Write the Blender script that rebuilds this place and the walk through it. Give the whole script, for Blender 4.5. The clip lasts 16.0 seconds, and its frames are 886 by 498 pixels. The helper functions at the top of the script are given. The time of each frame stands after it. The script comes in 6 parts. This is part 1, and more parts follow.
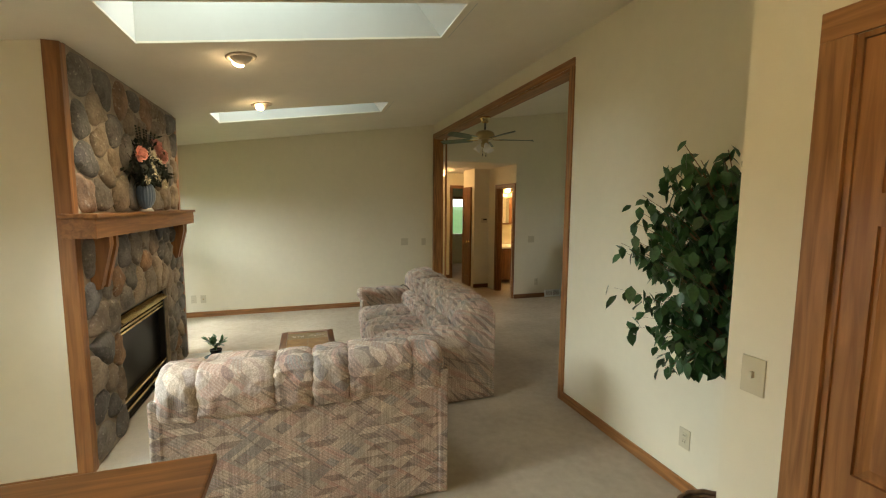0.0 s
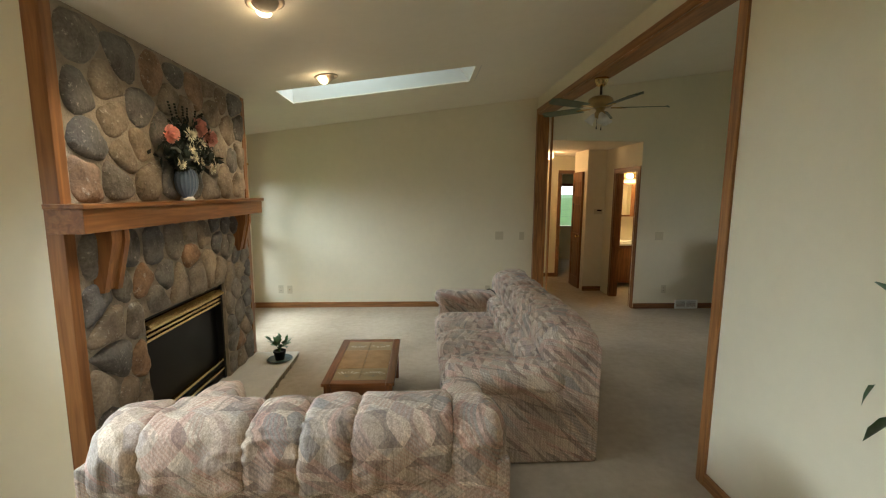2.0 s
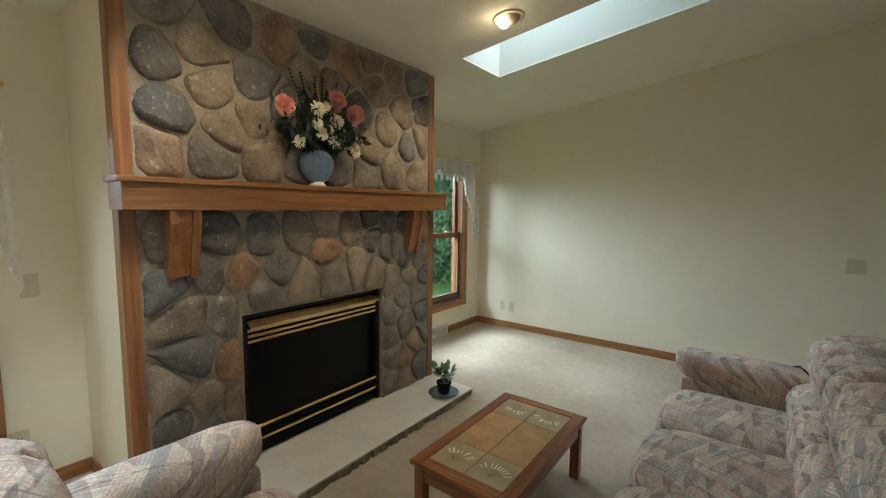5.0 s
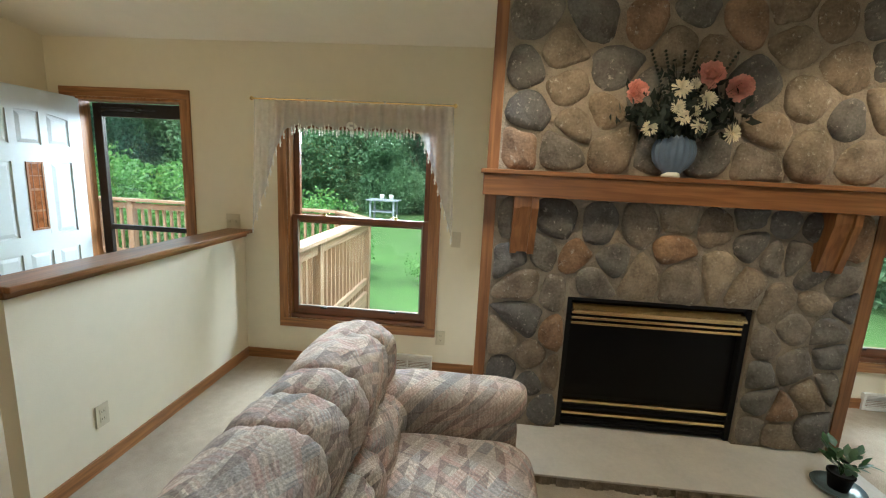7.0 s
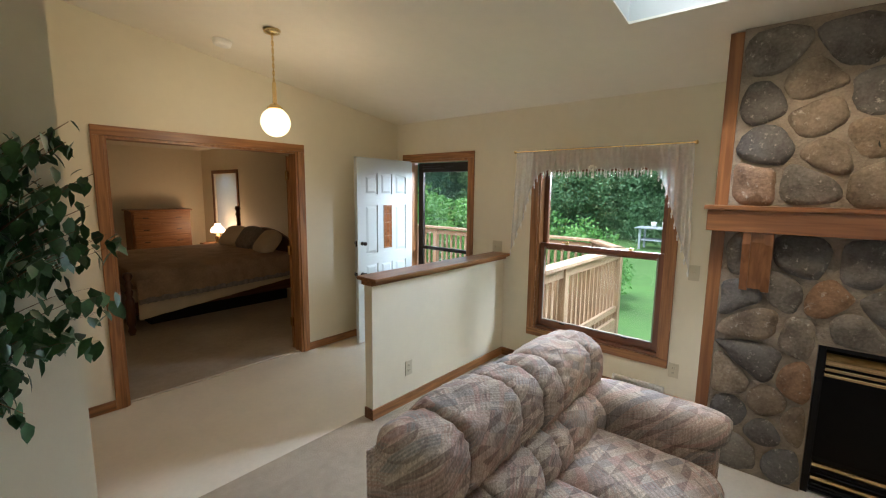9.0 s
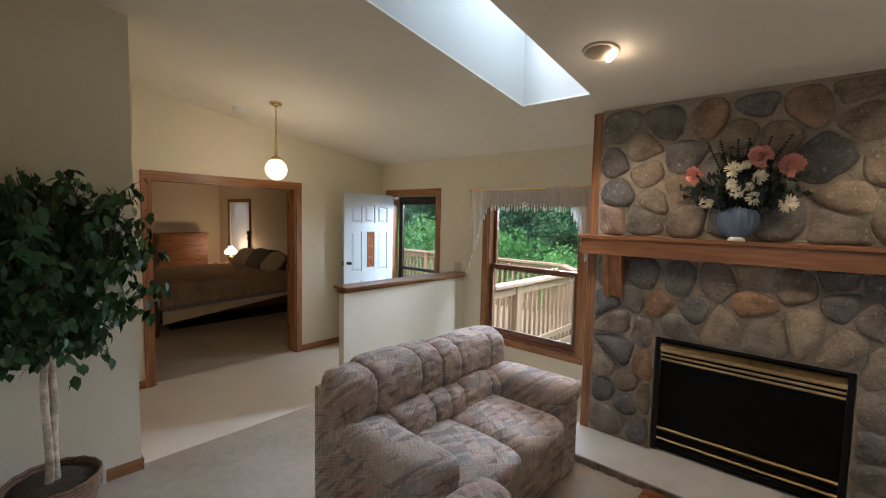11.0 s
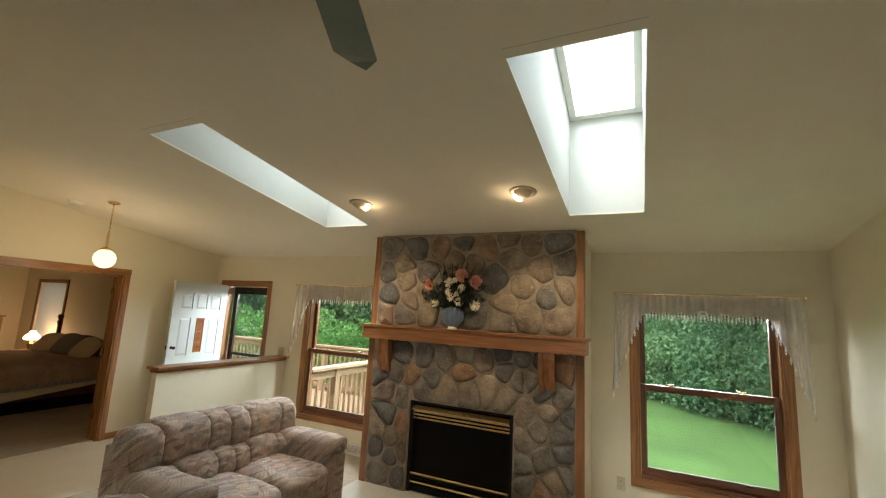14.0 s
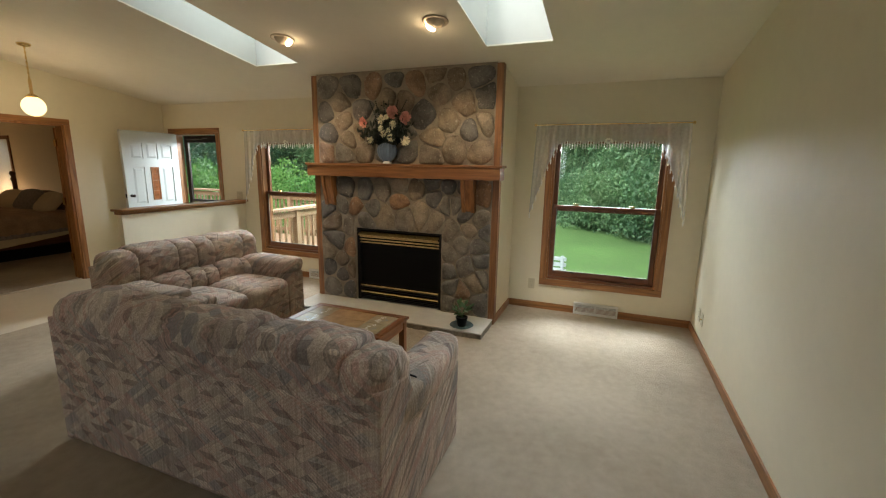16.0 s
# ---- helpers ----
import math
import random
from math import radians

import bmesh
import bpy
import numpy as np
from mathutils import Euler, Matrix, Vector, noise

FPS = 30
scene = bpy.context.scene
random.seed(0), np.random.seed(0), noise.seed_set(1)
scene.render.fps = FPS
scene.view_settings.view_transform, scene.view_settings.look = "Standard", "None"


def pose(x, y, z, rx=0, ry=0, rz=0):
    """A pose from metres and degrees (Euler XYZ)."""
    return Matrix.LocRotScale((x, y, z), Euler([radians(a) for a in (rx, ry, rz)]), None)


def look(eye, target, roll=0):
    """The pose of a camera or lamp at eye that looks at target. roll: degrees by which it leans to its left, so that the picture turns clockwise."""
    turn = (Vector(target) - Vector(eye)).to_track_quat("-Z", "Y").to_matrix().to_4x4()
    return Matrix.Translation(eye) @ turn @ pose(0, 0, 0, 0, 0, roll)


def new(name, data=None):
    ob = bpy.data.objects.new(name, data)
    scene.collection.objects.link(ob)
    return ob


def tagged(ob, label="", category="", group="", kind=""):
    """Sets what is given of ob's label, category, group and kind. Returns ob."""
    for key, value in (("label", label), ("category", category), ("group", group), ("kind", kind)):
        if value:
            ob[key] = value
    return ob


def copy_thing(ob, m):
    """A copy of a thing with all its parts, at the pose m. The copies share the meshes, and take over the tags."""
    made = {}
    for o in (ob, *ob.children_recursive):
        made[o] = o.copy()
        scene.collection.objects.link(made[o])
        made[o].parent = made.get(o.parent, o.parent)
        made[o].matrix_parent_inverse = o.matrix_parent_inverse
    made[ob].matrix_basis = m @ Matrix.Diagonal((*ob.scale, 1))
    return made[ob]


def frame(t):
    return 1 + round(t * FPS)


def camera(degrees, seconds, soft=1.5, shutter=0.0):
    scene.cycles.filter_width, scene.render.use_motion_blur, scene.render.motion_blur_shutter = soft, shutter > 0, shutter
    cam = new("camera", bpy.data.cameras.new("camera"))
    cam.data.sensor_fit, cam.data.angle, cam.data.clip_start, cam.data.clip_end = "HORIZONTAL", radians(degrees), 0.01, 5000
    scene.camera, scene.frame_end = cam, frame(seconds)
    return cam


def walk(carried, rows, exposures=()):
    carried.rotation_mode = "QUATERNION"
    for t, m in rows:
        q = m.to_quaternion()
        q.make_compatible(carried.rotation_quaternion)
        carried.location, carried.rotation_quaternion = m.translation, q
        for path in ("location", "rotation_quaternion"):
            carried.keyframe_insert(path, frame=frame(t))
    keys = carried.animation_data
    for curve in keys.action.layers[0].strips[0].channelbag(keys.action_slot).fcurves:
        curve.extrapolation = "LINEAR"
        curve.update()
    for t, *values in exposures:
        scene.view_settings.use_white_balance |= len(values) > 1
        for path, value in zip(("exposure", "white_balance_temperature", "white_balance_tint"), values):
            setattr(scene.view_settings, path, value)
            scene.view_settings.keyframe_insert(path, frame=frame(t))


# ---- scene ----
cam = camera(92.8, 16.0, soft=1.15)
PATH = [
    (0, (1.511, 2.629, 1.663), (2.126, 4.521, 1.458), 0.4),
    (0.5, (1.599, 2.835, 1.63), (2.143, 4.75, 1.433), 0.7),
    (1, (1.647, 3.068, 1.636), (2.063, 5.013, 1.426), 0.8),
    (1.5, (1.756, 3.257, 1.627), (2.0, 5.227, 1.38), 0.6),
    (2, (1.946, 3.462, 1.666), (2.047, 5.442, 1.402), 0.4),
    (2.5, (2.017, 3.703, 1.666), (2.029, 5.69, 1.438), -0.0),
    (3, (2.067, 3.982, 1.694), (2.034, 5.981, 1.645), 0.0),
    (3.2, (2.076, 4.071, 1.703), (2.019, 6.07, 1.67), 0.2),
    (5.3, (2.512, 4.993, 1.475), (1.076, 6.36, 1.216), 0.9),
    (5.5, (2.552, 5.035, 1.495), (0.967, 6.221, 1.21), 1.3),
    (6, (2.697, 5.19, 1.513), (0.865, 5.93, 1.203), 1.6),
    (6.5, (2.682, 5.386, 1.516), (0.76, 5.824, 1.18), 3.5),
    (7, (2.69, 5.475, 1.565), (0.728, 5.323, 1.211), 2.9),
    (7.3, (2.724, 5.548, 1.59), (0.83, 5.008, 1.245), 1.7),
    (7.5, (2.743, 5.58, 1.605), (0.913, 4.851, 1.261), 1.3),
    (8, (2.861, 5.609, 1.673), (1.226, 4.507, 1.34), -0.1),
    (8.2, (2.925, 5.633, 1.664), (1.366, 4.422, 1.344), -0.3),
    (9.25, (3.19, 6.03, 1.66), (1.67, 4.73, 1.39), 0.8),
    (10.3, (3.35, 6.531, 1.656), (1.882, 5.19, 1.435), 1.6),
    (10.5, (3.389, 6.623, 1.666), (1.929, 5.272, 1.456), 1.4),
    (11, (3.503, 6.871, 1.705), (2.018, 5.539, 1.558), 1.3),
    (11.5, (3.644, 7.173, 1.747), (2.047, 5.969, 1.746), 1.2),
    (12, (3.806, 7.363, 1.773), (2.114, 6.304, 1.9), 0.9),
    (12.5, (3.896, 7.555, 1.786), (2.138, 6.615, 1.94), 0.6),
    (13, (3.918, 7.788, 1.793), (2.154, 6.878, 2.041), 1.2),
    (13.5, (3.968, 7.955, 1.768), (2.204, 7.059, 2.064), 3.0),
    (14, (4.063, 8.087, 1.738), (2.275, 7.246, 2.043), 3.1),
    (14.5, (4.179, 8.218, 1.714), (2.329, 7.48, 1.893), 2.7),
    (15, (4.2, 8.346, 1.662), (2.318, 7.672, 1.615), 1.9),
    (15.5, (4.224, 8.528, 1.641), (2.351, 7.875, 1.38), 1.2),
    (16, (4.286, 8.651, 1.592), (2.458, 7.94, 1.205), 1.0),
]
walk(cam, [(t, look(eye, target, roll)) for t, eye, target, roll in PATH], [(0, 1.28, 6500, 5), (1.0, 1.18, 6450, 5), (2.0, 1.18, 6000, 6), (3.2, 0.95, 5600, 14), (5.5, 1.22, 5450, 2), (7.5, 1.3, 5550, 7), (8.2, 1.23, 5600, 9), (10.5, 1.18, 5100, 16.5), (11.0, 1.03, 5250, 16.5), (11.5, 1.25, 4910, 15), (12.0, 1.13, 5110, 13), (12.5, 1.13, 5300, 13), (14.0, 1.16, 6150, 9), (14.5, 1.02, 5460, 18), (15.0, 1.19, 5030, 22), (15.5, 1.15, 5210, 14), (16.0, 1.0, 6150, 10)])


# ---- world, sun, large lights ----
SUN_EL, SUN_AZ = radians(63), radians(105)
world = bpy.data.worlds.new("sky")
scene.world = world
world.use_nodes = True
wn = world.node_tree.nodes
sky = wn.new("ShaderNodeTexSky")
sky.sky_type, sky.sun_disc, sky.sun_elevation, sky.sun_rotation = "NISHITA", False, SUN_EL, SUN_AZ
sky.air_density, sky.dust_density, sky.ozone_density = 1.0, 10.0, 0.3
cloud = wn.new("ShaderNodeMix")   # an even layer of bright cloud over most of the sky
cloud.data_type, cloud.inputs[0].default_value = "RGBA", 0.8
cloud.inputs[7].default_value = (8.6, 9.0, 9.1, 1)
world.node_tree.links.new(sky.outputs[0], cloud.inputs[6])
world.node_tree.links.new(cloud.outputs[2], wn["Background"].inputs[0])
wn["Background"].inputs[1].default_value = 0.15


def lamp(name, kind, m, watts, colour, **more):
    data = bpy.data.lights.new(name, kind)
    data.energy, data.color = watts, colour
    if kind == "AREA":
        data.shape, data.size, data.size_y = "RECTANGLE", more["size"][0], more["size"][1]
    if kind == "SPOT":
        data.spot_size, data.spot_blend, data.shadow_soft_size = radians(more["cone"]), 0.6, 0.04
    if kind == "POINT":
        data.shadow_soft_size = more["radius"]
    if kind == "SUN":
        data.angle = radians(more["angle"])
    ob = new(name, data)
    ob.matrix_world = m
    return tagged(ob, kind="structure")


lamp("sun", "SUN", look((6.5, 3.8, 13), (0, 5, 0)), 1.7, (1.0, 0.96, 0.9), angle=12)
# sky light that falls through the roof windows and the wall windows
DAY = (0.93, 0.98, 1.0)
for y in (5.34, 7.855):
    lamp("skylight_daylight", "AREA", pose(-0.5, y, 4.7), 205, (0.88, 0.97, 1.0), size=(6.0, 1.8))
for y in (4.57, 8.62):
    lamp("window_daylight", "AREA", look((-2.1, y, 2.3), (1.9, y, 0.55)), 135, DAY, size=(1.6, 1.0))
# fill lamp added outside an unseen dining opening to brighten the sofa's back
lamp("dining_fill_light", "AREA", look((8.5, 6.6, 1.9), (4.5, 7.2, 0.9)), 7, DAY, size=(1.6, 1.3))
lamp("door_daylight", "AREA", look((-1.9, 2.75, 2.75), (0.6, 2.75, 0.3)), 14, DAY, size=(1.4, 1.0))


# ---- materials ----
def material(name, colour, rough=0.6, metal=0.0, vary=0.0, scale=20.0, bump=0.0, bump_scale=200.0, tint=None, spread=None, **more):
    """A surface: base colour, two scales of variation, and fine relief."""
    m = bpy.data.materials.new(name)
    m.use_nodes = True
    nt = m.node_tree
    b = nt.nodes["Principled BSDF"]
    b.inputs["Roughness"].default_value, b.inputs["Metallic"].default_value = rough, metal
    b.inputs["Base Color"].default_value = (*colour, 1)
    for key, value in more.items():
        b.inputs[key.replace("_", " ")].default_value = value
    coord = nt.nodes.new("ShaderNodeTexCoord")
    if vary:
        n1, n2 = nt.nodes.new("ShaderNodeTexNoise"), nt.nodes.new("ShaderNodeTexNoise")
        for n, k in ((n1, scale), (n2, scale * 9)):
            n.inputs["Scale"].default_value, n.inputs["Detail"].default_value = k, 4
            nt.links.new(coord.outputs["Object"], n.inputs["Vector"])
        mix = nt.nodes.new("ShaderNodeMix")
        mix.data_type, mix.inputs[0].default_value = "FLOAT", 0.35
        nt.links.new(n1.outputs[0], mix.inputs[2])
        nt.links.new(n2.outputs[0], mix.inputs[3])
        ramp = nt.nodes.new("ShaderNodeValToRGB")
        lo = tint or tuple(c * (1 - vary) for c in colour)
        hi = tuple(min(1, c * (1 + vary)) for c in colour)
        ramp.color_ramp.elements[0].position, ramp.color_ramp.elements[1].position = 0.34, 0.66
        ramp.color_ramp.elements[0].color, ramp.color_ramp.elements[1].color = (*lo, 1), (*hi, 1)
        nt.links.new(mix.outputs[0], ramp.inputs[0])
        out = ramp.outputs[0]
        if spread:
            info = nt.nodes.new("ShaderNodeObjectInfo")
            r2 = nt.nodes.new("ShaderNodeValToRGB")
            r2.color_ramp.interpolation = "CONSTANT"
            while len(r2.color_ramp.elements) < len(spread):
                r2.color_ramp.elements.new(0.5)
            for k, (e, c) in enumerate(zip(r2.color_ramp.elements, spread)):
                e.position, e.color = k / len(spread), (*c, 1)
            nt.links.new(info.outputs["Random"], r2.inputs[0])
            mul = nt.nodes.new("ShaderNodeMix")
            mul.data_type, mul.blend_type = "RGBA", "MULTIPLY"
            mul.inputs[0].default_value = 1
            nt.links.new(out, mul.inputs[6])
            nt.links.new(r2.outputs[0], mul.inputs[7])
            out = mul.outputs[2]
        nt.links.new(out, b.inputs["Base Color"])
    if bump:
        n3 = nt.nodes.new("ShaderNodeTexNoise")
        n3.inputs["Scale"].default_value, n3.inputs["Detail"].default_value = bump_scale, 3
        nt.links.new(coord.outputs["Object"], n3.inputs["Vector"])
        bp = nt.nodes.new("ShaderNodeBump")
        bp.inputs["Strength"].default_value, bp.inputs["Distance"].default_value = bump, 0.01
        nt.links.new(n3.outputs[0], bp.inputs["Height"])
        nt.links.new(bp.outputs[0], b.inputs["Normal"])
    return m


def wood(name, dark, light, rough=0.38, along=0, fine=1.0):
    """Wood with long grain along one axis of the object."""
    m = material(name, light, rough)
    nt = m.node_tree
    b = nt.nodes["Principled BSDF"]
    coord, mp = nt.nodes.new("ShaderNodeTexCoord"), nt.nodes.new("ShaderNodeMapping")
    s = [26.0 * fine] * 3
    s[along] = 1.6 * fine
    mp.inputs["Scale"].default_value = s
    n = nt.nodes.new("ShaderNodeTexNoise")
    n.inputs["Scale"].default_value, n.inputs["Detail"].default_value, n.inputs["Distortion"].default_value = 1.6, 6, 0.7
    ramp = nt.nodes.new("ShaderNodeValToRGB")
    ramp.color_ramp.elements[0].position, ramp.color_ramp.elements[1].position = 0.36, 0.66
    ramp.color_ramp.elements[0].color, ramp.color_ramp.elements[1].color = (*dark, 1), (*light, 1)
    bp = nt.nodes.new("ShaderNodeBump")
    bp.inputs["Strength"].default_value, bp.inputs["Distance"].default_value = 0.12, 0.004
    nt.links.new(coord.outputs["Object"], mp.inputs[0])
    nt.links.new(mp.outputs[0], n.inputs["Vector"])
    nt.links.new(n.outputs[0], ramp.inputs[0])
    nt.links.new(ramp.outputs[0], b.inputs["Base Color"])
    nt.links.new(n.outputs[0], bp.inputs["Height"])
    nt.links.new(bp.outputs[0], b.inputs["Normal"])
    return m


def upholstery():
    """Woven cloth: lozenges of slate, rose and cream with hatching and stepped lines, crossed by upright warp ribs."""
    m = material("patchwork_upholstery", (0.36, 0.31, 0.27), 0.95)
    nt = m.node_tree
    b = nt.nodes["Principled BSDF"]

    def node(kind, op="", **ins):
        n = nt.nodes.new("ShaderNode" + kind)
        if op:
            n.operation = op
        for key, value in ins.items():
            n.inputs[key.replace("_", " ")].default_value = value
        return n

    def link(a, b):
        nt.links.new(a, b)

    def calc(op, a, b=None, c=None):
        n = node("Math", op)
        for k, v in enumerate((a, b, c)):
            if v is None:
                continue
            if isinstance(v, (int, float)):
                n.inputs[k].default_value = v
            else:
                link(v, n.inputs[k])
        return n.outputs[0]

    def blend(amount, a, colour):
        mx = node("Mix")
        mx.data_type = "RGBA"
        mx.inputs[7].default_value = (*colour, 1)
        link(amount, mx.inputs[0])
        link(a, mx.inputs[6])
        return mx.outputs[2]

    def along(row):
        d = node("VectorMath", "DOT_PRODUCT")
        d.inputs[1].default_value = row
        link(coord.outputs["Object"], d.inputs[0])
        return d.outputs["Value"]

    coord = node("TexCoord")
    u, v = along((5.4, 3.1, 0.0)), along((0.0, -6.5, 7.4))   # repeats across and up the cloth
    p, q = calc("ADD", u, v), calc("SUBTRACT", u, v)

    def cell(kp, kq, shift):
        """Random colour of the lozenge that a place of the cloth lies in."""
        c = node("CombineXYZ")
        link(calc("FLOOR", calc("MULTIPLY", p, kp)), c.inputs[0])
        link(calc("FLOOR", calc("MULTIPLY", q, kq)), c.inputs[1])
        c.inputs[2].default_value = shift
        w = node("TexWhiteNoise")
        link(c.outputs[0], w.inputs["Vector"])
        sep = node("SeparateColor")
        link(w.outputs["Color"], sep.inputs[0])
        return w.outputs["Value"], sep.outputs

    big, big_c = cell(1.0, 1.0, 0.0)
    mid, mid_c = cell(2.0, 2.0, 3.0)
    bar, bar2 = cell(0.5, 6.0, 5.0)[0], cell(6.0, 0.5, 7.0)[0]
    ramp = node("ValToRGB")
    tones = ((0.30, 0.285, 0.275), (0.40, 0.35, 0.30), (0.50, 0.435, 0.365), (0.50, 0.39, 0.335), (0.36, 0.335, 0.32), (0.64, 0.57, 0.485))
    while len(ramp.color_ramp.elements) < len(tones):
        ramp.color_ramp.elements.new(0.5)
    for k, (e, c) in enumerate(zip(ramp.color_ramp.elements, tones)):
        e.position, e.color = 0.1 + 0.8 * k / (len(tones) - 1), (*c, 1)
    link(calc("ADD", calc("MULTIPLY", big, 0.55), calc("MULTIPLY", mid, 0.45)), ramp.inputs[0])
    out = ramp.outputs[0]
    # slanting bars that run on through several lozenges
    out = blend(calc("MULTIPLY", calc("GREATER_THAN", bar, 0.84), 0.5), out, (0.64, 0.57, 0.48))
    out = blend(calc("MULTIPLY", calc("GREATER_THAN", bar2, 0.86), 0.5), out, (0.48, 0.3, 0.26))
    # hatching inside some of the lozenges
    for way, gate, over, turns, tone, amount in ((p, big_c[0], 0.7, 44.0, (0.17, 0.16, 0.165), 0.32), (q, big_c[1], 0.66, 40.0, (0.62, 0.56, 0.48), 0.32), (p, mid_c[2], 0.72, 60.0, (0.36, 0.2, 0.17), 0.34)):
        wave = calc("GREATER_THAN", calc("SINE", calc("MULTIPLY", way, turns)), 0.1)
        out = blend(calc("MULTIPLY", calc("MULTIPLY", wave, calc("GREATER_THAN", gate, over)), amount), out, tone)
    # dark triangles, and the thin stepped outline of the lozenges
    tri = calc("MULTIPLY", calc("GREATER_THAN", mid_c[0], 0.76), calc("LESS_THAN", calc("FRACT", calc("MULTIPLY", v, 2.0)), 0.5))
    out = blend(calc("MULTIPLY", tri, 0.55), out, (0.15, 0.115, 0.105))
    step = calc("ADD", p, calc("MULTIPLY", calc("FLOOR", calc("MULTIPLY", q, 8.0)), 0.02))
    edge = calc("LESS_THAN", calc("FRACT", step), 0.07)
    out = blend(calc("MULTIPLY", calc("MULTIPLY", edge, calc("GREATER_THAN", mid_c[1], 0.55)), 0.5), out, (0.17, 0.145, 0.13))
    # upright warp ribs, finer slubs across the cloth, and large worn patches
    for row, s, lo, hi in (((1.0, 1.0, 0.03), 105.0, 0.84, 1.15), ((1.0, 1.0, 0.5), 230.0, 0.8, 1.18), ((1.0, 1.0, 1.0), 4.0, 0.88, 1.1)):
        mp2, n = node("Mapping", Scale=row), node("TexNoise", Scale=s, Detail=2.0)
        link(coord.outputs["Object"], mp2.inputs[0])
        link(mp2.outputs[0], n.inputs["Vector"])
        r3 = node("ValToRGB")
        r3.color_ramp.elements[0].position, r3.color_ramp.elements[1].position = 0.34, 0.66
        r3.color_ramp.elements[0].color, r3.color_ramp.elements[1].color = (lo, lo * 0.97, lo * 0.95, 1), (hi, hi * 0.99, hi * 0.97, 1)
        link(n.outputs[0], r3.inputs[0])
        mul = node("Mix")
        mul.data_type, mul.blend_type = "RGBA", "MULTIPLY"
        mul.inputs[0].default_value = 1.0
        link(out, mul.inputs[6])
        link(r3.outputs[0], mul.inputs[7])
        out = mul.outputs[2]
        if s == 105.0:
            bp = node("Bump", Strength=0.5, Distance=0.004)
            link(n.outputs[0], bp.inputs["Height"])
            link(bp.outputs[0], b.inputs["Normal"])
    link(out, b.inputs["Base Color"])
    return m


def glass(name, tint=(1, 1, 1), dim=0.0):
    """Thin window glass: mostly clear, with a glossy sheen."""
    m = bpy.data.materials.new(name)
    m.use_nodes = True
    nt = m.node_tree
    out = nt.nodes["Material Output"]
    tr, gl, mx, fr = (nt.nodes.new("ShaderNode" + k) for k in ("BsdfTransparent", "BsdfGlossy", "MixShader", "LayerWeight"))
    tr.inputs[0].default_value = (*[c * (1 - dim) for c in tint], 1)
    gl.inputs["Roughness"].default_value = 0.02
    rg = nt.nodes.new("ShaderNodeMapRange")
    rg.inputs[1].default_value, rg.inputs[2].default_value, rg.inputs[3].default_value, rg.inputs[4].default_value = 0.45, 1.0, 0.03, 0.45
    nt.links.new(fr.outputs["Facing"], rg.inputs[0])
    nt.links.new(rg.outputs[0], mx.inputs[0])
    nt.links.new(tr.outputs[0], mx.inputs[1])
    nt.links.new(gl.outputs[0], mx.inputs[2])
    nt.links.new(mx.outputs[0], out.inputs[0])
    return m


def sheer(name, colour, cover):
    """Thin cloth that lets part of the light through."""
    m = bpy.data.materials.new(name)
    m.use_nodes = True
    nt = m.node_tree
    out = nt.nodes["Material Output"]
    tr, di, tl, m1, m2 = (nt.nodes.new("ShaderNode" + k) for k in ("BsdfTransparent", "BsdfDiffuse", "BsdfTranslucent", "MixShader", "MixShader"))
    coord, n, rg = nt.nodes.new("ShaderNodeTexCoord"), nt.nodes.new("ShaderNodeTexNoise"), nt.nodes.new("ShaderNodeMapRange")
    n.inputs["Scale"].default_value = 30
    nt.links.new(coord.outputs["Object"], n.inputs["Vector"])
    rg.inputs[3].default_value, rg.inputs[4].default_value = cover - 0.08, cover + 0.08
    nt.links.new(n.outputs[0], rg.inputs[0])
    di.inputs[0].default_value = tl.inputs[0].default_value = (*colour, 1)
    nt.links.new(di.outputs[0], m1.inputs[1])
    nt.links.new(tl.outputs[0], m1.inputs[2])
    m1.inputs[0].default_value = 0.25
    nt.links.new(rg.outputs[0], m2.inputs[0])
    nt.links.new(tr.outputs[0], m2.inputs[1])
    nt.links.new(m1.outputs[0], m2.inputs[2])
    nt.links.new(m2.outputs[0], out.inputs[0])
    return m


def glow(name, colour, strength):
    m = material(name, colour, 0.3)
    b = m.node_tree.nodes["Principled BSDF"]
    b.inputs["Emission Color"].default_value, b.inputs["Emission Strength"].default_value = (*colour, 1), strength
    return m


M_WALL = material("cream_wall_paint", (0.775, 0.715, 0.55), 0.62, vary=0.03, scale=1.5, bump=0.06, bump_scale=160)
M_CEIL = material("off_white_ceiling_paint", (0.81, 0.76, 0.63), 0.85, vary=0.03, scale=1.2, bump=0.1, bump_scale=120)
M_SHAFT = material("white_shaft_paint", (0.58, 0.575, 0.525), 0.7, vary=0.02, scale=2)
M_CARPET = material("beige_cut_pile_carpet", (0.50, 0.42, 0.31), 0.97, vary=0.1, scale=1.7, bump=1.0, bump_scale=260, tint=(0.405, 0.33, 0.235))
M_VINYL = material("pale_vinyl_floor", (0.72, 0.65, 0.52), 0.45, vary=0.05, scale=3, bump=0.05, bump_scale=80)
M_TRIM = {k: wood("honey_oak_trim_" + "xyz"[k], (0.21, 0.092, 0.03), (0.40, 0.185, 0.062), 0.4, k) for k in range(3)}
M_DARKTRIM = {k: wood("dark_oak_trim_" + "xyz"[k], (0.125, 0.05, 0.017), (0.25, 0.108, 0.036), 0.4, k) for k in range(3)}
M_CAP = wood("brown_oak_cap", (0.16, 0.068, 0.02), (0.32, 0.142, 0.045), 0.35, 0)
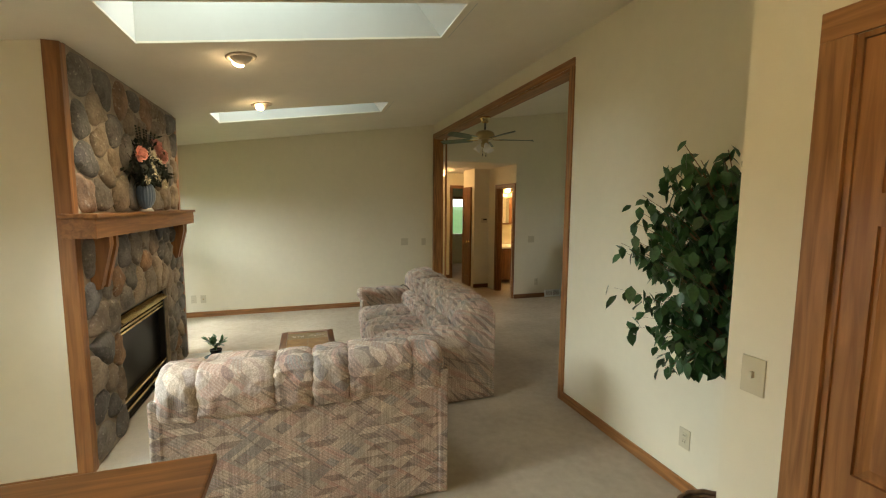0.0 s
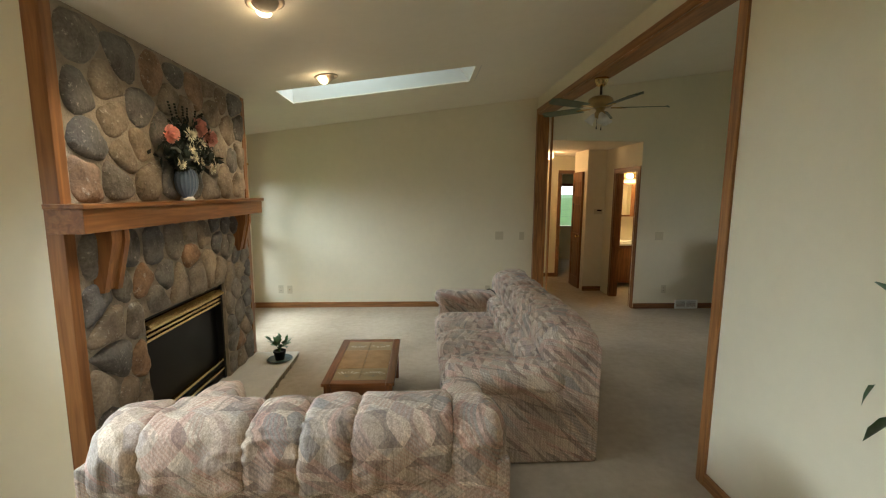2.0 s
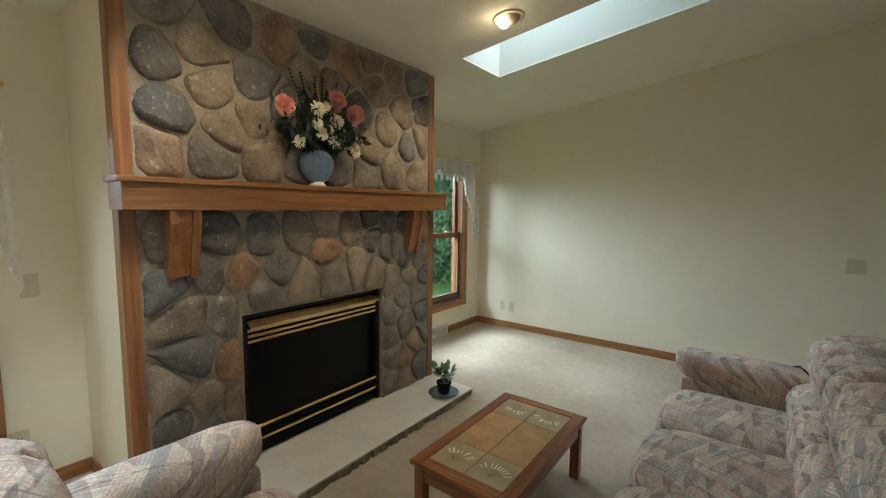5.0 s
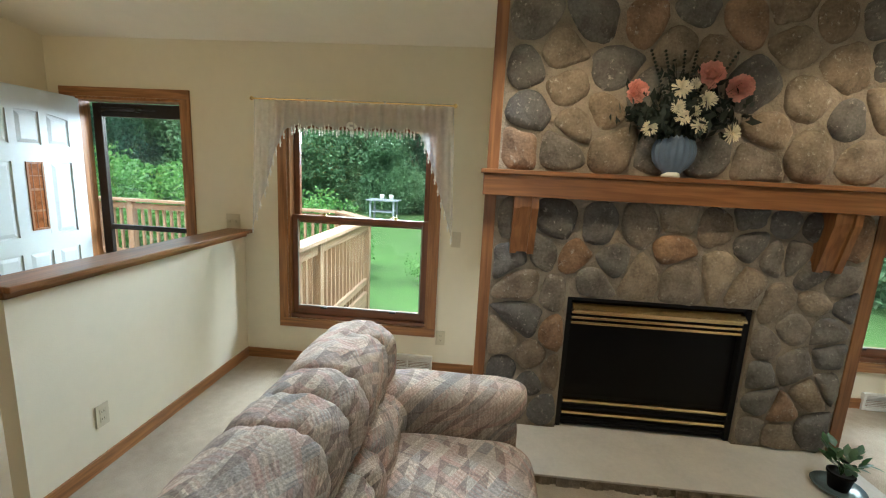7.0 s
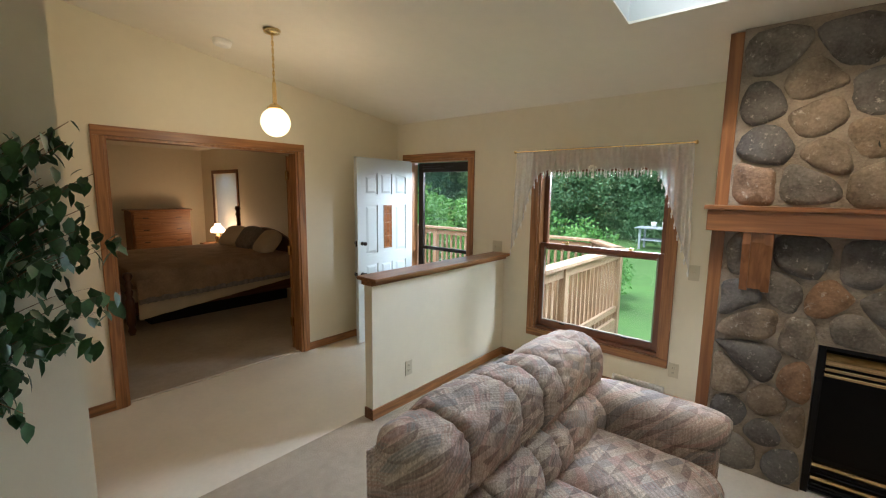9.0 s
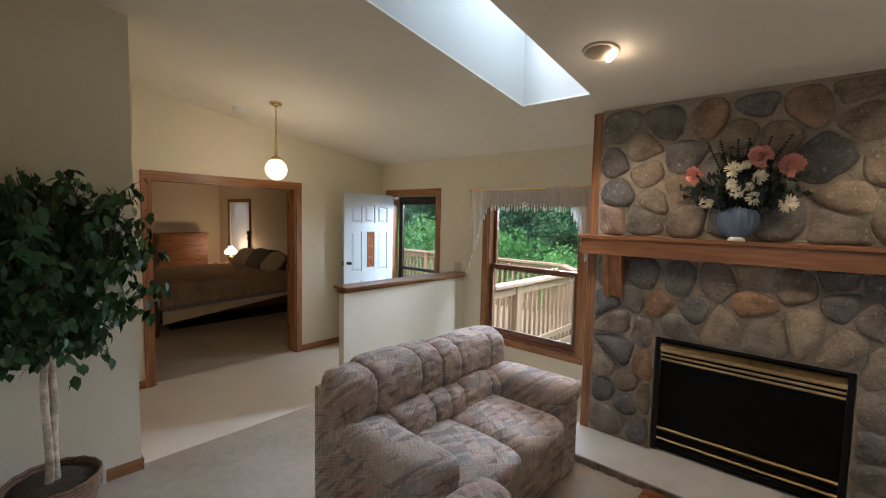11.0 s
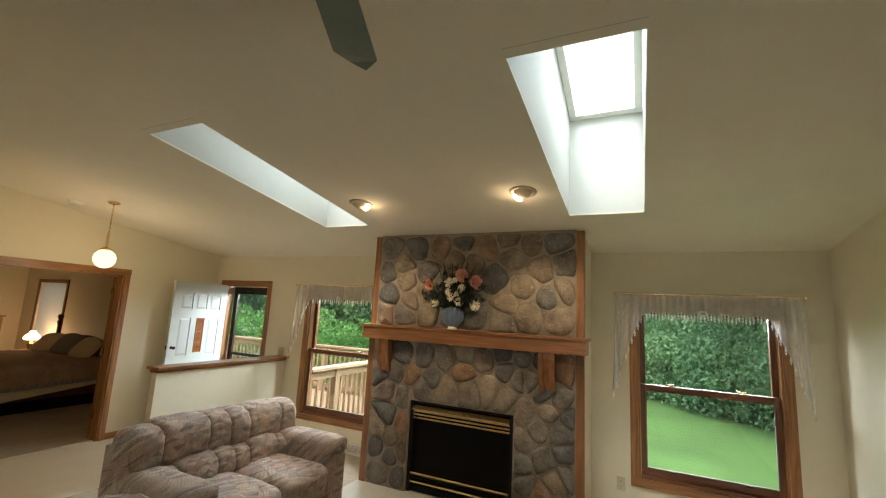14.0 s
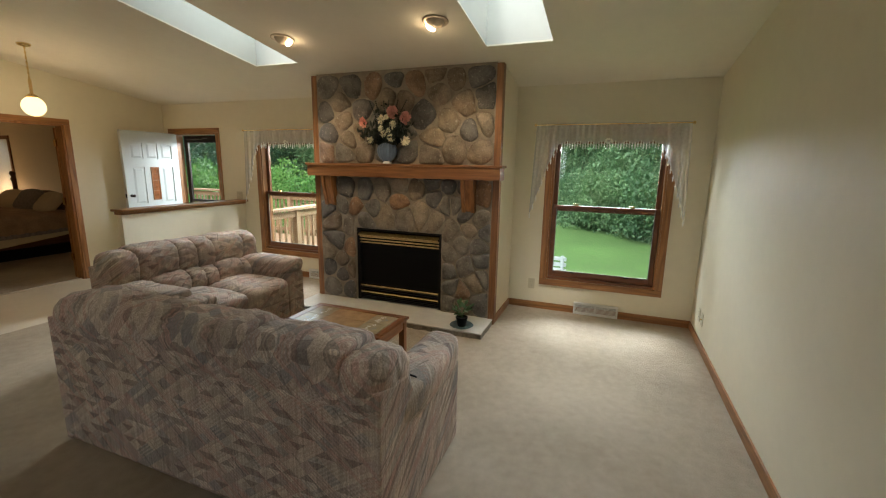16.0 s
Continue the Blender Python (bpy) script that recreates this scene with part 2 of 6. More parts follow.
M_SASH = {k: wood("brown_sash_wood_" + "xyz"[k], (0.12, 0.045, 0.02), (0.22, 0.085, 0.035), 0.35, k) for k in range(3)}
M_CEDAR = {k: wood("cedar_mantel_" + "xyz"[k], (0.185, 0.075, 0.023), (0.32, 0.142, 0.046), 0.42, k, 0.8) for k in range(3)}
M_DECK = {k: wood("deck_lumber_" + "xyz"[k], (0.23, 0.135, 0.08), (0.36, 0.225, 0.135), 0.8, k) for k in range(3)}
M_MORTAR = material("grey_beige_mortar", (0.29, 0.245, 0.185), 0.95, vary=0.2, scale=14, bump=0.9, bump_scale=60)


def stone_material(name, spread):
    """Weathered field stone in one family of tones, with pale flecks of mortar left on it."""
    m = material(name, (0.95, 0.92, 0.87), 0.8, vary=0.42, scale=8, bump=0.9, bump_scale=30, tint=(0.38, 0.36, 0.34), spread=spread)
    nt = m.node_tree
    fleck, fleck_cut, fleck_mix = nt.nodes.new("ShaderNodeTexNoise"), nt.nodes.new("ShaderNodeMapRange"), nt.nodes.new("ShaderNodeMix")
    fleck.inputs["Scale"].default_value, fleck.inputs["Detail"].default_value, fleck.inputs["Roughness"].default_value = 30, 7, 0.75
    fleck_cut.inputs[1].default_value, fleck_cut.inputs[2].default_value, fleck_cut.inputs[4].default_value = 0.58, 0.68, 0.8
    fleck_mix.data_type = "RGBA"
    fleck_mix.inputs[7].default_value = (0.5, 0.46, 0.39, 1)
    paint = nt.nodes["Principled BSDF"].inputs["Base Color"]
    nt.links.new(nt.nodes["Texture Coordinate"].outputs["Object"], fleck.inputs["Vector"])
    nt.links.new(fleck.outputs[0], fleck_cut.inputs[0])
    nt.links.new(fleck_cut.outputs[0], fleck_mix.inputs[0])
    nt.links.new(paint.links[0].from_socket, fleck_mix.inputs[6])
    nt.links.new(fleck_mix.outputs[2], paint)
    return m


M_STONES = {
    "t": stone_material("tan_field_stone", ((0.372, 0.294, 0.201), (0.324, 0.264, 0.189), (0.396, 0.324, 0.232))),
    "g": stone_material("grey_field_stone", ((0.264, 0.240, 0.201), (0.300, 0.258, 0.201), (0.228, 0.216, 0.189))),
    "s": stone_material("slate_field_stone", ((0.156, 0.150, 0.140), (0.198, 0.186, 0.168), (0.168, 0.156, 0.137))),
    "r": stone_material("rust_field_stone", ((0.372, 0.228, 0.128), (0.336, 0.222, 0.140))),
    "b": stone_material("brown_field_stone", ((0.264, 0.204, 0.140), (0.300, 0.234, 0.165))),
}
M_HEARTH = material("pale_limestone_slab", (0.56, 0.53, 0.46), 0.7, vary=0.08, scale=5, bump=0.15, bump_scale=90)
M_ROCKEDGE = material("split_stone_edge", (0.28, 0.24, 0.18), 0.95, vary=0.3, scale=25, bump=1.0, bump_scale=60)
M_BRASS = material("polished_brass", (0.8, 0.62, 0.31), 0.2, 1.0, vary=0.06, scale=15)
M_BLACK = material("black_enamel", (0.01, 0.01, 0.01), 0.5, Specular_IOR_Level=0.2, vary=0.2, scale=30)
M_FIREGLASS = material("smoked_fire_glass", (0.006, 0.006, 0.006), 0.3, Specular_IOR_Level=0.15)
M_FABRIC = upholstery()
M_PLATE = material("almond_plastic", (0.60, 0.54, 0.38), 0.4, vary=0.02, scale=20)
M_WHITE = material("white_enamel", (0.78, 0.77, 0.72), 0.45, vary=0.04, scale=15)
M_DOORPAINT = material("white_door_paint", (0.52, 0.56, 0.54), 0.45, vary=0.03, scale=6)
M_DARK = material("dark_bronze", (0.03, 0.024, 0.02), 0.4, 0.6, vary=0.1, scale=30)
M_GLASS = glass("window_glass", (0.97, 1.0, 0.98))
M_SHEER = sheer("white_sheer_cloth", (0.97, 0.97, 0.95), 0.5)
M_LACE = material("white_lace", (0.8, 0.8, 0.76), 0.9, vary=0.1, scale=60)
M_LEAF = material("dark_silk_leaf", (0.034, 0.095, 0.028), 0.42, vary=0.5, scale=12)
M_GRASS = material("lawn_grass", (0.062, 0.128, 0.026), 0.95, vary=0.25, scale=0.6, bump=0.6, bump_scale=40)


# ---- building helpers ----
def box(bm, x0, x1, y0, y1, z0, z1, bevel=0.0):
    vs = [bm.verts.new((x, y, z)) for x in (x0, x1) for y in (y0, y1) for z in (z0, z1)]
    fs = [bm.faces.new([vs[i] for i in q]) for q in ((0, 1, 3, 2), (4, 6, 7, 5), (0, 4, 5, 1), (2, 3, 7, 6), (0, 2, 6, 4), (1, 5, 7, 3))]
    if bevel:
        edges = {e for f in fs for e in f.edges}
        bmesh.ops.bevel(bm, geom=list(edges), offset=bevel, segments=2, profile=0.6, affect="EDGES")
    return vs


def cyl(bm, c, r0, r1, h, axis="z", seg=20):
    """A closed cone or cylinder from c along an axis."""
    turn = {"z": Matrix(), "x": Matrix.Rotation(radians(90), 4, "Y"), "y": Matrix.Rotation(radians(-90), 4, "X")}[axis]
    bmesh.ops.create_cone(bm, cap_ends=True, segments=seg, radius1=r0, radius2=r1, depth=abs(h),
                          matrix=Matrix.Translation(c) @ turn @ Matrix.Translation((0, 0, h / 2)))


def lathe(bm, c, profile, seg=24):
    """A turned shape about the z axis from (radius, height) pairs."""
    rings = []
    for r, z in profile:
        rings.append([bm.verts.new((c[0] + r * math.cos(a), c[1] + r * math.sin(a), c[2] + z)) for a in (math.tau * k / seg for k in range(seg))])
    for a, b in zip(rings, rings[1:]):
        for k in range(seg):
            bm.faces.new((a[k], a[(k + 1) % seg], b[(k + 1) % seg], b[k]))
    bm.faces.new(rings[0][::-1])
    bm.faces.new(rings[-1])


def pillow(bm, c, size, e=0.55, seg=20, rings=12, puff=0.0, wrinkle=0.0, axis=2):
    """A cushion: a rounded block with soft edges and wrinkles. e: roundness (1 is a ball)."""
    def f(v, k):
        return math.copysign(abs(v) ** k, v)
    grid = []
    for i in range(rings + 1):
        p = -math.pi / 2 + math.pi * i / rings
        row = []
        for j in range(seg):
            t = math.tau * j / seg
            q = [f(math.cos(p), e) * f(math.cos(t), e), f(math.cos(p), e) * f(math.sin(t), e), f(math.sin(p), e)]
            v = Vector([q[k] * size[k] / 2 for k in range(3)])
            if puff:
                v[axis] *= 1 + puff * (1 - abs(q[(axis + 1) % 3]) ** 2) * (1 - abs(q[(axis + 2) % 3]) ** 2)
            v += Vector(c)
            if wrinkle:
                v += Vector(noise.noise_vector(v * 9.0)) * wrinkle
            row.append(bm.verts.new(v))
        grid.append(row)
    for a, b in zip(grid, grid[1:]):
        for j in range(seg):
            bm.faces.new((a[j], a[(j + 1) % seg], b[(j + 1) % seg], b[j]))
    bmesh.ops.remove_doubles(bm, verts=grid[0] + grid[-1], dist=1e-5)


def mesh_of(name, bm, mat, smooth=False):
    bmesh.ops.recalc_face_normals(bm, faces=bm.faces)
    me = bpy.data.meshes.new(name)
    bm.to_mesh(me)
    bm.free()
    me.materials.append(mat)
    if smooth:
        for p in me.polygons:
            p.use_smooth = True
    return me


def part(name, bm, mat, parent, label="", smooth=False):
    ob = new(name, mesh_of(name, bm, mat, smooth))
    ob.parent = parent
    return tagged(ob, label)


def thing(name, at, label, category, group="", rz=0.0):
    ob = new(name)
    ob.empty_display_size = 0.1
    ob.matrix_world = pose(*at, 0, 0, rz)
    return tagged(ob, label, category, group)


def structure(name, bm, mat, label="", smooth=False):
    return tagged(new(name, mesh_of(name, bm, mat, smooth)), label, kind="structure")


def boxes(*rows, bevel=0.0):
    bm = bmesh.new()
    for r in rows:
        box(bm, *r, bevel)
    return bm


# ---- the large structure ----
W, N, E, S = -0.455, 9.533, 3.58, 2.11   # inner faces: west, north, east, foyer's south wall
TH = 0.15
TOP = 4.2


def cz(x):
    """Height of the sloping ceiling."""
    return 2.437 + 0.14 * (x - W)


structure("floor", boxes((W - TH, 3.73, 3.56, N + TH, -0.2, 0), (3.73, 7.6, 3.4, 14.2, -0.2, 0), (2.9, 3.73, 3.4, 3.56, -0.2, 0)), M_CARPET, "beige cut-pile carpet with worn traffic marks")
structure("floor_foyer", boxes((W - TH, 2.9, S - 0.06, 3.56, -0.2, -0.004)), M_VINYL, "smooth pale vinyl floor")
structure("floor_bedroom", boxes((W - TH, 4.1, -4.05, S - 0.06, -0.2, 0)), M_CARPET, "beige bedroom carpet")
structure("floor_threshold", boxes((0.88, 2.38, S - 0.075, S - 0.045, -0.002, 0.006)), M_VINYL)
DOOR = (2.285, 3.2, 2.01)
WIN_A, WIN_B = (4.015, 5.13, 0.36, 1.93), (8.06, 9.17, 0.36, 1.93)
rows = [(W - TH, W, S - 0.12, DOOR[0], -0.2, 2.7), (W - TH, W, DOOR[0], DOOR[1], DOOR[2], 2.7), (W - TH, W, DOOR[0], DOOR[1], -0.2, -0.01), (W - TH, W, DOOR[1], WIN_A[0], -0.2, 2.7)]
for a, b in ((WIN_A, WIN_B), (WIN_B, None)):
    rows += [(W - TH, W, a[0], a[1], -0.2, a[2]), (W - TH, W, a[0], a[1], a[3], 2.7), (W - TH, W, a[1], b[0] if b else N + TH, -0.2, 2.7)]
structure("wall_west", boxes(*rows), M_WALL, "cream painted wall")
structure("wall_north", boxes((W, 3.73, N, N + TH, 0, 3.3)), M_WALL, "cream painted wall")
OP = (5.68, N - 0.02, 2.775)  # wide cased opening
structure("wall_east", boxes((E, E + TH, 1.99, OP[0], 0, 3.3), (E, E + TH, OP[0], N, OP[2], 3.3)), M_WALL, "cream painted wall with a wide cased opening")
structure("wall_closet", boxes((2.82, 2.94, S, 2.56, 0, 3.2), (2.82, 2.94, 2.56, 3.35, 2.09, 3.2), (2.82, 2.94, 3.35, 3.62, 0, 3.2), (2.94, E, 3.5, 3.62, 0, 3.2), (2.94, E, 2.3, 2.36, 0, 3.2)), M_WALL, "cream painted closet wall")
structure("wall_foyer", boxes((W, 0.88, S - 0.12, S, 0, 3.3), (0.88, 2.38, S - 0.12, S, 2.02, 3.3), (2.38, 3.58, S - 0.12, S, 0, 3.3), (3.73, 4.1, S - 0.12, S, 0, 3.3)), M_WALL, "cream painted wall with a wide doorway")
structure("half_wall", boxes((W, 1.262, 3.58, 3.66, 0, 1.01)), M_WALL, "low cream dividing wall")
BW = (-3.3, -2.26, 0.85, 1.95)
structure("wall_bedroom", boxes((W - TH, W, -4.05, BW[0], -0.2, 2.7), (W - TH, W, BW[0], BW[1], -0.2, BW[2]), (W - TH, W, BW[0], BW[1], BW[3], 2.7), (W - TH, W, BW[1], S - 0.12, -0.2, 2.7),
                                (W, 4.1, -4.05, -3.9, 0, 2.7), (4.1, 4.25, -4.05, S, 0, 2.7)), M_WALL, "cream bedroom walls")
structure("ceiling_bedroom", boxes((W, 4.1, -3.9, S - 0.12, 2.44, 2.6)), M_CEIL)
# dining side and hall
# the east opening is out of view, added to let the fill lamp in
structure("wall_dining", boxes((5.04, 7.6, 9.35, 9.47, 0, 3.7), (3.73, 5.04, 9.35, 9.47, 2.395, 3.7), (7.6, 7.75, 3.4, 5.8, 0, 3.7), (7.6, 7.75, 7.4, 14.2, 0, 3.7), (7.6, 7.75, 5.8, 7.4, 0, 0.9), (7.6, 7.75, 5.8, 7.4, 2.1, 3.7), (3.73, 7.6, 3.4, 3.55, 0, 3.7)), M_WALL, "dim cream dining room walls")
structure("wall_hall", boxes((3.58, 3.73, 9.68, 12.0, 0, 2.6), (5.04, 5.14, 10.1, 10.6, 0, 2.6), (5.04, 5.14, 9.47, 10.1, 2.0, 2.6), (4.72, 5.04, 10.5, 10.6, 0, 2.6), (4.72, 4.82, 10.6, 11.1, 0, 2.6),
                             (3.73, 4.7, 11.75, 11.87, 0, 2.6), (4.7, 5.5, 11.75, 11.87, 2.05, 2.6), (5.5, 7.6, 11.75, 11.87, 0, 2.6), (3.58, 5.35, 14.05, 14.2, 0, 2.6), (5.35, 5.9, 14.05, 14.2, 0, 0.85), (5.35, 5.9, 14.05, 14.2, 1.85, 2.6), (5.9, 7.6, 14.05, 14.2, 0, 2.6), (3.58, 3.73, 11.87, 14.05, 0, 2.6), (5.14, 6.6, 11.3, 11.4, 0, 2.6), (6.6, 6.7, 9.47, 11.4, 0, 2.6)), M_WALL, "cream hall and bath walls")
structure("ceiling_hall", boxes((3.73, 7.6, 9.47, 14.05, 2.395, 2.5)), M_CEIL)
# sloping ceiling with two openings for the roof windows
SKX = (0.6, 2.45)
SKY = ((5.07, 5.61), (7.58, 8.13))
bm = bmesh.new()
xs = [W, SKX[0], SKX[1], 7.75]
ys = [S - 0.12, SKY[0][0], SKY[0][1], SKY[1][0], SKY[1][1], N + TH]
for i in range(3):
    for j in range(5):
        if i == 1 and j in (1, 3):
            continue
        q = [(x, y) for x in xs[i:i + 2] for y in ys[j:j + 2]]
        for v, (x, y) in zip(box(bm, 0, 1, 0, 1, 0, 1), [p for p in q for _ in (0, 1)]):
            v.co = (x, y, cz(x) + (0.012 if v.co.z > 0.5 else 0))
structure("ceiling", bm, M_CEIL, "off-white sloping ceiling")
bm = bmesh.new()
box(bm, W - 0.9, W, S - 0.5, N + 0.5, 2.56, 2.7)
structure("roof_eave", bm, M_WHITE)
GL0, GL1 = (0.6, 3.40), (1.62, 3.72)   # lower and upper edge of the roof glass, x and z
for k, (y0, y1) in enumerate(SKY):
    bm = bmesh.new()
    for a, b in ((y0 - 0.05, y0 - 0.004), (y1 + 0.004, y1 + 0.05)):
        pts = [(SKX[0] - 0.05, cz(SKX[0]) - 0.001), (SKX[1] + 0.06, cz(SKX[1]) + 0.014), (GL1[0] + 0.06, GL1[1] + 0.1), (GL0[0] - 0.05, GL0[1] + 0.1)]
        lo, hi = [bm.verts.new((x, a, z)) for x, z in pts], [bm.verts.new((x, b, z)) for x, z in pts]
        bm.faces.new(lo), bm.faces.new(hi)
        for n in range(4):
            bm.faces.new((lo[n], lo[(n + 1) % 4], hi[(n + 1) % 4], hi[n]))
    box(bm, SKX[0] - 0.05, SKX[0] - 0.004, y0 - 0.004, y1 + 0.004, cz(SKX[0]) + 0.004, GL0[1] + 0.1)
    vs = [(GL1[0], GL1[1] + 0.1), (SKX[1] + 0.004, cz(SKX[1]) + 0.004), (SKX[1] + 0.06, cz(SKX[1]) + 0.008), (GL1[0] + 0.06, GL1[1] + 0.1)]
    lo, hi = [bm.verts.new((x, y0 - 0.004, z)) for x, z in vs], [bm.verts.new((x, y1 + 0.004, z)) for x, z in vs]
    bm.faces.new(lo), bm.faces.new(hi)
    for n in range(4):
        bm.faces.new((lo[n], lo[(n + 1) % 4], hi[(n + 1) % 4], hi[n]))
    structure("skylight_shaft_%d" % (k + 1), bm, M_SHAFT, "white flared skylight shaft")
    # roof window: white frame and pane, tilted with the roof
    tilt = math.degrees(math.atan2(GL1[1] - GL0[1], GL1[0] - GL0[0]))
    run = math.hypot(GL1[1] - GL0[1], GL1[0] - GL0[0])
    win = thing("skylight_window", (GL0[0], (y0 + y1) / 2, GL0[1]), "white-framed roof window in a flared shaft", "skylight", "roof windows")
    win.matrix_world = pose(GL0[0], (y0 + y1) / 2, GL0[1], 0, -tilt, 0)
    h = (y1 - y0) / 2
    part("frame", boxes((0, 0.055, -h, h, 0, 0.06), (run - 0.055, run, -h, h, 0, 0.06), (0.055, run - 0.055, -h, -h + 0.055, 0, 0.06), (0.055, run - 0.055, h - 0.055, h, 0, 0.06), bevel=0.006), M_WHITE, win)
    pane = part("pane", boxes((0.055, run - 0.055, -h + 0.055, h - 0.055, 0.03, 0.036)), M_GLASS, win)
    pane.visible_shadow = False


# ---- trim ----
def casing_x(name, x, y0, y1, z1, w=0.068, d=0.016, z0=0.0, sill=False, mats=M_TRIM, side=1):
    """Flat casing round an opening in a wall that faces along x."""
    ob = tagged(new(name), "stained oak casing", kind="structure")
    a, b = (x, x + d * side) if side > 0 else (x - d, x)
    part("side_casing", boxes((a, b, y0 - w, y0, z0, z1), bevel=0.003), mats[2], ob)
    part("side_casing", boxes((a, b, y1, y1 + w, z0, z1), bevel=0.003), mats[2], ob)
    part("head_casing", boxes((a, b + 0.002 * side, y0 - w, y1 + w, z1, z1 + w), bevel=0.003), mats[1], ob)
    if sill:
        part("bottom_casing", boxes((a, b + 0.002 * side, y0 - w, y1 + w, z0 - w, z0), bevel=0.003), mats[1], ob)
    return ob


def casing_y(name, y, x0, x1, z1, w=0.07, d=0.016, mats=M_TRIM, side=1):
    ob = tagged(new(name), "stained oak casing", kind="structure")
    a, b = (y, y + d) if side > 0 else (y - d, y)
    part("side_casing", boxes((x0 - w, x0, a, b, 0, z1), bevel=0.003), mats[2], ob)
    part("side_casing", boxes((x1, x1 + w, a, b, 0, z1), bevel=0.003), mats[2], ob)
    part("head_casing", boxes((x0 - w, x1 + w, a, b + 0.002 * side, z1, z1 + w), bevel=0.003), mats[0], ob)
    return ob


casing_y("door_casing_bedroom", S, 0.88, 2.38, 2.02)
structure("jamb_bedroom", boxes((0.88, 0.9, S - 0.122, S + 0.002, 0, 2.0), (2.36, 2.38, S - 0.122, S + 0.002, 0, 2.0), (0.88, 2.38, S - 0.122, S + 0.002, 2.0, 2.02)), M_TRIM[2])
casing_x("door_casing_front", W, DOOR[0], DOOR[1], DOOR[2])
structure("jamb_front", boxes((W - TH, W + 0.002, DOOR[0], DOOR[0] + 0.02, 0, 1.99), (W - TH, W + 0.002, DOOR[1] - 0.02, DOOR[1], 0, 1.99), (W - TH, W + 0.002, DOOR[0], DOOR[1], 1.99, 2.01), (W - TH, W + 0.002, DOOR[0], DOOR[1], -0.01, 0.012)), M_TRIM[2])
casing_x("door_casing_closet", 2.82, 2.56, 3.35, 2.09, 0.075, side=-1)
# wide opening: casing and jamb boards
ob = casing_x("opening_casing", E, OP[0], OP[1] - 0.045, OP[2], 0.065, side=-1)
casing_x("opening_casing_dining", E + TH, OP[0], OP[1] - 0.2, OP[2], 0.065)
structure("opening_jamb", boxes((E - 0.002, E + TH + 0.002, OP[0], OP[0] + 0.02, 0, OP[2] - 0.02), (E - 0.002, E + TH + 0.002, OP[1] - 0.045, OP[1] + 0.02, 0, OP[2] - 0.02)), M_TRIM[2], "stained oak jamb")
structure("opening_head", boxes((E - 0.002, E + TH + 0.002, OP[0], OP[1] + 0.02, OP[2] - 0.02, OP[2])), M_TRIM[1], "stained oak head board")
B = 0.078
structure("baseboard", boxes((W, W + 0.013, 3.66, 5.52, 0, B), (W, W + 0.013, 7.65, N, 0, B), (E - 0.013, E, 3.62, OP[0] - 0.066, 0, B), (W, W + 0.013, S, DOOR[0] - 0.07, 0, B), (W, W + 0.013, DOOR[1] + 0.07, 3.58, 0, B), (2.807, 2.82, S, 2.48, 0, B), (2.807, 2.82, 3.43, 3.633, 0, B), bevel=0.002), M_TRIM[1], "stained oak baseboard")
structure("baseboard_cross", boxes((W + 0.013, E - 0.017, N - 0.013, N, 0, B), (W + 0.013, 1.275, 3.66, 3.673, 0, B), (W, 0.808, S, S + 0.013, 0, B), (2.45, 2.82, S, S + 0.013, 0, B), (2.82, E - 0.013, 3.62, 3.633, 0, B), (W + 0.013, 0.216, 7.645, 7.658, 0, B), (W + 0.013, 0.216, 5.512, 5.525, 0, B), bevel=0.002), M_TRIM[0], "stained oak baseboard")
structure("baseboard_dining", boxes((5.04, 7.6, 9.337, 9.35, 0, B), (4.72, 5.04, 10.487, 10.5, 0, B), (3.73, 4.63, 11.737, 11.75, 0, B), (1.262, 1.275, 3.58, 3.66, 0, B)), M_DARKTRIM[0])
cap = tagged(new("half_wall_cap"), "dark oak cap on the low wall", kind="structure")
part("cap_board", boxes((W, 1.29, 3.525, 3.73, 1.03, 1.057), bevel=0.006), M_CAP, cap)
part("cap_moulding", boxes((W, 1.275, 3.56, 3.68, 0.997, 1.03), bevel=0.005), M_CAP, cap)


# ---- fireplace ----
FX, FY0, FY1 = 0.216, 5.525, 7.645
BX = (6.03, 7.07, 0.895)   # firebox opening
bm = boxes((W, FX - 0.02, FY0, BX[0], 0, 2.75), (W, FX - 0.02, BX[1], FY1, 0, 2.75), (W, FX - 0.02, BX[0], BX[1], BX[2], 2.75))
structure("chimney_breast", bm, M_WALL, "cream painted chimney breast")
facing = tagged(new("stone_fireplace_facing"), "rounded river stones set in grey-beige mortar", "fireplace")
for ya, yb, za in ((FY0 + 0.05, BX[0], 0.05), (BX[1], FY1 - 0.05, 0.05), (BX[0], BX[1], BX[2])):
    part("mortar_bed", boxes((FX - 0.02, FX + 0.052, ya, yb, za, cz(FX) + 0.02)), M_MORTAR, facing, "grey-beige mortar bed")
part("corner_board", boxes((FX - 0.02, FX + 0.06, FY0 - 0.015, FY0 + 0.05, 0, cz(FX) - 0.004), bevel=0.003), M_CEDAR[2], facing, "cedar corner board")
part("corner_board", boxes((FX - 0.02, FX + 0.06, FY1 - 0.05, FY1 + 0.015, 0, cz(FX) - 0.004), bevel=0.003), M_CEDAR[2], facing, "cedar corner board")


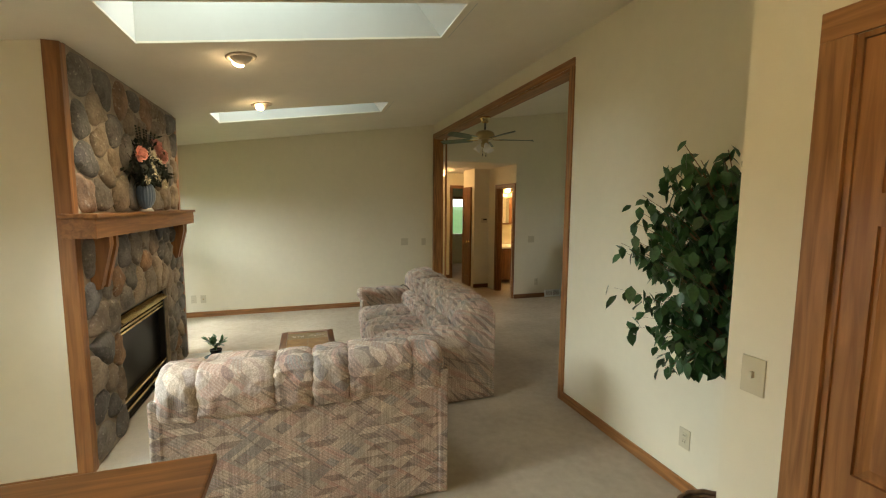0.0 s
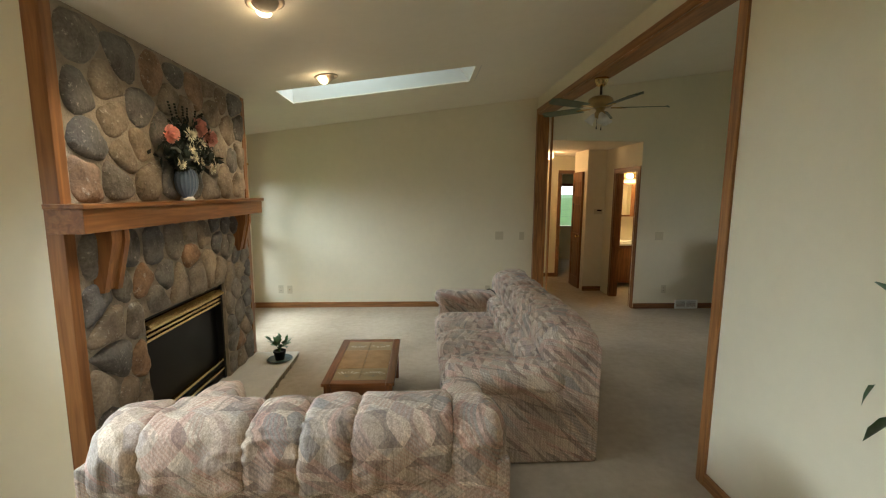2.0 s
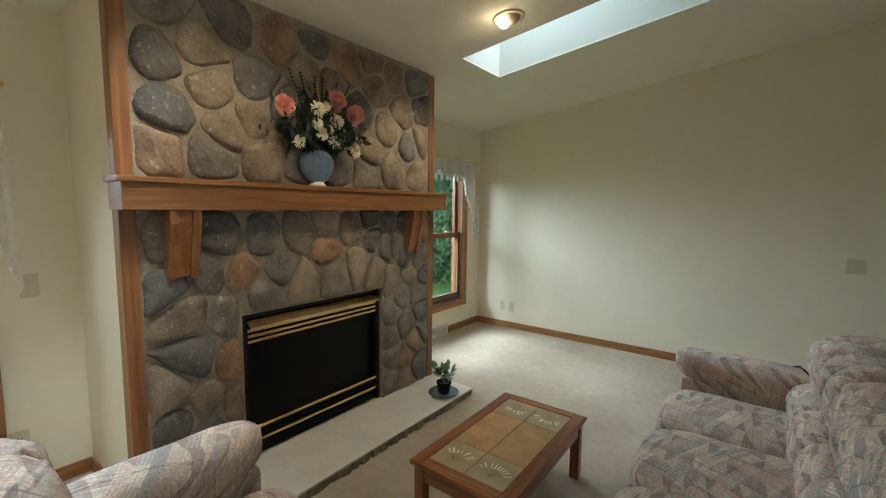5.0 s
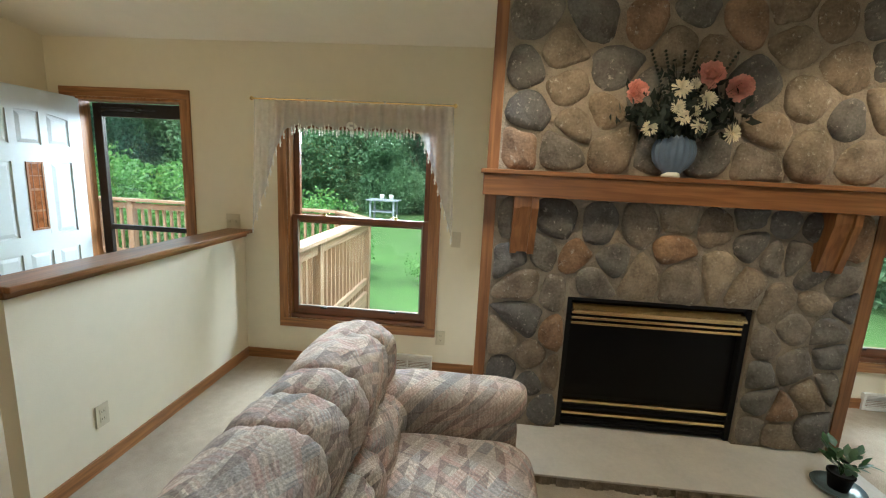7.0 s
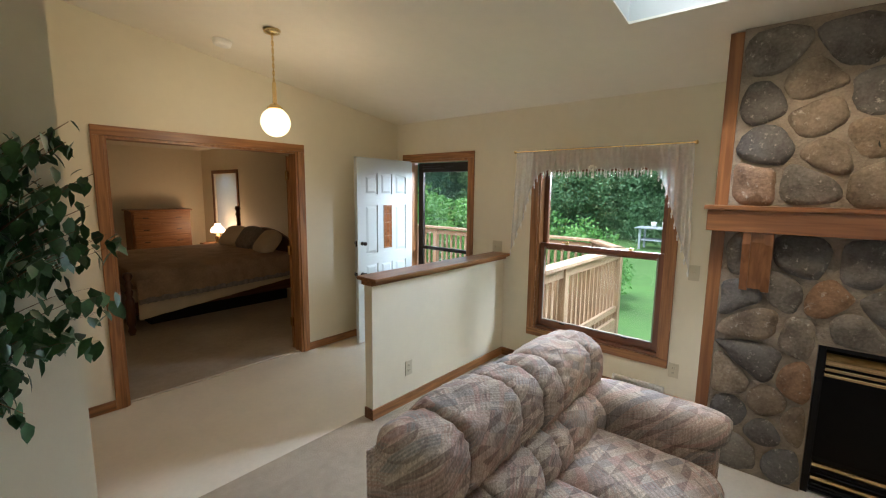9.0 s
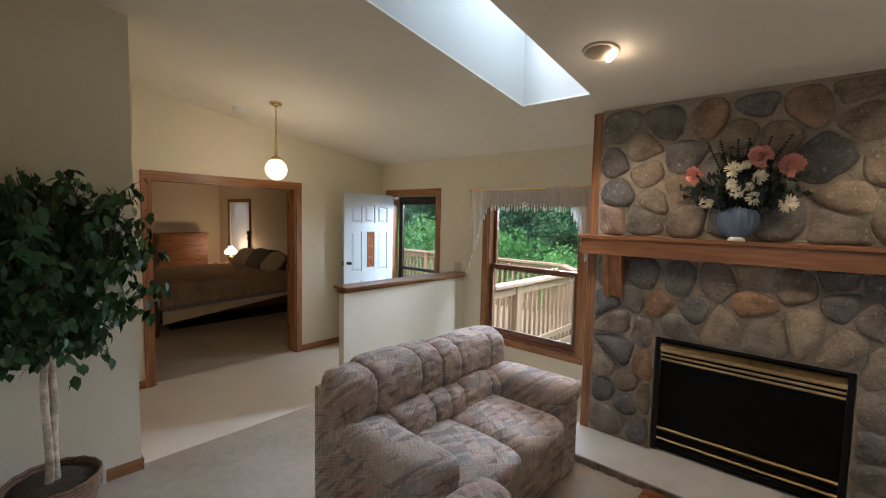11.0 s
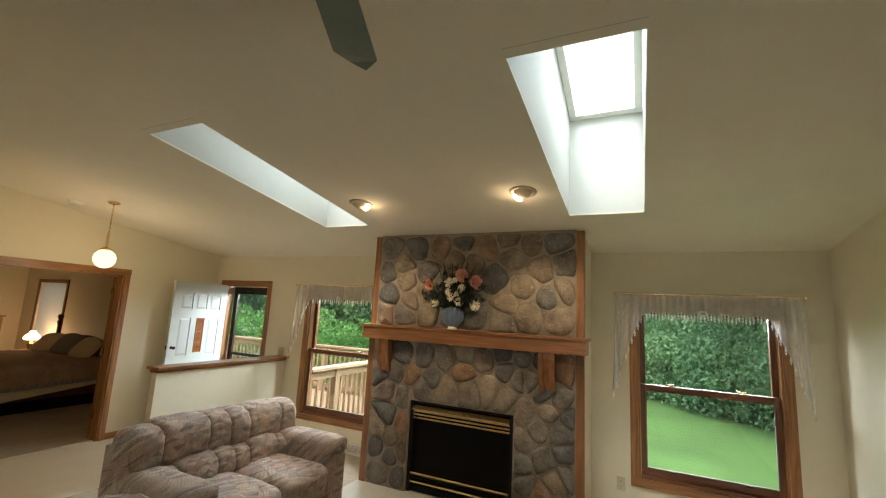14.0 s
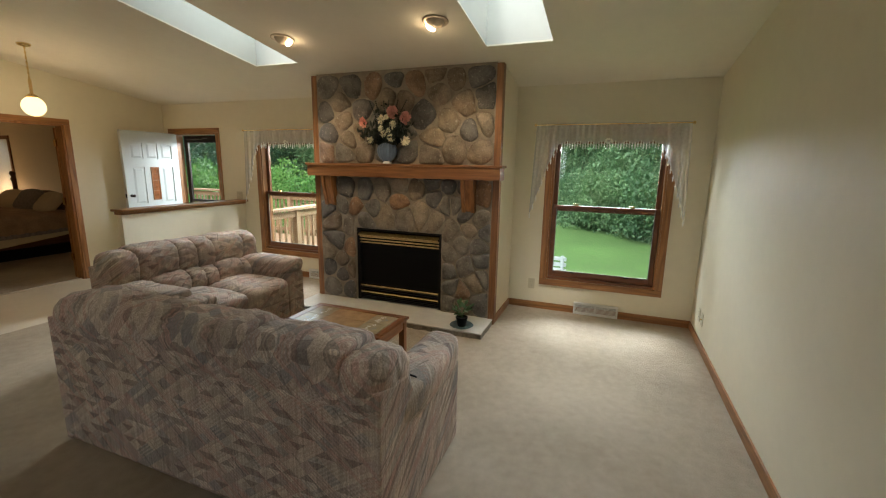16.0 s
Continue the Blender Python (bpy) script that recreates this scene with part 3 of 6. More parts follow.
def clip(poly, px, py, nx, ny):
    """The part of a convex polygon on the side of a line away from its normal."""
    out = []
    for k in range(len(poly)):
        a, b = poly[k], poly[(k + 1) % len(poly)]
        da, db = (a[0] - px) * nx + (a[1] - py) * ny, (b[0] - px) * nx + (b[1] - py) * ny
        if da <= 0:
            out.append(a)
        if da * db < 0:
            t = da / (da - db)
            out.append((a[0] + t * (b[0] - a[0]), a[1] + t * (b[1] - a[1])))
    return out


def stones(parent, y0, y1, z0, z1, laid, seed):
    """Fit stones into a rectangle of the facing, round the firebox. laid: kind, then centre along y and z in centimetres, stone by stone."""
    rnd = random.Random(seed)
    words = laid.split()
    pts = [(5 + int(y) / 100, int(z) / 100, k) for k, y, z in zip(words[::3], words[1::3], words[2::3])]
    for n, (py, pz, kind) in enumerate(pts):
        poly = [(y0, z0), (y1, z0), (y1, z1), (y0, z1)]
        for k, (qy, qz, _) in enumerate(pts):
            d = math.hypot(qy - py, qz - pz)
            if k != n and d < 1.0:
                nx, ny = (qy - py) / d, (qz - pz) / d
                poly = clip(poly, py + nx * d / 2, pz + ny * d / 2, nx, ny)
        if py < BX[0] - 0.01:
            poly = clip(poly, BX[0] - 0.003, pz, 1, 0) if pz < 1.0 else poly
        elif py > BX[1] + 0.01:
            poly = clip(poly, BX[1] + 0.003, pz, -1, 0) if pz < 1.0 else poly
        else:
            poly = clip(poly, py, BX[2] - 0.006, 0, -1)
        cy, cc = sum(p[0] for p in poly) / len(poly), sum(p[1] for p in poly) / len(poly)
        size = max(math.hypot(p[0] - cy, p[1] - cc) for p in poly)
        poly = [(a[0] + (b[0] - a[0]) * u, a[1] + (b[1] - a[1]) * u) for a, b in zip(poly, poly[1:] + poly[:1]) for u in (0.0, 0.5)] if len(poly) < 5 else poly
        for _ in range(2):   # round the corners
            poly = [(a[0] * u + b[0] * (1 - u), a[1] * u + b[1] * (1 - u)) for a, b in zip(poly, poly[1:] + poly[:1]) for u in (0.74, 0.26)]
        gap = rnd.uniform(0.001, 0.006)
        rise = min(0.056, 0.15 * size + rnd.uniform(0.018, 0.03))
        tip, lean = rnd.uniform(-0.07, 0.07), rnd.uniform(-0.07, 0.07)
        bm = bmesh.new()
        loops = []
        for inset, up in ((0.0, 0.0), (0.03, 0.38), (0.1, 0.66), (0.22, 0.85), (0.4, 0.96), (0.7, 1.03)):
            loop = []
            for a, b in poly:
                r = math.hypot(a - cy, b - cc)
                s = max(0.1, (r - gap) / r) * (1 - inset) * (1 + 0.13 * noise.noise(Vector((a * 9, b * 9, n))) + 0.05 * noise.noise(Vector((a * 28, b * 28, n))))
                yy, zz = cy + (a - cy) * s, cc + (b - cc) * s
                bump = 0.013 * noise.noise(Vector((yy * 12, zz * 12, seed + n))) + 0.006 * noise.noise(Vector((yy * 34, zz * 34, n)))
                loop.append(bm.verts.new((FX + 0.032 + rise * up + (bump + tip * (yy - cy) + lean * (zz - cc) if up else 0), yy, zz)))
            loops.append(loop)
        for a, b in zip(loops, loops[1:]):
            for k in range(len(poly)):
                bm.faces.new((a[k], a[(k + 1) % len(poly)], b[(k + 1) % len(poly)], b[k]))
        bm.faces.new(loops[-1])
        part("stone", bm, M_STONES[kind], parent, smooth=True)


# t tan, g grey, s slate, r rust, b brown; row by row from the top
stones(facing, FY0 + 0.052, FY1 - 0.052, 1.597, cz(FX) - 0.008,
       "g 71 240 s 103 240 r 129 239 s 152 245 r 175 239 b 199 247 b 218 241 s 243 243 "
       "t 86 223 s 69 214 t 91 205 s 116 213 t 146 229 b 164 225 t 203 231 b 228 219 s 251 224 "
       "s 72 192 t 97 186 t 112 193 g 131 202 g 147 203 g 161 192 s 186 208 t 212 202 s 236 192 t 251 198 "
       "r 67 172 g 90 172 t 120 174 g 139 171 g 169 172 t 198 186 g 192 170 t 219 177 t 245 175", 3)
OVER = ("g 65 129 s 94 131 s 116 131 g 138 132 t 159 138 b 178 136 s 196 143 s 215 140 s 230 138 r 250 132 "
        "s 68 111 g 88 115 r 102 113 g 115 100 g 127 112 t 141 105 r 157 121 g 164 105 t 185 110 s 200 125 g 210 120 g 222 121 t 200 104 g 233 113 ")
SIDES = ("b 77 96 g 96 92 s 79 74 r 98 67 s 69 43 b 84 50 t 66 59 s 86 35 b 98 41 g 73 16 s 96 18 "
         "t 216 93 g 247 106 s 254 94 g 228 81 g 247 81 g 214 69 t 238 95 g 214 50 g 233 57 s 251 65 g 218 34 t 243 42 r 231 31 g 254 49 g 214 16 t 231 14 s 249 19")
stones(facing, FY0 + 0.052, FY1 - 0.052, 0.058, 1.47, OVER + SIDES, 5)

mantel = thing("fireplace_mantel", (FX, 6.6, 1.46), "thick cedar mantel beam on two brackets", "mantel")


def at_base(bm, dx, dy, dz):
    bmesh.ops.translate(bm, verts=bm.verts, vec=(-dx, -dy, -dz))
    return bm


part("beam", at_base(boxes((FX + 0.0, 0.385, 5.495, 7.69, 1.462, 1.578), bevel=0.004), FX, 6.6, 1.46), M_CEDAR[1], mantel)
part("top_board", at_base(boxes((FX + 0.0, 0.4, 5.48, 7.71, 1.578, 1.602), bevel=0.004), FX, 6.6, 1.46), M_CEDAR[1], mantel)
for y in (5.735, 7.365):
    br = part("bracket", at_base(boxes((FX + 0.01, FX + 0.075, y - 0.031, y + 0.031, 1.18, 1.461), bevel=0.003), FX, 6.6, 1.46), M_CEDAR[2], mantel, "cedar bracket")
    bm = bmesh.new()
    pr = [(FX + 0.012, 1.15), (FX + 0.088, 1.15), (0.364, 1.41), (0.364, 1.461), (FX + 0.012, 1.461)]
    lo, hi = [bm.verts.new((x, y - 0.031, z)) for x, z in pr], [bm.verts.new((x, y + 0.031, z)) for x, z in pr]
    bm.faces.new(lo), bm.faces.new(hi)
    for k in range(5):
        bm.faces.new((lo[k], lo[(k + 1) % 5], hi[(k + 1) % 5], hi[k]))
    part("brace", at_base(bm, FX, 6.6, 1.46), M_CEDAR[2], br)
    for d in (-0.066, 0.03):
        bm = bmesh.new()
        pr = [(FX + 0.012, 1.14), (FX + 0.1, 1.14), (0.378, 1.4), (0.378, 1.461), (FX + 0.012, 1.461)]
        lo, hi = [bm.verts.new((x, y + d, z)) for x, z in pr], [bm.verts.new((x, y + d + 0.036, z)) for x, z in pr]
        bm.faces.new(lo), bm.faces.new(hi)
        for k in range(5):
            bm.faces.new((lo[k], lo[(k + 1) % 5], hi[(k + 1) % 5], hi[k]))
        part("cheek", at_base(bm, FX, 6.6, 1.46), M_CEDAR[2], br)

hearth = thing("hearth_slab", (0.46, 6.58, 0), "pale limestone hearth slab with a rough split edge", "hearth")
part("slab", at_base(boxes((FX - 0.02, 0.705, 5.49, 7.645, 0.045, 0.058), bevel=0.003), 0.46, 6.58, 0), M_HEARTH, hearth)
bm = bmesh.new()
for k in range(72):   # chipped front edge
    y = 5.49 + 2.155 * k / 72
    box(bm, FX, 0.69 + random.uniform(0, 0.022), y, y + 2.155 / 72, 0, 0.046)
for k in range(16):
    x = FX + (0.69 - FX) * k / 16
    box(bm, x, x + (0.69 - FX) / 16, 7.6, 7.636 + random.uniform(0, 0.016), 0, 0.0455)
part("split_edge", at_base(bm, 0.46, 6.58, 0), M_ROCKEDGE, hearth, "rough split stone edge")

fire = thing("gas_fireplace_insert", (FX - 0.1, 6.55, 0.058), "black gas fireplace insert with polished brass trim", "fireplace")


def fpart(name, rows, mat, label="", bevel=0.0):
    return part(name, at_base(boxes(*rows, bevel=bevel), FX - 0.1, 6.55, 0.058), mat, fire, label)


f0, f1 = BX[0] + 0.004, BX[1] - 0.004
fpart("surround", ((FX - 0.3, FX + 0.03, f0, f0 + 0.03, 0.06, 0.89), (FX - 0.3, FX + 0.03, f1 - 0.03, f1, 0.06, 0.89), (FX - 0.3, FX + 0.02, f0 + 0.03, f1 - 0.03, 0.866, 0.89), (FX - 0.32, FX - 0.3, f0, f1, 0.06, 0.89)), M_BLACK, bevel=0.002)
fpart("glass_front", ((FX - 0.03, FX - 0.018, f0 + 0.03, f1 - 0.03, 0.255, 0.725),), M_FIREGLASS, "smoked glass front")
bm = bmesh.new()
g0, g1 = f0 + 0.033, f1 - 0.033
pr = [(FX + 0.0, 0.868), (FX + 0.062, 0.822), (FX + 0.062, 0.812), (FX + 0.0, 0.812)]
lo, hi = [bm.verts.new((x, g0, z)) for x, z in pr], [bm.verts.new((x, g1, z)) for x, z in pr]
bm.faces.new(lo), bm.faces.new(hi)
for k in range(4):
    bm.faces.new((lo[k], lo[(k + 1) % 4], hi[(k + 1) % 4], hi[k]))
part("brass_hood", at_base(bm, FX - 0.1, 6.55, 0.058), M_BRASS, fire, "polished brass hood")
for z in (0.788, 0.757, 0.726):
    fpart("brass_louvre", ((FX - 0.005, FX + 0.03, g0, g1, z, z + 0.017),), M_BRASS, "polished brass louvre", 0.004)
for z in (0.222, 0.145):
    fpart("brass_bar", ((FX - 0.005, FX + 0.03, g0, g1, z, z + 0.02),), M_BRASS, "polished brass bar", 0.005)
for z0, z1 in ((0.725, 0.866), (0.06, 0.255)):
    fpart("louvre_backing", ((FX - 0.05, FX - 0.02, g0 - 0.002, g1 + 0.002, z0, z1),), M_BLACK)
for z in (0.072, 0.092, 0.112, 0.175, 0.195):
    fpart("black_louvre", ((FX - 0.02, FX + 0.018, g0, g1, z, z + 0.008),), M_BLACK)


# ---- windows, curtains ----
M_STRIP = material("grey_weatherstrip", (0.22, 0.21, 0.19), 0.7, vary=0.1, scale=20)


def window(name, y0, y1, z0, z1):
    ob = casing_x(name, W, y0, y1, z1, 0.07, 0.018, z0, True)
    tagged(ob, "double-hung window with brown wooden sashes and oak casing")
    x0, x1 = W - TH, W + 0.001
    part("jamb", boxes((x0, x1, y0, y0 + 0.018, z0, z1), (x0, x1, y1 - 0.018, y1, z0, z1), (x0, x1, y0 + 0.018, y1 - 0.018, z1 - 0.018, z1)), M_TRIM[2], ob)
    part("sill", boxes((x0 - 0.03, x1, y0 + 0.018, y1 - 0.018, z0, z0 + 0.03), bevel=0.003), M_SASH[1], ob)
    mid = 1.155
    a, b = y0 + 0.02, y1 - 0.02
    for nm, xa, za, zb in (("lower_sash", W - 0.075, z0 + 0.03, mid + 0.035), ("upper_sash", W - 0.118, mid - 0.03, z1 - 0.018)):
        low = nm == "lower_sash"
        r = 0.045
        sash = part(nm, boxes((xa, xa + 0.04, a, a + r, za, zb), (xa, xa + 0.04, b - r, b, za, zb), bevel=0.004), M_SASH[2], ob)
        part("rail", boxes((xa + 0.001, xa + 0.039, a + r, b - r, za, za + (0.065 if low else 0.04)), (xa + 0.001, xa + 0.039, a + r, b - r, zb - (0.045 if low else 0.065), zb), bevel=0.003), M_SASH[1], sash)
        pane = part("pane", boxes((xa + 0.018, xa + 0.022, a + r, b - r, za + 0.04, zb - 0.04)), M_GLASS, sash)
        pane.visible_shadow = False
    part("weatherstrip", boxes((W - 0.035, W - 0.025, a + 0.045, a + 0.053, z0 + 0.095, mid), (W - 0.035, W - 0.025, b - 0.053, b - 0.045, z0 + 0.095, mid), (W - 0.035, W - 0.025, a + 0.053, b - 0.053, z0 + 0.095, z0 + 0.103)), M_STRIP, ob)
    for f in (0.24, 0.76):
        y = a + (b - a) * f
        lock = bmesh.new()
        cyl(lock, (W - 0.05, y, mid + 0.036), 0.018, 0.014, 0.012)
        box(lock, W - 0.055, W - 0.04, y - 0.045, y + 0.02, mid + 0.048, mid + 0.056, 0.002)
        part("sash_lock", lock, M_BRASS, ob)
        part("sash_lift", boxes((W - 0.036, W - 0.012, y - 0.025, y + 0.025, z0 + 0.085, z0 + 0.1), bevel=0.003), M_DARK, ob)
    return ob


window("window_1", *WIN_A)
window("window_2", *WIN_B)


def curtain(y0, y1):
    """A sheer swag valance with a fringe on a thin rod."""
    yc, h = (y0 + y1) / 2, (y1 - y0) / 2
    X = W + 0.06
    ob = thing("swag_valance_curtain", (X, yc, 2.03), "white sheer swag valance with a lace fringe on a rod", "curtain", "sheer curtains")
    bm = bmesh.new()
    cyl(bm, (0.012, -h, 0.0), 0.006, 0.006, 2 * h, "y", 10)
    for s in (-1, 1):
        box(bm, -0.06, 0.02, s * (h - 0.012) - 0.006, s * (h - 0.012) + 0.006, -0.006, 0.006)
        lathe(bm, (0.012, s * h, -0.014), ((0.006, 0), (0.014, 0.008), (0.014, 0.02), (0.006, 0.028)), 10)
    part("rod", bm, M_BRASS, ob, "thin brass rod")

    def drop(u):   # how far the cloth hangs at u, -1 to 1
        a = abs(u)
        return 0.195 + 0.012 * math.cos(u * 40) if a < 0.62 else 0.2 + 0.80 * min(1, (a - 0.62) / 0.37) ** 1.25

    cols, rws = 150, 10
    bm = bmesh.new()
    grid = []
    for i in range(cols + 1):
        u = -0.985 + 1.97 * i / cols
        row = []
        for j in range(rws + 1):
            v = j / rws
            z = 0.012 - v * drop(u)
            fold = 0.016 * math.sin(u * 34 + 2.5 * math.sin(u * 5)) * (0.35 + 0.65 * v) + 0.008 * math.sin(u * 83) + 0.012 * noise.noise(Vector((u * 14, v * 1.5, yc)))
            inward = 1 + 0.05 * v * (1 if abs(u) > 0.62 else 0)
            row.append(bm.verts.new((fold, u * h * inward, z)))
        grid.append(row)
    for a, b in zip(grid, grid[1:]):
        for j in range(rws):
            bm.faces.new((a[j], a[j + 1], b[j + 1], b[j]))
    part("sheer_cloth", bm, M_SHEER, ob, "white sheer cloth", True)
    fringe = bmesh.new()
    n = 56
    for i in range(n):
        u = -0.97 + 1.94 * i / (n - 1)
        inward = 1 + (0.05 if abs(u) > 0.62 else 0)
        z, y = 0.012 - drop(u), u * h * inward
        x = 0.016 * math.sin(u * 34 + 2.5 * math.sin(u * 5)) + 0.008 * math.sin(u * 83)
        for q, r, l in ((0.0, 0.005, 0.022), (-0.02, 0.0095, 0.022), (-0.042, 0.006, 0.02)):
            bmesh.ops.create_uvsphere(fringe, u_segments=6, v_segments=4, radius=1, matrix=Matrix.Translation((x, y, z + q)) @ Matrix.Diagonal((r, r, l * 0.6, 1)))
    tagged(part("lace_fringe", fringe, M_LACE, ob, "white lace drop fringe", True), kind="stuff")
    bm = bmesh.new()
    for k in range(9):
        a = math.tau * k / 9
        bmesh.ops.create_uvsphere(bm, u_segments=6, v_segments=4, radius=0.012, matrix=Matrix.Translation((0.012, 0.028 * math.cos(a), -0.165 + 0.018 * math.sin(a))))
    part("lace_rosette", bm, M_LACE, ob, "white lace rosette", True)
    return ob


curtain(3.79, 5.275)
curtain(7.865, 9.335)


# ---- seating ----
def roll(bm, c, size, ec=0.72, left=False, right=False, seg=104, cuts=26):
    """A stuffed channel of the back along x: round in section, pinched at its seams, with short gathers; an outer end is rounded off."""
    def f(v, k):
        return math.copysign(abs(v) ** k, v)
    grid = []
    for i in range(cuts + 1):
        u = math.sin(math.pi * (i / cuts - 0.5))
        d = (1 - abs(u)) * size[0] / 2   # distance to the seam
        r = 1
        if (left and u < 0) or (right and u > 0):
            q = max(0.0, 1 - d / 0.085)
            r = 0.99 * math.sqrt(max(0.0, 1 - q ** 2.6)) ** 0.8 if q > 0 else 0.99 + 0.02 * (1 - u * u)
        row = []
        for j in range(seg):
            t = math.tau * j / seg
            g = 0.034 * math.exp(-d / 0.06) * math.sin(t * 15 + 2.0 * math.sin(t * 3 + c[0] * 7)) * (0.4 + 0.6 * math.sin(t * 2 + c[0] * 5) ** 2)
            if d < 0.2 and not ((left and u < 0) or (right and u > 0)):
                front = max(0.0, math.cos(t - 0.5))   # the seams cut deeper in front
                g -= (0.05 + 0.13 * front) * math.exp(-d / 0.010) + (0.01 + 0.05 * front) * math.exp(-d / 0.045)
            v = Vector((u * size[0] / 2, r * (1 + g) * f(math.cos(t), ec) * size[1] / 2, r * (1 + g) * f(math.sin(t), ec) * size[2] / 2))
            v += Vector(c)
            v += Vector(noise.noise_vector(v * 5.0)) * 0.014 + Vector(noise.noise_vector(v * 18.0)) * 0.008
            row.append(bm.verts.new(v))
        grid.append(row)
    for a, b in zip(grid, grid[1:]):
        for j in range(seg):
            bm.faces.new((a[j], a[(j + 1) % seg], b[(j + 1) % seg], b[j]))
    bm.faces.new(grid[0]), bm.faces.new(grid[-1])


def couch(name, at, rz, length, seats, widths, label):
    """An overstuffed seat with a channel-tufted back. It faces along its own +y; its back stands at -y."""
    ob = thing(name, at, label, "sofa", "matching sofas", rz)
    D, L = 0.94, length
    y0, y1 = -D / 2, D / 2
    arm = 0.22
    bm = bmesh.new()
    box(bm, -L / 2 + 0.012, L / 2 - 0.012, y0 + 0.008, y0 + 0.13, 0.012, 0.75, 0.02)
    part("back_panel", bm, M_FABRIC, ob)
    for s in (-1, 1):
        bm = bmesh.new()
        a, b = s * (L / 2 - 0.06), s * (L / 2 - 0.003)
        outline = ((y0 + 0.004, 0.01), (y1 - 0.032, 0.01), (y1 - 0.032, 0.49), (y0 + 0.36, 0.5), (y0 + 0.25, 0.72), (y0 + 0.004, 0.75))
        lo, hi = [bm.verts.new((a, y, z)) for y, z in outline], [bm.verts.new((b, y, z)) for y, z in outline]
        bm.faces.new(lo), bm.faces.new(hi)
        for k in range(6):
            bm.faces.new((lo[k], lo[(k + 1) % 6], hi[(k + 1) % 6], hi[k]))
        bmesh.ops.bevel(bm, geom=bm.edges[:], offset=0.012, segments=2, profile=0.6, affect="EDGES")
        part("side_panel", bm, M_FABRIC, ob)
    bm = bmesh.new()
    box(bm, -L / 2 + arm - 0.01, L / 2 - arm + 0.01, y0 + 0.13, y1 - 0.045, 0.012, 0.27, 0.02)
    part("seat_base", bm, M_FABRIC, ob)
    wseat = (L - 2 * arm) / seats
    for k in range(seats):
        bm = bmesh.new()
        x = -L / 2 + arm + wseat * (k + 0.5)
        pillow(bm, (x, 0.09, 0.345), (wseat * 1.02, 0.81, 0.225), 0.38, 40, 20, 0.2, 0.012)
        part("seat_cushion", bm, M_FABRIC, ob, smooth=True)
    for nm, span, yy, zz, dy, dz in (("back_puff", L - 0.0, y0 + 0.17, 0.722, 0.35, 0.335), ("lumbar_puff", L - 2 * arm + 0.2, y0 + 0.272, 0.505, 0.31, 0.26)):
        x = -span / 2
        for w in widths:
            w = w * span / sum(widths)
            bm = bmesh.new()
            first, last = x < -span / 2 + 0.01, x + w > span / 2 - 0.01
            end = 0.012 if first or last else 0
            roll(bm, (x + w / 2, yy, zz - end + 0.008 * math.sin(x * 13)), (w * 1.01, dy, dz - end), 0.78, first, last)
            x += w
            part(nm, bm, M_FABRIC, ob, smooth=True)
    for s in (-1, 1):
        x = s * (L / 2 - arm / 2)
        bm = bmesh.new()
        box(bm, x - arm / 2 + 0.008, x + arm / 2 - 0.008, y0 + 0.12, y1 - 0.03, 0.012, 0.5, 0.025)
        arm_ob = part("arm", bm, M_FABRIC, ob)
        bm = bmesh.new()
        pillow(bm, (x + s * 0.008, 0.085, 0.54), (arm * 1.12, 0.79, 0.185), 0.56, 36, 20, 0.08, 0.012)
        for v in bm.verts:   # the pad flares up and forward at the front
            if v.co.y > 0.2:
                v.co.z += 0.5 * (v.co.y - 0.2) ** 2
        part("arm_pad", bm, M_FABRIC, arm_ob, smooth=True)
    return ob


couch("loveseat", (1.525, 5.27, 0), 0, 1.47, 2, (0.8, 1.35, 0.72, 0.72, 1.35, 0.8), "two-seat overstuffed loveseat in mauve-grey patchwork upholstery with a puffed back")
couch("sofa", (2.57, 6.885, 0), 90, 2.08, 3, (0.75, 1.3, 0.75, 0.75, 1.3, 0.75, 0.75, 1.3, 0.75), "long overstuffed sofa in mauve-grey patchwork upholstery with a puffed back")

# ---- coffee table ----
M_TABLE = {k: wood("red_oak_table_" + "xyz"[k], (0.15, 0.053, 0.018), (0.29, 0.112, 0.036), 0.28, k) for k in range(3)}
M_TILE = material("tan_ceramic_tile", (0.42, 0.265, 0.135), 0.22, vary=0.22, scale=9)
M_DECO = material("grey_tan_ceramic_tile", (0.36, 0.28, 0.17), 0.22, vary=0.15, scale=12)
M_WHEAT = material("white_glaze", (0.75, 0.7, 0.58), 0.3)
M_STEM = material("dark_green_glaze", (0.1, 0.1, 0.06), 0.3)
table = thing("coffee_table", (1.5, 6.725, 0), "low oak coffee table with an inlaid tile top", "table")
tw, tl, th = 0.255, 0.45, 0.345
part("long_edge", boxes((-tw, -tw + 0.062, -tl, tl, th - 0.022, th), bevel=0.006), M_TABLE[1], table)
part("long_edge", boxes((tw - 0.062, tw, -tl, tl, th - 0.022, th), bevel=0.006), M_TABLE[1], table)
part("short_edge", boxes((-tw + 0.062, tw - 0.062, -tl, -tl + 0.062, th - 0.022, th), bevel=0.004), M_TABLE[0], table)
part("short_edge", boxes((-tw + 0.062, tw - 0.062, tl - 0.062, tl, th - 0.022, th), bevel=0.004), M_TABLE[0], table)
part("underlay", boxes((-tw + 0.06, tw - 0.06, -tl + 0.06, tl - 0.06, th - 0.022, th - 0.006)), M_MORTAR, table)
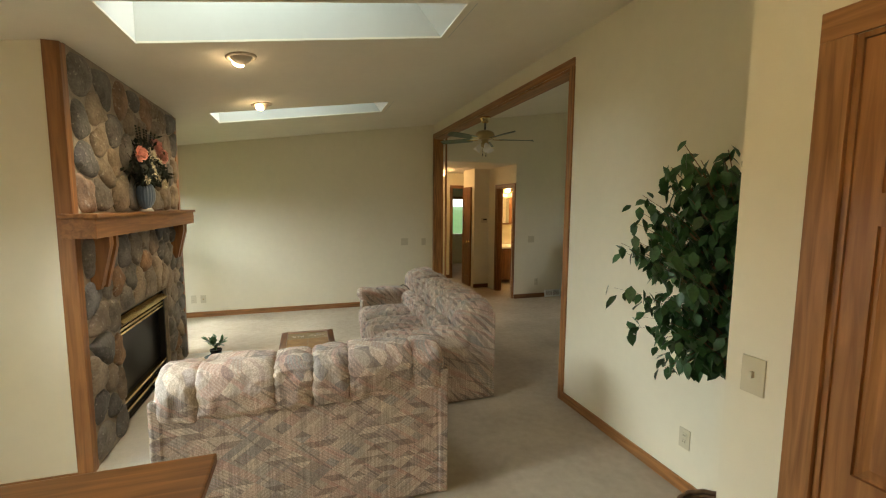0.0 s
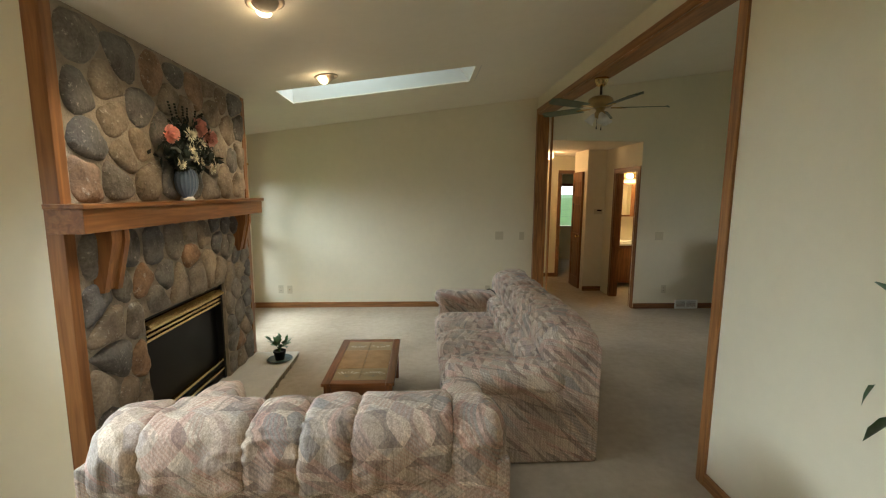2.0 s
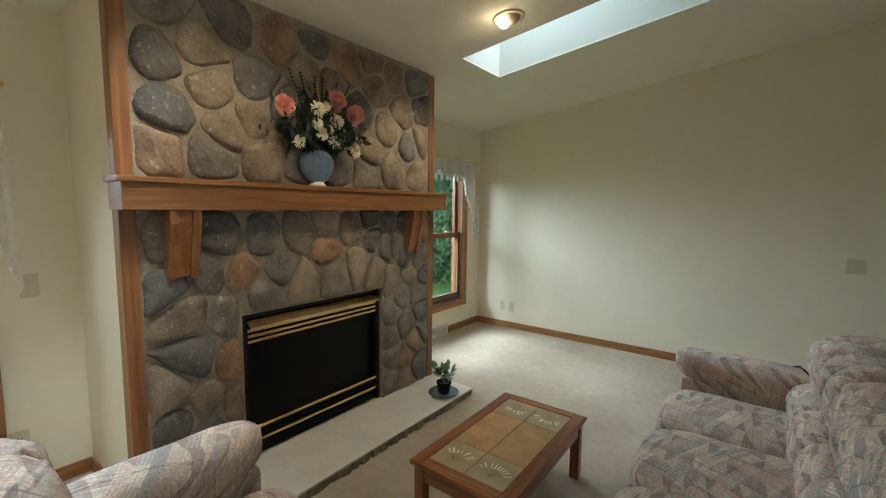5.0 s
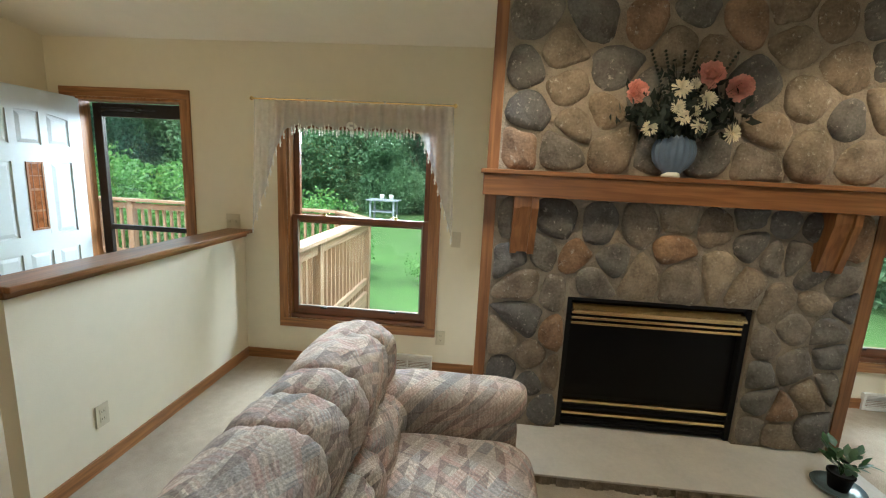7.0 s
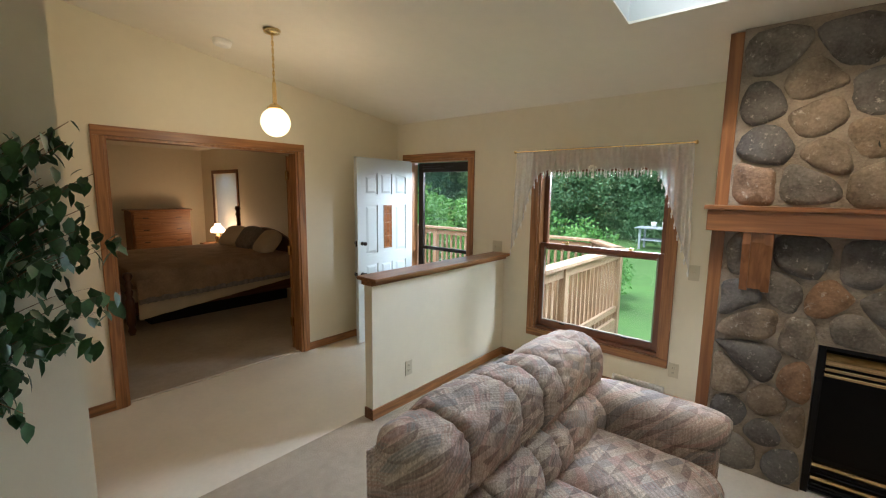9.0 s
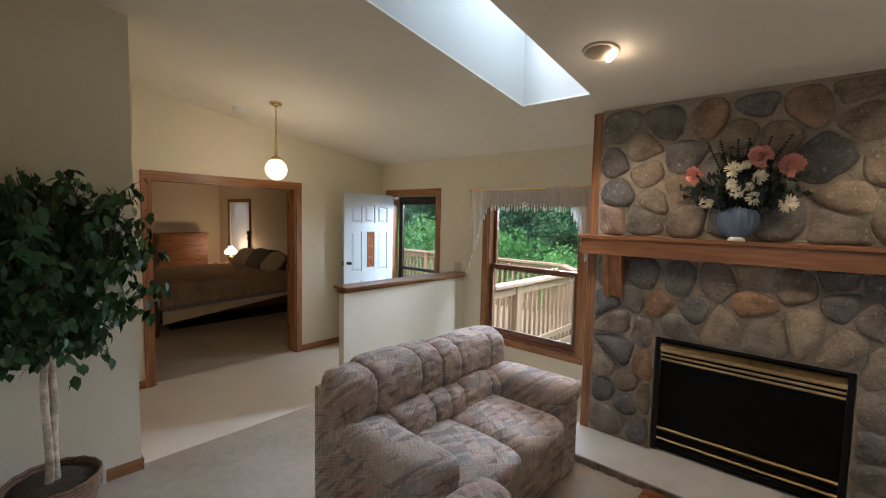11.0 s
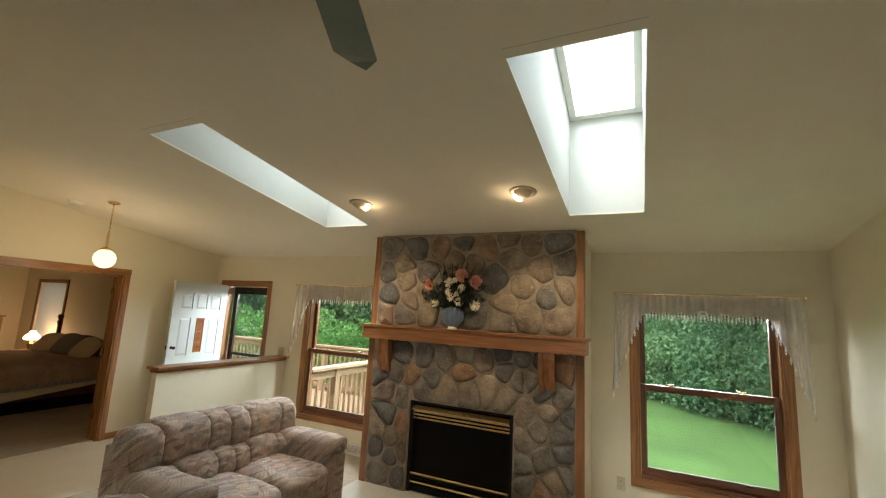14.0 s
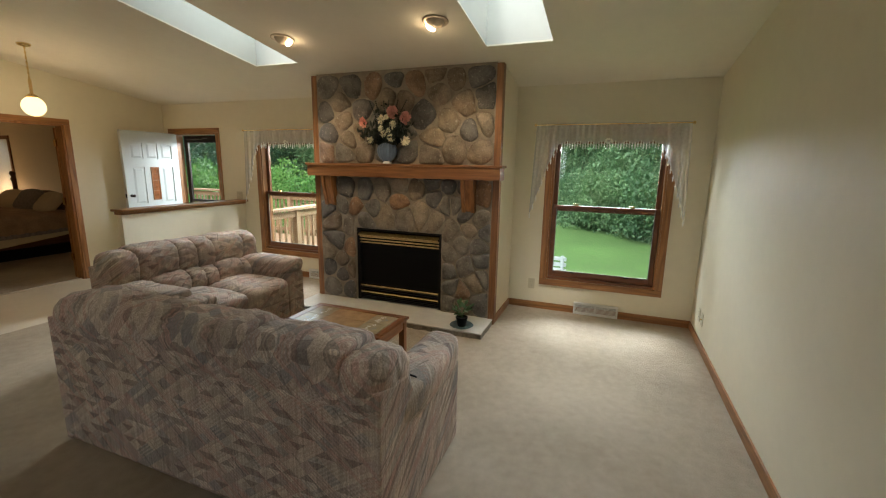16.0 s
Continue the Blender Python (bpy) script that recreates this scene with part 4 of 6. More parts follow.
for s in (-1, 1):
    part("side_apron", boxes((s * 0.222 - 0.01, s * 0.222 + 0.01, -tl + 0.06, tl - 0.06, th - 0.1, th - 0.022), bevel=0.003), M_TABLE[1], table)
    part("end_apron", boxes((-tw + 0.06, tw - 0.06, s * 0.415 - 0.01, s * 0.415 + 0.01, th - 0.1, th - 0.022), bevel=0.003), M_TABLE[0], table)
    for q in (-1, 1):
        part("leg", boxes((s * 0.215 - 0.025, s * 0.215 + 0.025, q * 0.408 - 0.025, q * 0.408 + 0.025, 0, th - 0.022), bevel=0.005), M_TABLE[2], table)
iw, il = tw - 0.064, tl - 0.064
cuts = (-il, -il + 0.2, il - 0.2, il)
for s in (-1, 1):
    for k in range(3):
        a, b = sorted((s * 0.0015, s * iw))
        tile = part("tile", boxes((a, b, cuts[k] + 0.0015, cuts[k + 1] - 0.0015, th - 0.008, th - 0.001), bevel=0.0015), M_DECO if k != 1 else M_TILE, table, "patterned ceramic tile" if k != 1 else "tan ceramic tile")
        if k != 1:
            wheat, stem = bmesh.new(), bmesh.new()
            cy = (cuts[k] + cuts[k + 1]) / 2
            for n in range(9):
                ang = radians(-50 + 100 * n / 8 + random.uniform(-6, 6))
                up = Vector((math.sin(ang) * s, (1 if k else -1) * math.cos(ang) * -1, 0))
                root = Vector((s * iw / 2, cy + (0.05 if k else -0.05), th - 0.0008))
                side = up.cross(Vector((0, 0, 1)))
                for bmx, r0, r1, w in ((stem, 0.0, 0.055, 0.0012), (wheat, 0.06 + random.uniform(0, 0.012), 0.1 + random.uniform(-0.01, 0.008), 0.0022)):
                    p, q = root + up * r0, root + up * r1
                    if max(abs(q.x - s * iw / 2), abs(q.y - cy)) > 0.095:
                        q = root + up * (r1 * 0.8)
                    bmx.faces.new([bmx.verts.new(c) for c in (p - side * w, p + side * w, q + side * w, q - side * w)])
            part("wheat_ear", wheat, M_WHEAT, tile)
            part("wheat_stem", stem, M_STEM, tile)


# ---- doors ----
def panel_door(ob, w, h, t, mat, panels, arch=0.0, skip=()):
    """A door leaf in the local x-z plane from the hinge at x = 0: stiles and rails round sunk, raised panels. arch: how far the head of the top panels curves down to the sides."""
    core, face = t / 2 - 0.011, t / 2
    cols = sorted({(x0, x1) for x0, x1, _, _ in panels})
    bm = bmesh.new()
    box(bm, 0.004, w - 0.004, -core, core, 0.016, h - 0.004)
    x = 0.0
    for x0, x1 in cols + [(w, w)]:   # stiles
        box(bm, x, x0, -face, face, 0.012, h)
        x = x1
    for x0, x1 in cols:   # rails
        z = 0.012
        for z0, z1 in sorted((c, d) for a, b, c, d in panels if a == x0) + [(h, h)]:
            box(bm, x0, x1, -face, face, z, z0)
            z = z1
    top = max(d for _, _, _, d in panels)

    def head(x):
        return top - arch * ((x - w / 2) / (w / 2)) ** 2 - (0.3 * arch if arch else 0)
    for x0, x1, z0, z1 in panels:
        if (x0, z0) in skip:
            box(bm, x0, x1, -face + 0.001, face - 0.001, z0, z1)
        if arch and z1 == top:
            for k in range(6):
                a, b = x0 + (x1 - x0) * k / 6, x0 + (x1 - x0) * (k + 1) / 6
                for v in box(bm, a, b, -face + 0.0006, face - 0.0006, 0, 1):
                    v.co.z = z1 + 0.001 if v.co.z > 0.5 else head(v.co.x)
    leaf = part("leaf", bm, mat, ob)
    for x0, x1, z0, z1 in panels:
        if (x0, z0) in skip:
            continue
        bm = bmesh.new()
        for s in (-1, 1):
            rings = []
            for inset, y in ((0.006, core - 0.002), (0.012, core + 0.001), (0.034, core + 0.008)):
                xs = [x0 + inset + (x1 - x0 - 2 * inset) * k / 6 for k in range(7)]
                up = [min(z1, head(x) if arch and z1 == top else z1) - inset for x in xs]
                rings.append([bm.verts.new((x, s * y, z)) for x, z in [(xs[0], z0 + inset), (xs[-1], z0 + inset)] + list(zip(xs[::-1], up[::-1]))])
            for a, b in zip(rings, rings[1:]):
                for k in range(len(a)):
                    bm.faces.new((a[k], a[(k + 1) % len(a)], b[(k + 1) % len(a)], b[k]))
            bm.faces.new(rings[-1])
        part("raised_panel", bm, mat, leaf)
    return leaf


def knob(bm, x, y, z, s, r=0.028):
    turn = Matrix.Translation((x, y, z)) @ Matrix.Rotation(radians(-90 * s), 4, "X")
    n = len(bm.verts)
    lathe(bm, (0, 0, 0), ((r, 0), (r, 0.006), (0.011, 0.01), (0.011, 0.03), (r * 0.85, 0.038), (r, 0.052), (r * 0.7, 0.064), (0.004, 0.066)), 16)
    bm.verts.ensure_lookup_table()
    for v in bm.verts[n:]:
        v.co = turn @ v.co


fd = thing("front_door", (W - 0.02, DOOR[0] + 0.03, 0), "white six-panel front door standing open, with a small leaded window", "door", "", 3)
pan = []
for i in range(3):
    x = 0.11 + 0.225 * i
    pan += [(x, x + 0.17, 1.62, 1.87), (x, x + 0.17, 0.98, 1.5), (x, x + 0.17, 0.2, 0.86)]
panel_door(fd, 0.85, 2.0, 0.042, M_DOORPAINT, pan, 0.07, (pan[4][::2],))
M_AMBER = material("amber_leaded_glass", (0.25, 0.09, 0.03), 0.15, vary=0.4, scale=25)
lite = part("lite_frame", boxes((0.345, 0.36, -0.028, 0.028, 1.02, 1.5), (0.455, 0.47, -0.028, 0.028, 1.02, 1.5), (0.36, 0.455, -0.028, 0.028, 1.02, 1.035), (0.36, 0.455, -0.028, 0.028, 1.485, 1.5), bevel=0.002), M_CEDAR[2], fd, "wood-framed small window")
part("leaded_pane", boxes((0.36, 0.455, -0.023, 0.023, 1.035, 1.485)), M_AMBER, lite)
part("came", boxes((0.383, 0.387, -0.025, 0.025, 1.035, 1.485), (0.428, 0.432, -0.025, 0.025, 1.035, 1.485), (0.36, 0.455, -0.0253, 0.0253, 1.15, 1.165), (0.36, 0.455, -0.0253, 0.0253, 1.3, 1.315), (0.36, 0.455, -0.0253, 0.0253, 1.4, 1.405)), M_CEDAR[2], lite)
for z, r in ((1.1, 0.022), (0.76, 0.03)):
    bm = bmesh.new()
    knob(bm, 0.79, 0.021, z, 1, r)
    knob(bm, 0.79, -0.021, z, -1, r)
    part("door_knob" if r > 0.025 else "deadbolt", bm, M_DARK, fd, "dark bronze knob", True)
part("latch_plate", boxes((0.849, 0.852, -0.012, 0.012, 0.73, 0.79), (0.849, 0.852, -0.012, 0.012, 1.07, 1.13)), M_DARK, fd)

sd = thing("storm_door", (W - TH - 0.01, DOOR[0] + 0.03, 0), "dark bronze glazed storm door, closed", "door")
w = DOOR[1] - DOOR[0] - 0.06
part("frame", boxes((-0.035, 0, 0, 0.075, 0.02, 1.985), (-0.035, 0, w - 0.06, w, 0.02, 1.985), (-0.035, 0, 0.075, w - 0.06, 1.88, 1.985), (-0.035, 0, 0.075, w - 0.06, 0.02, 0.14), (-0.035, 0, 0.075, w - 0.06, 0.96, 1.0), bevel=0.003), M_DARK, sd)
for z0, z1 in ((0.14, 0.96), (1.0, 1.88)):
    pane = part("pane", boxes((-0.02, -0.016, 0.075, w - 0.06, z0, z1)), M_GLASS, sd)
    pane.visible_shadow = False
bm = bmesh.new()
cyl(bm, (0.03, 0.1, 1.935), 0.014, 0.014, 0.3, "y", 12)
cyl(bm, (0.03, 0.4, 1.935), 0.005, 0.005, 0.16, "y", 8)
box(bm, 0, 0.04, 0.39, 0.42, 1.92, 1.95)
box(bm, 0.0, 0.045, 0.085, 0.105, 1.915, 1.955)
part("closer", bm, M_DARK, sd, "pneumatic door closer")

M_CLOSET = {2: wood("stained_oak_door", (0.24, 0.10, 0.03), (0.42, 0.19, 0.06), 0.4, 2)}
cd = thing("closet_door", (2.846, 3.335, 0), "stained oak six-panel closet door, closed", "door", "", -90)
cp = [(x, x + 0.29, a, b) for x in (0.06, 0.41) for a, b in ((1.7, 1.98), (0.98, 1.62), (0.2, 0.86))]
panel_door(cd, 0.76, 2.075, 0.04, M_CLOSET[2], cp)
bm = bmesh.new()
knob(bm, 0.7, -0.02, 0.95, -1)
knob(bm, 0.7, 0.02, 0.95, 1)
part("door_knob", bm, M_BRASS, cd, "brass knob", True)
structure("jamb_closet", boxes((2.818, 2.942, 2.56, 2.575, 0, 2.077), (2.818, 2.942, 3.335, 3.35, 0, 2.077), (2.818, 2.942, 2.56, 3.35, 2.077, 2.09)), M_TRIM[2])
for x, rz in ((0.9, 183),):
    dd = thing("bedroom_double_door", (x, S - 0.16, 0), "stained oak bedroom door folded open into the room", "door", "bedroom doors", rz)
    panel_door(dd, 0.72, 1.985, 0.035, M_CLOSET[2], [(x2, x2 + 0.22, a, b) for x2 in (0.1, 0.4) for a, b in ((1.6, 1.88), (0.95, 1.52), (0.2, 0.83))])
    for z in (0.25, 1.0, 1.75):
        part("hinge", boxes((-0.012, 0.004, -0.02, 0.02, z, z + 0.09)), M_BRASS, dd)
dd2 = copy_thing(dd, pose(2.36, S - 0.16, 0, 0, 0, -3))


# ---- lamps and ceiling fittings ----
WARM = (1.0, 0.72, 0.42)
M_BULB = glow("lit_bulb", (1.0, 0.7, 0.38), 11.0)
M_EYE = material("beige_enamel", (0.55, 0.46, 0.34), 0.5, vary=0.04, scale=15)
M_ANTIQUE = material("antique_brass", (0.42, 0.31, 0.15), 0.3, 1.0, vary=0.15, scale=15)
M_GLOBE = glow("lit_opal_globe", (1.0, 0.77, 0.38), 0.95)
SLOPE = -math.degrees(math.atan(0.14))
for x, y, aim in ((1.12, 5.885, (-0.4, 0.68, -0.61)), (1.12, 7.325, (-0.3, -0.6, -0.74))):
    el = thing("eyeball_downlight", (x, y, cz(x)), "beige recessed eyeball spotlight, lit", "ceiling light", "eyeball spotlights")
    el.matrix_world = pose(x, y, cz(x), 0, SLOPE, 0)
    bm = bmesh.new()
    lathe(bm, (0, 0, 0), ((0.1, -0.001), (0.098, -0.008), (0.082, -0.013), (0.078, -0.004)), 32)
    part("trim_ring", bm, M_EYE, el, smooth=True)
    bm = bmesh.new()
    bmesh.ops.create_uvsphere(bm, u_segments=24, v_segments=14, radius=0.074, matrix=Matrix.Translation((0, 0, 0.022)))
    part("eyeball", bm, M_EYE, el, smooth=True)
    bm = bmesh.new()
    bmesh.ops.create_uvsphere(bm, u_segments=18, v_segments=10, radius=0.036, matrix=Matrix.Translation(Vector((0, 0, 0.018)) + Vector(aim) * 0.075) @ Vector(aim).to_track_quat("Z", "Y").to_matrix().to_4x4() @ Matrix.Diagonal((1.1, 1.1, 0.5, 1)))
    part("bulb", bm, M_BULB, el, "lit frosted bulb", True)
    lamp("bulb_light", "POINT", Matrix.Translation(Vector((x, y, cz(x) - 0.075)) + Vector(aim) * 0.06), 0.3, WARM, radius=0.03)
    lamp("spot_light", "SPOT", look((x - 0.03, y, cz(x) - 0.08), (FX + 0.25, y + 0.05, 1.2)), 15, WARM, cone=95)

gx, gy = 1.6, 3.06
gl = thing("globe_pendant_light", (gx, gy, cz(gx)), "lit opal glass globe pendant on a brass chain", "pendant light")
bm = bmesh.new()
lathe(bm, (0, 0, -0.032), ((0.02, 0), (0.05, 0.01), (0.06, 0.03)), 24)
part("canopy", bm, M_BRASS, gl, "brass canopy", True)
drop = cz(gx) - 2.118
bm = bmesh.new()
for k in range(13):
    z = -0.04 - k * 0.024
    bmesh.ops.create_cone(bm, segments=8, radius1=0.009, radius2=0.009, depth=0.03, cap_ends=False, matrix=pose(0, 0, z, 0, 0, 90 * (k % 2)) @ Matrix.Diagonal((1, 0.35, 1, 1)))
part("chain", bm, M_BRASS, gl, "brass chain")
bm = bmesh.new()
lathe(bm, (0, 0, -drop + 0.088), ((0.05, 0), (0.052, 0.012), (0.03, 0.03), (0.014, 0.04), (0.014, 0.17), (0.006, 0.19)), 20)
part("fitter", bm, M_BRASS, gl, "brass fitter", True)
bm = bmesh.new()
bmesh.ops.create_uvsphere(bm, u_segments=32, v_segments=18, radius=0.098, matrix=Matrix.Translation((0, 0, -drop)))
gb = part("globe", bm, M_GLOBE, gl, "lit opal glass globe", True)
gb.visible_shadow = False
lamp("globe_light", "POINT", Matrix.Translation((gx, gy, 2.118)), 5.5, WARM, radius=0.09)

bm = bmesh.new()
lathe(bm, (0, 0, -0.036), ((0.045, 0), (0.06, 0.006), (0.066, 0.03), (0.066, 0.036)), 28)
sm = tagged(new("smoke_detector", mesh_of("smoke_detector", bm, M_WHITE, True)), "round white smoke detector on the ceiling", "smoke detector")
sm.matrix_world = pose(1.7, 2.52, cz(1.7), 0, SLOPE, 0)

# ceiling fan under the head of the wide opening
M_BLADE = material("grey_green_blade", (0.12, 0.165, 0.115), 0.35, vary=0.15, scale=8)
fan = thing("ceiling_fan", (3.655, 7.57, OP[2] - 0.02), "brass ceiling fan with dark green blades and a light kit", "ceiling fan")
bm = bmesh.new()
lathe(bm, (0, 0, -0.075), ((0.028, 0), (0.045, 0.012), (0.062, 0.05), (0.068, 0.075)), 24)
part("canopy", bm, M_BRASS, fan, smooth=True)
bm = bmesh.new()
cyl(bm, (0, 0, -0.16), 0.012, 0.012, 0.09, "z", 12)
part("downrod", bm, M_DARK, fan, smooth=True)
bm = bmesh.new()
lathe(bm, (0, 0, -0.275), ((0.06, 0), (0.09, 0.008), (0.118, 0.03), (0.122, 0.05), (0.112, 0.085), (0.08, 0.105), (0.02, 0.12)), 32)
part("motor", bm, M_ANTIQUE, fan, "polished brass motor housing", True)
bm = bmesh.new()
lathe(bm, (0, 0, -0.37), ((0.02, 0), (0.045, 0.01), (0.05, 0.05), (0.036, 0.07), (0.05, 0.096)), 24)
part("light_kit", bm, M_ANTIQUE, fan, smooth=True)
for k in range(3):
    a = math.tau * k / 3 + 0.4
    bm = bmesh.new()
    lathe(bm, (0, 0, 0), ((0.018, 0), (0.03, -0.03), (0.036, -0.07), (0.05, -0.095)), 16)
    bmesh.ops.transform(bm, matrix=Matrix.Translation((0.05 * math.cos(a), 0.05 * math.sin(a), -0.33)) @ Matrix.Rotation(a, 4, "Z") @ Matrix.Rotation(radians(-35), 4, "Y"), verts=bm.verts)
    part("tulip_shade", bm, M_WHITE, fan, "frosted tulip shade", True)
for k in range(2):
    bm = bmesh.new()
    cyl(bm, (0.03 - 0.07 * k, 0.03 * (1 - 2 * k), -0.45), 0.0015, 0.0015, 0.1, "z", 6)
    cyl(bm, (0.03 - 0.07 * k, 0.03 * (1 - 2 * k), -0.475), 0.007, 0.004, 0.026, "z", 8)
    part("pull_chain", bm, M_DARK, fan)
for k in range(5):
    a = radians(205 + 72 * k)
    bm = bmesh.new()
    r0, r1, n = 0.19, 0.62, 8
    top, bot = [], []
    for i in range(n + 1):
        r = r0 + (r1 - r0) * i / n
        hw = 0.052 + 0.016 * i / n - (0.03 * max(0, (i - n + 1.2)) ** 2 if i > n - 1 else 0)
        for lst, dz in ((top, 0.003), (bot, -0.003)):
            lst.append([bm.verts.new((r, -hw, dz - 0.012)), bm.verts.new((r, hw, dz + 0.012))])
    for i in range(n):
        bm.faces.new((top[i][0], top[i][1], top[i + 1][1], top[i + 1][0]))
        bm.faces.new((bot[i][0], bot[i + 1][0], bot[i + 1][1], bot[i][1]))
        for q in (0, 1):
            bm.faces.new((top[i][q], top[i + 1][q], bot[i + 1][q], bot[i][q]))
    bm.faces.new((top[0][0], bot[0][0], bot[0][1], top[0][1]))
    bm.faces.new((top[n][0], top[n][1], bot[n][1], bot[n][0]))
    turn = Matrix.Rotation(a, 4, "Z") @ Matrix.Translation((0, 0, -0.27))
    bmesh.ops.transform(bm, matrix=turn, verts=bm.verts)
    blade = part("blade", bm, M_BLADE, fan)
    bm = boxes((0.1, 0.24, -0.018, 0.018, -0.008, 0.0), bevel=0.002)
    bmesh.ops.transform(bm, matrix=turn, verts=bm.verts)
    part("blade_iron", bm, M_BRASS, blade, "brass blade iron")


# ---- plates, registers, small wall fittings ----
def plate(kind, at, face, w=0.072, h=0.117, dark=False):
    """A switch or outlet plate. face: the direction that it faces, in degrees about z (0 is +x)."""
    names = {"switch": ("light_switch", "almond plastic light switch on the wall"), "outlet": ("wall_outlet", "almond plastic wall outlet near the floor"), "jack": ("cable_jack", "almond plastic cable jack plate near the floor")}
    ob = thing(names[kind][0], at, names[kind][1], names[kind][0].replace("_", " "), "", face)
    part("cover_plate", boxes((0, 0.006, -w / 2, w / 2, -h / 2, h / 2), bevel=0.002), M_PLATE, ob)
    n = max(1, round(w / 0.06) if kind == "switch" else 1)
    for k in range(n):
        y = (k - (n - 1) / 2) * 0.046
        if kind == "switch":
            bm = boxes((0.005, 0.018, y - 0.005, y + 0.005, -0.006, 0.014), bevel=0.001)
            part("toggle", bm, M_PLATE, ob)
        elif kind == "outlet":
            for z in (-0.02, 0.02):
                s = part("socket", boxes((0.005, 0.008, y - 0.016, y + 0.016, z - 0.014, z + 0.014), bevel=0.003), M_PLATE, ob)
                for d in (-0.006, 0.006):
                    part("slot", boxes((0.0078, 0.0086, y + d - 0.0012, y + d + 0.0012, z - 0.004, z + 0.006)), M_BLACK, s)
        else:
            bm = bmesh.new()
            cyl(bm, (0.005, 0, 0), 0.008, 0.006, 0.012, "x", 10)
            part("jack", bm, M_BRASS, ob)
    return ob


plate("switch", (W, 5.325, 1.075), 0)
plate("outlet", (W, 5.245, 0.285), 0)
plate("outlet", (W, 7.905, 0.285), 0)
plate("outlet", (-0.08, N, 0.27), -90)
plate("jack", (0.045, N, 0.265), -90)
plate("outlet", (2.92, N, 0.255), -90)
plate("switch", (3.075, N, 1.055), -90, 0.118)
plate("switch", (3.405, N, 1.05), -90)
plate("outlet", (E, 4.41, 0.323), 180)
plate("switch", (2.82, 3.53, 1.146), 180)
plate("outlet", (0.9, 3.66, 0.285), 90)
plate("switch", (5.364, 9.35, 1.07), -90, 0.118)
plate("outlet", (5.486, 9.35, 0.29), -90)
chime = thing("wall_switch_box", (W, 3.575, 1.108), "tan double switch plate above the low wall's cap", "light switch")
part("cover_plate", boxes((0, 0.008, -0.055, 0.055, -0.058, 0.062), bevel=0.003), M_PLATE, chime)
for y in (-0.023, 0.023):
    part("toggle", boxes((0.007, 0.02, y - 0.005, y + 0.005, -0.008, 0.012), bevel=0.001), M_PLATE, chime)


def register(at, face, w, h=0.13):
    ob = thing("floor_register", at, "white metal baseboard heat register with slats", "register", "heat registers", face)
    part("frame", boxes((0, 0.03, -w / 2, -w / 2 + 0.018, 0, h), (0, 0.03, w / 2 - 0.018, w / 2, 0, h), (0, 0.03, -w / 2 + 0.018, w / 2 - 0.018, 0, 0.02), (0, 0.02, -w / 2 + 0.018, w / 2 - 0.018, h - 0.02, h), (0, 0.024, -0.006, 0.006, 0.02, h - 0.02), bevel=0.003), M_WHITE, ob)
    part("backing", boxes((0, 0.004, -w / 2 + 0.018, w / 2 - 0.018, 0.02, h - 0.02)), M_BLACK, ob)
    for k in range(7):
        z = 0.026 + k * (h - 0.052) / 6
        part("slat", boxes((0.005, 0.022, -w / 2 + 0.018, -0.006, z - 0.0025, z + 0.0025), (0.005, 0.022, 0.006, w / 2 - 0.018, z - 0.0025, z + 0.0025)), M_WHITE, ob)
    return ob


register((W + 0.001, 8.615, 0), 0, 0.46)
register((W + 0.001, 4.99, 0), 0, 0.4)
register((5.835, 9.349, 0), -90, 0.34)
register((3.18, 3.621, 0), 90, 0.34)
th = thing("thermostat", (4.93, 10.5, 1.37), "beige plastic thermostat on the hall wall", "thermostat", "", -90)
part("case", boxes((0, 0.03, -0.07, 0.07, -0.045, 0.045), bevel=0.006), M_PLATE, th)
part("dial_window", boxes((0.03, 0.032, -0.03, 0.05, 0.005, 0.03)), M_DARK, th)


# ---- ficus in a basket ----
def leaf_mesh(length, width, mat, name="leaf"):
    bm = bmesh.new()
    mid = [bm.verts.new((length * t, 0, -0.12 * length * t * t)) for t in (0, 0.35, 0.7, 1)]
    for s in (-1, 1):
        edge = [bm.verts.new((length * t, s * width * w, 0.1 * width - 0.15 * length * t * t)) for t, w in ((0.3, 0.5), (0.65, 0.42))]
        bm.faces.new((mid[0], mid[1], edge[0]))
        bm.faces.new((mid[1], mid[2], edge[1], edge[0]))
        bm.faces.new((mid[2], mid[3], edge[1]))
    return mesh_of(name, bm, mat, True)


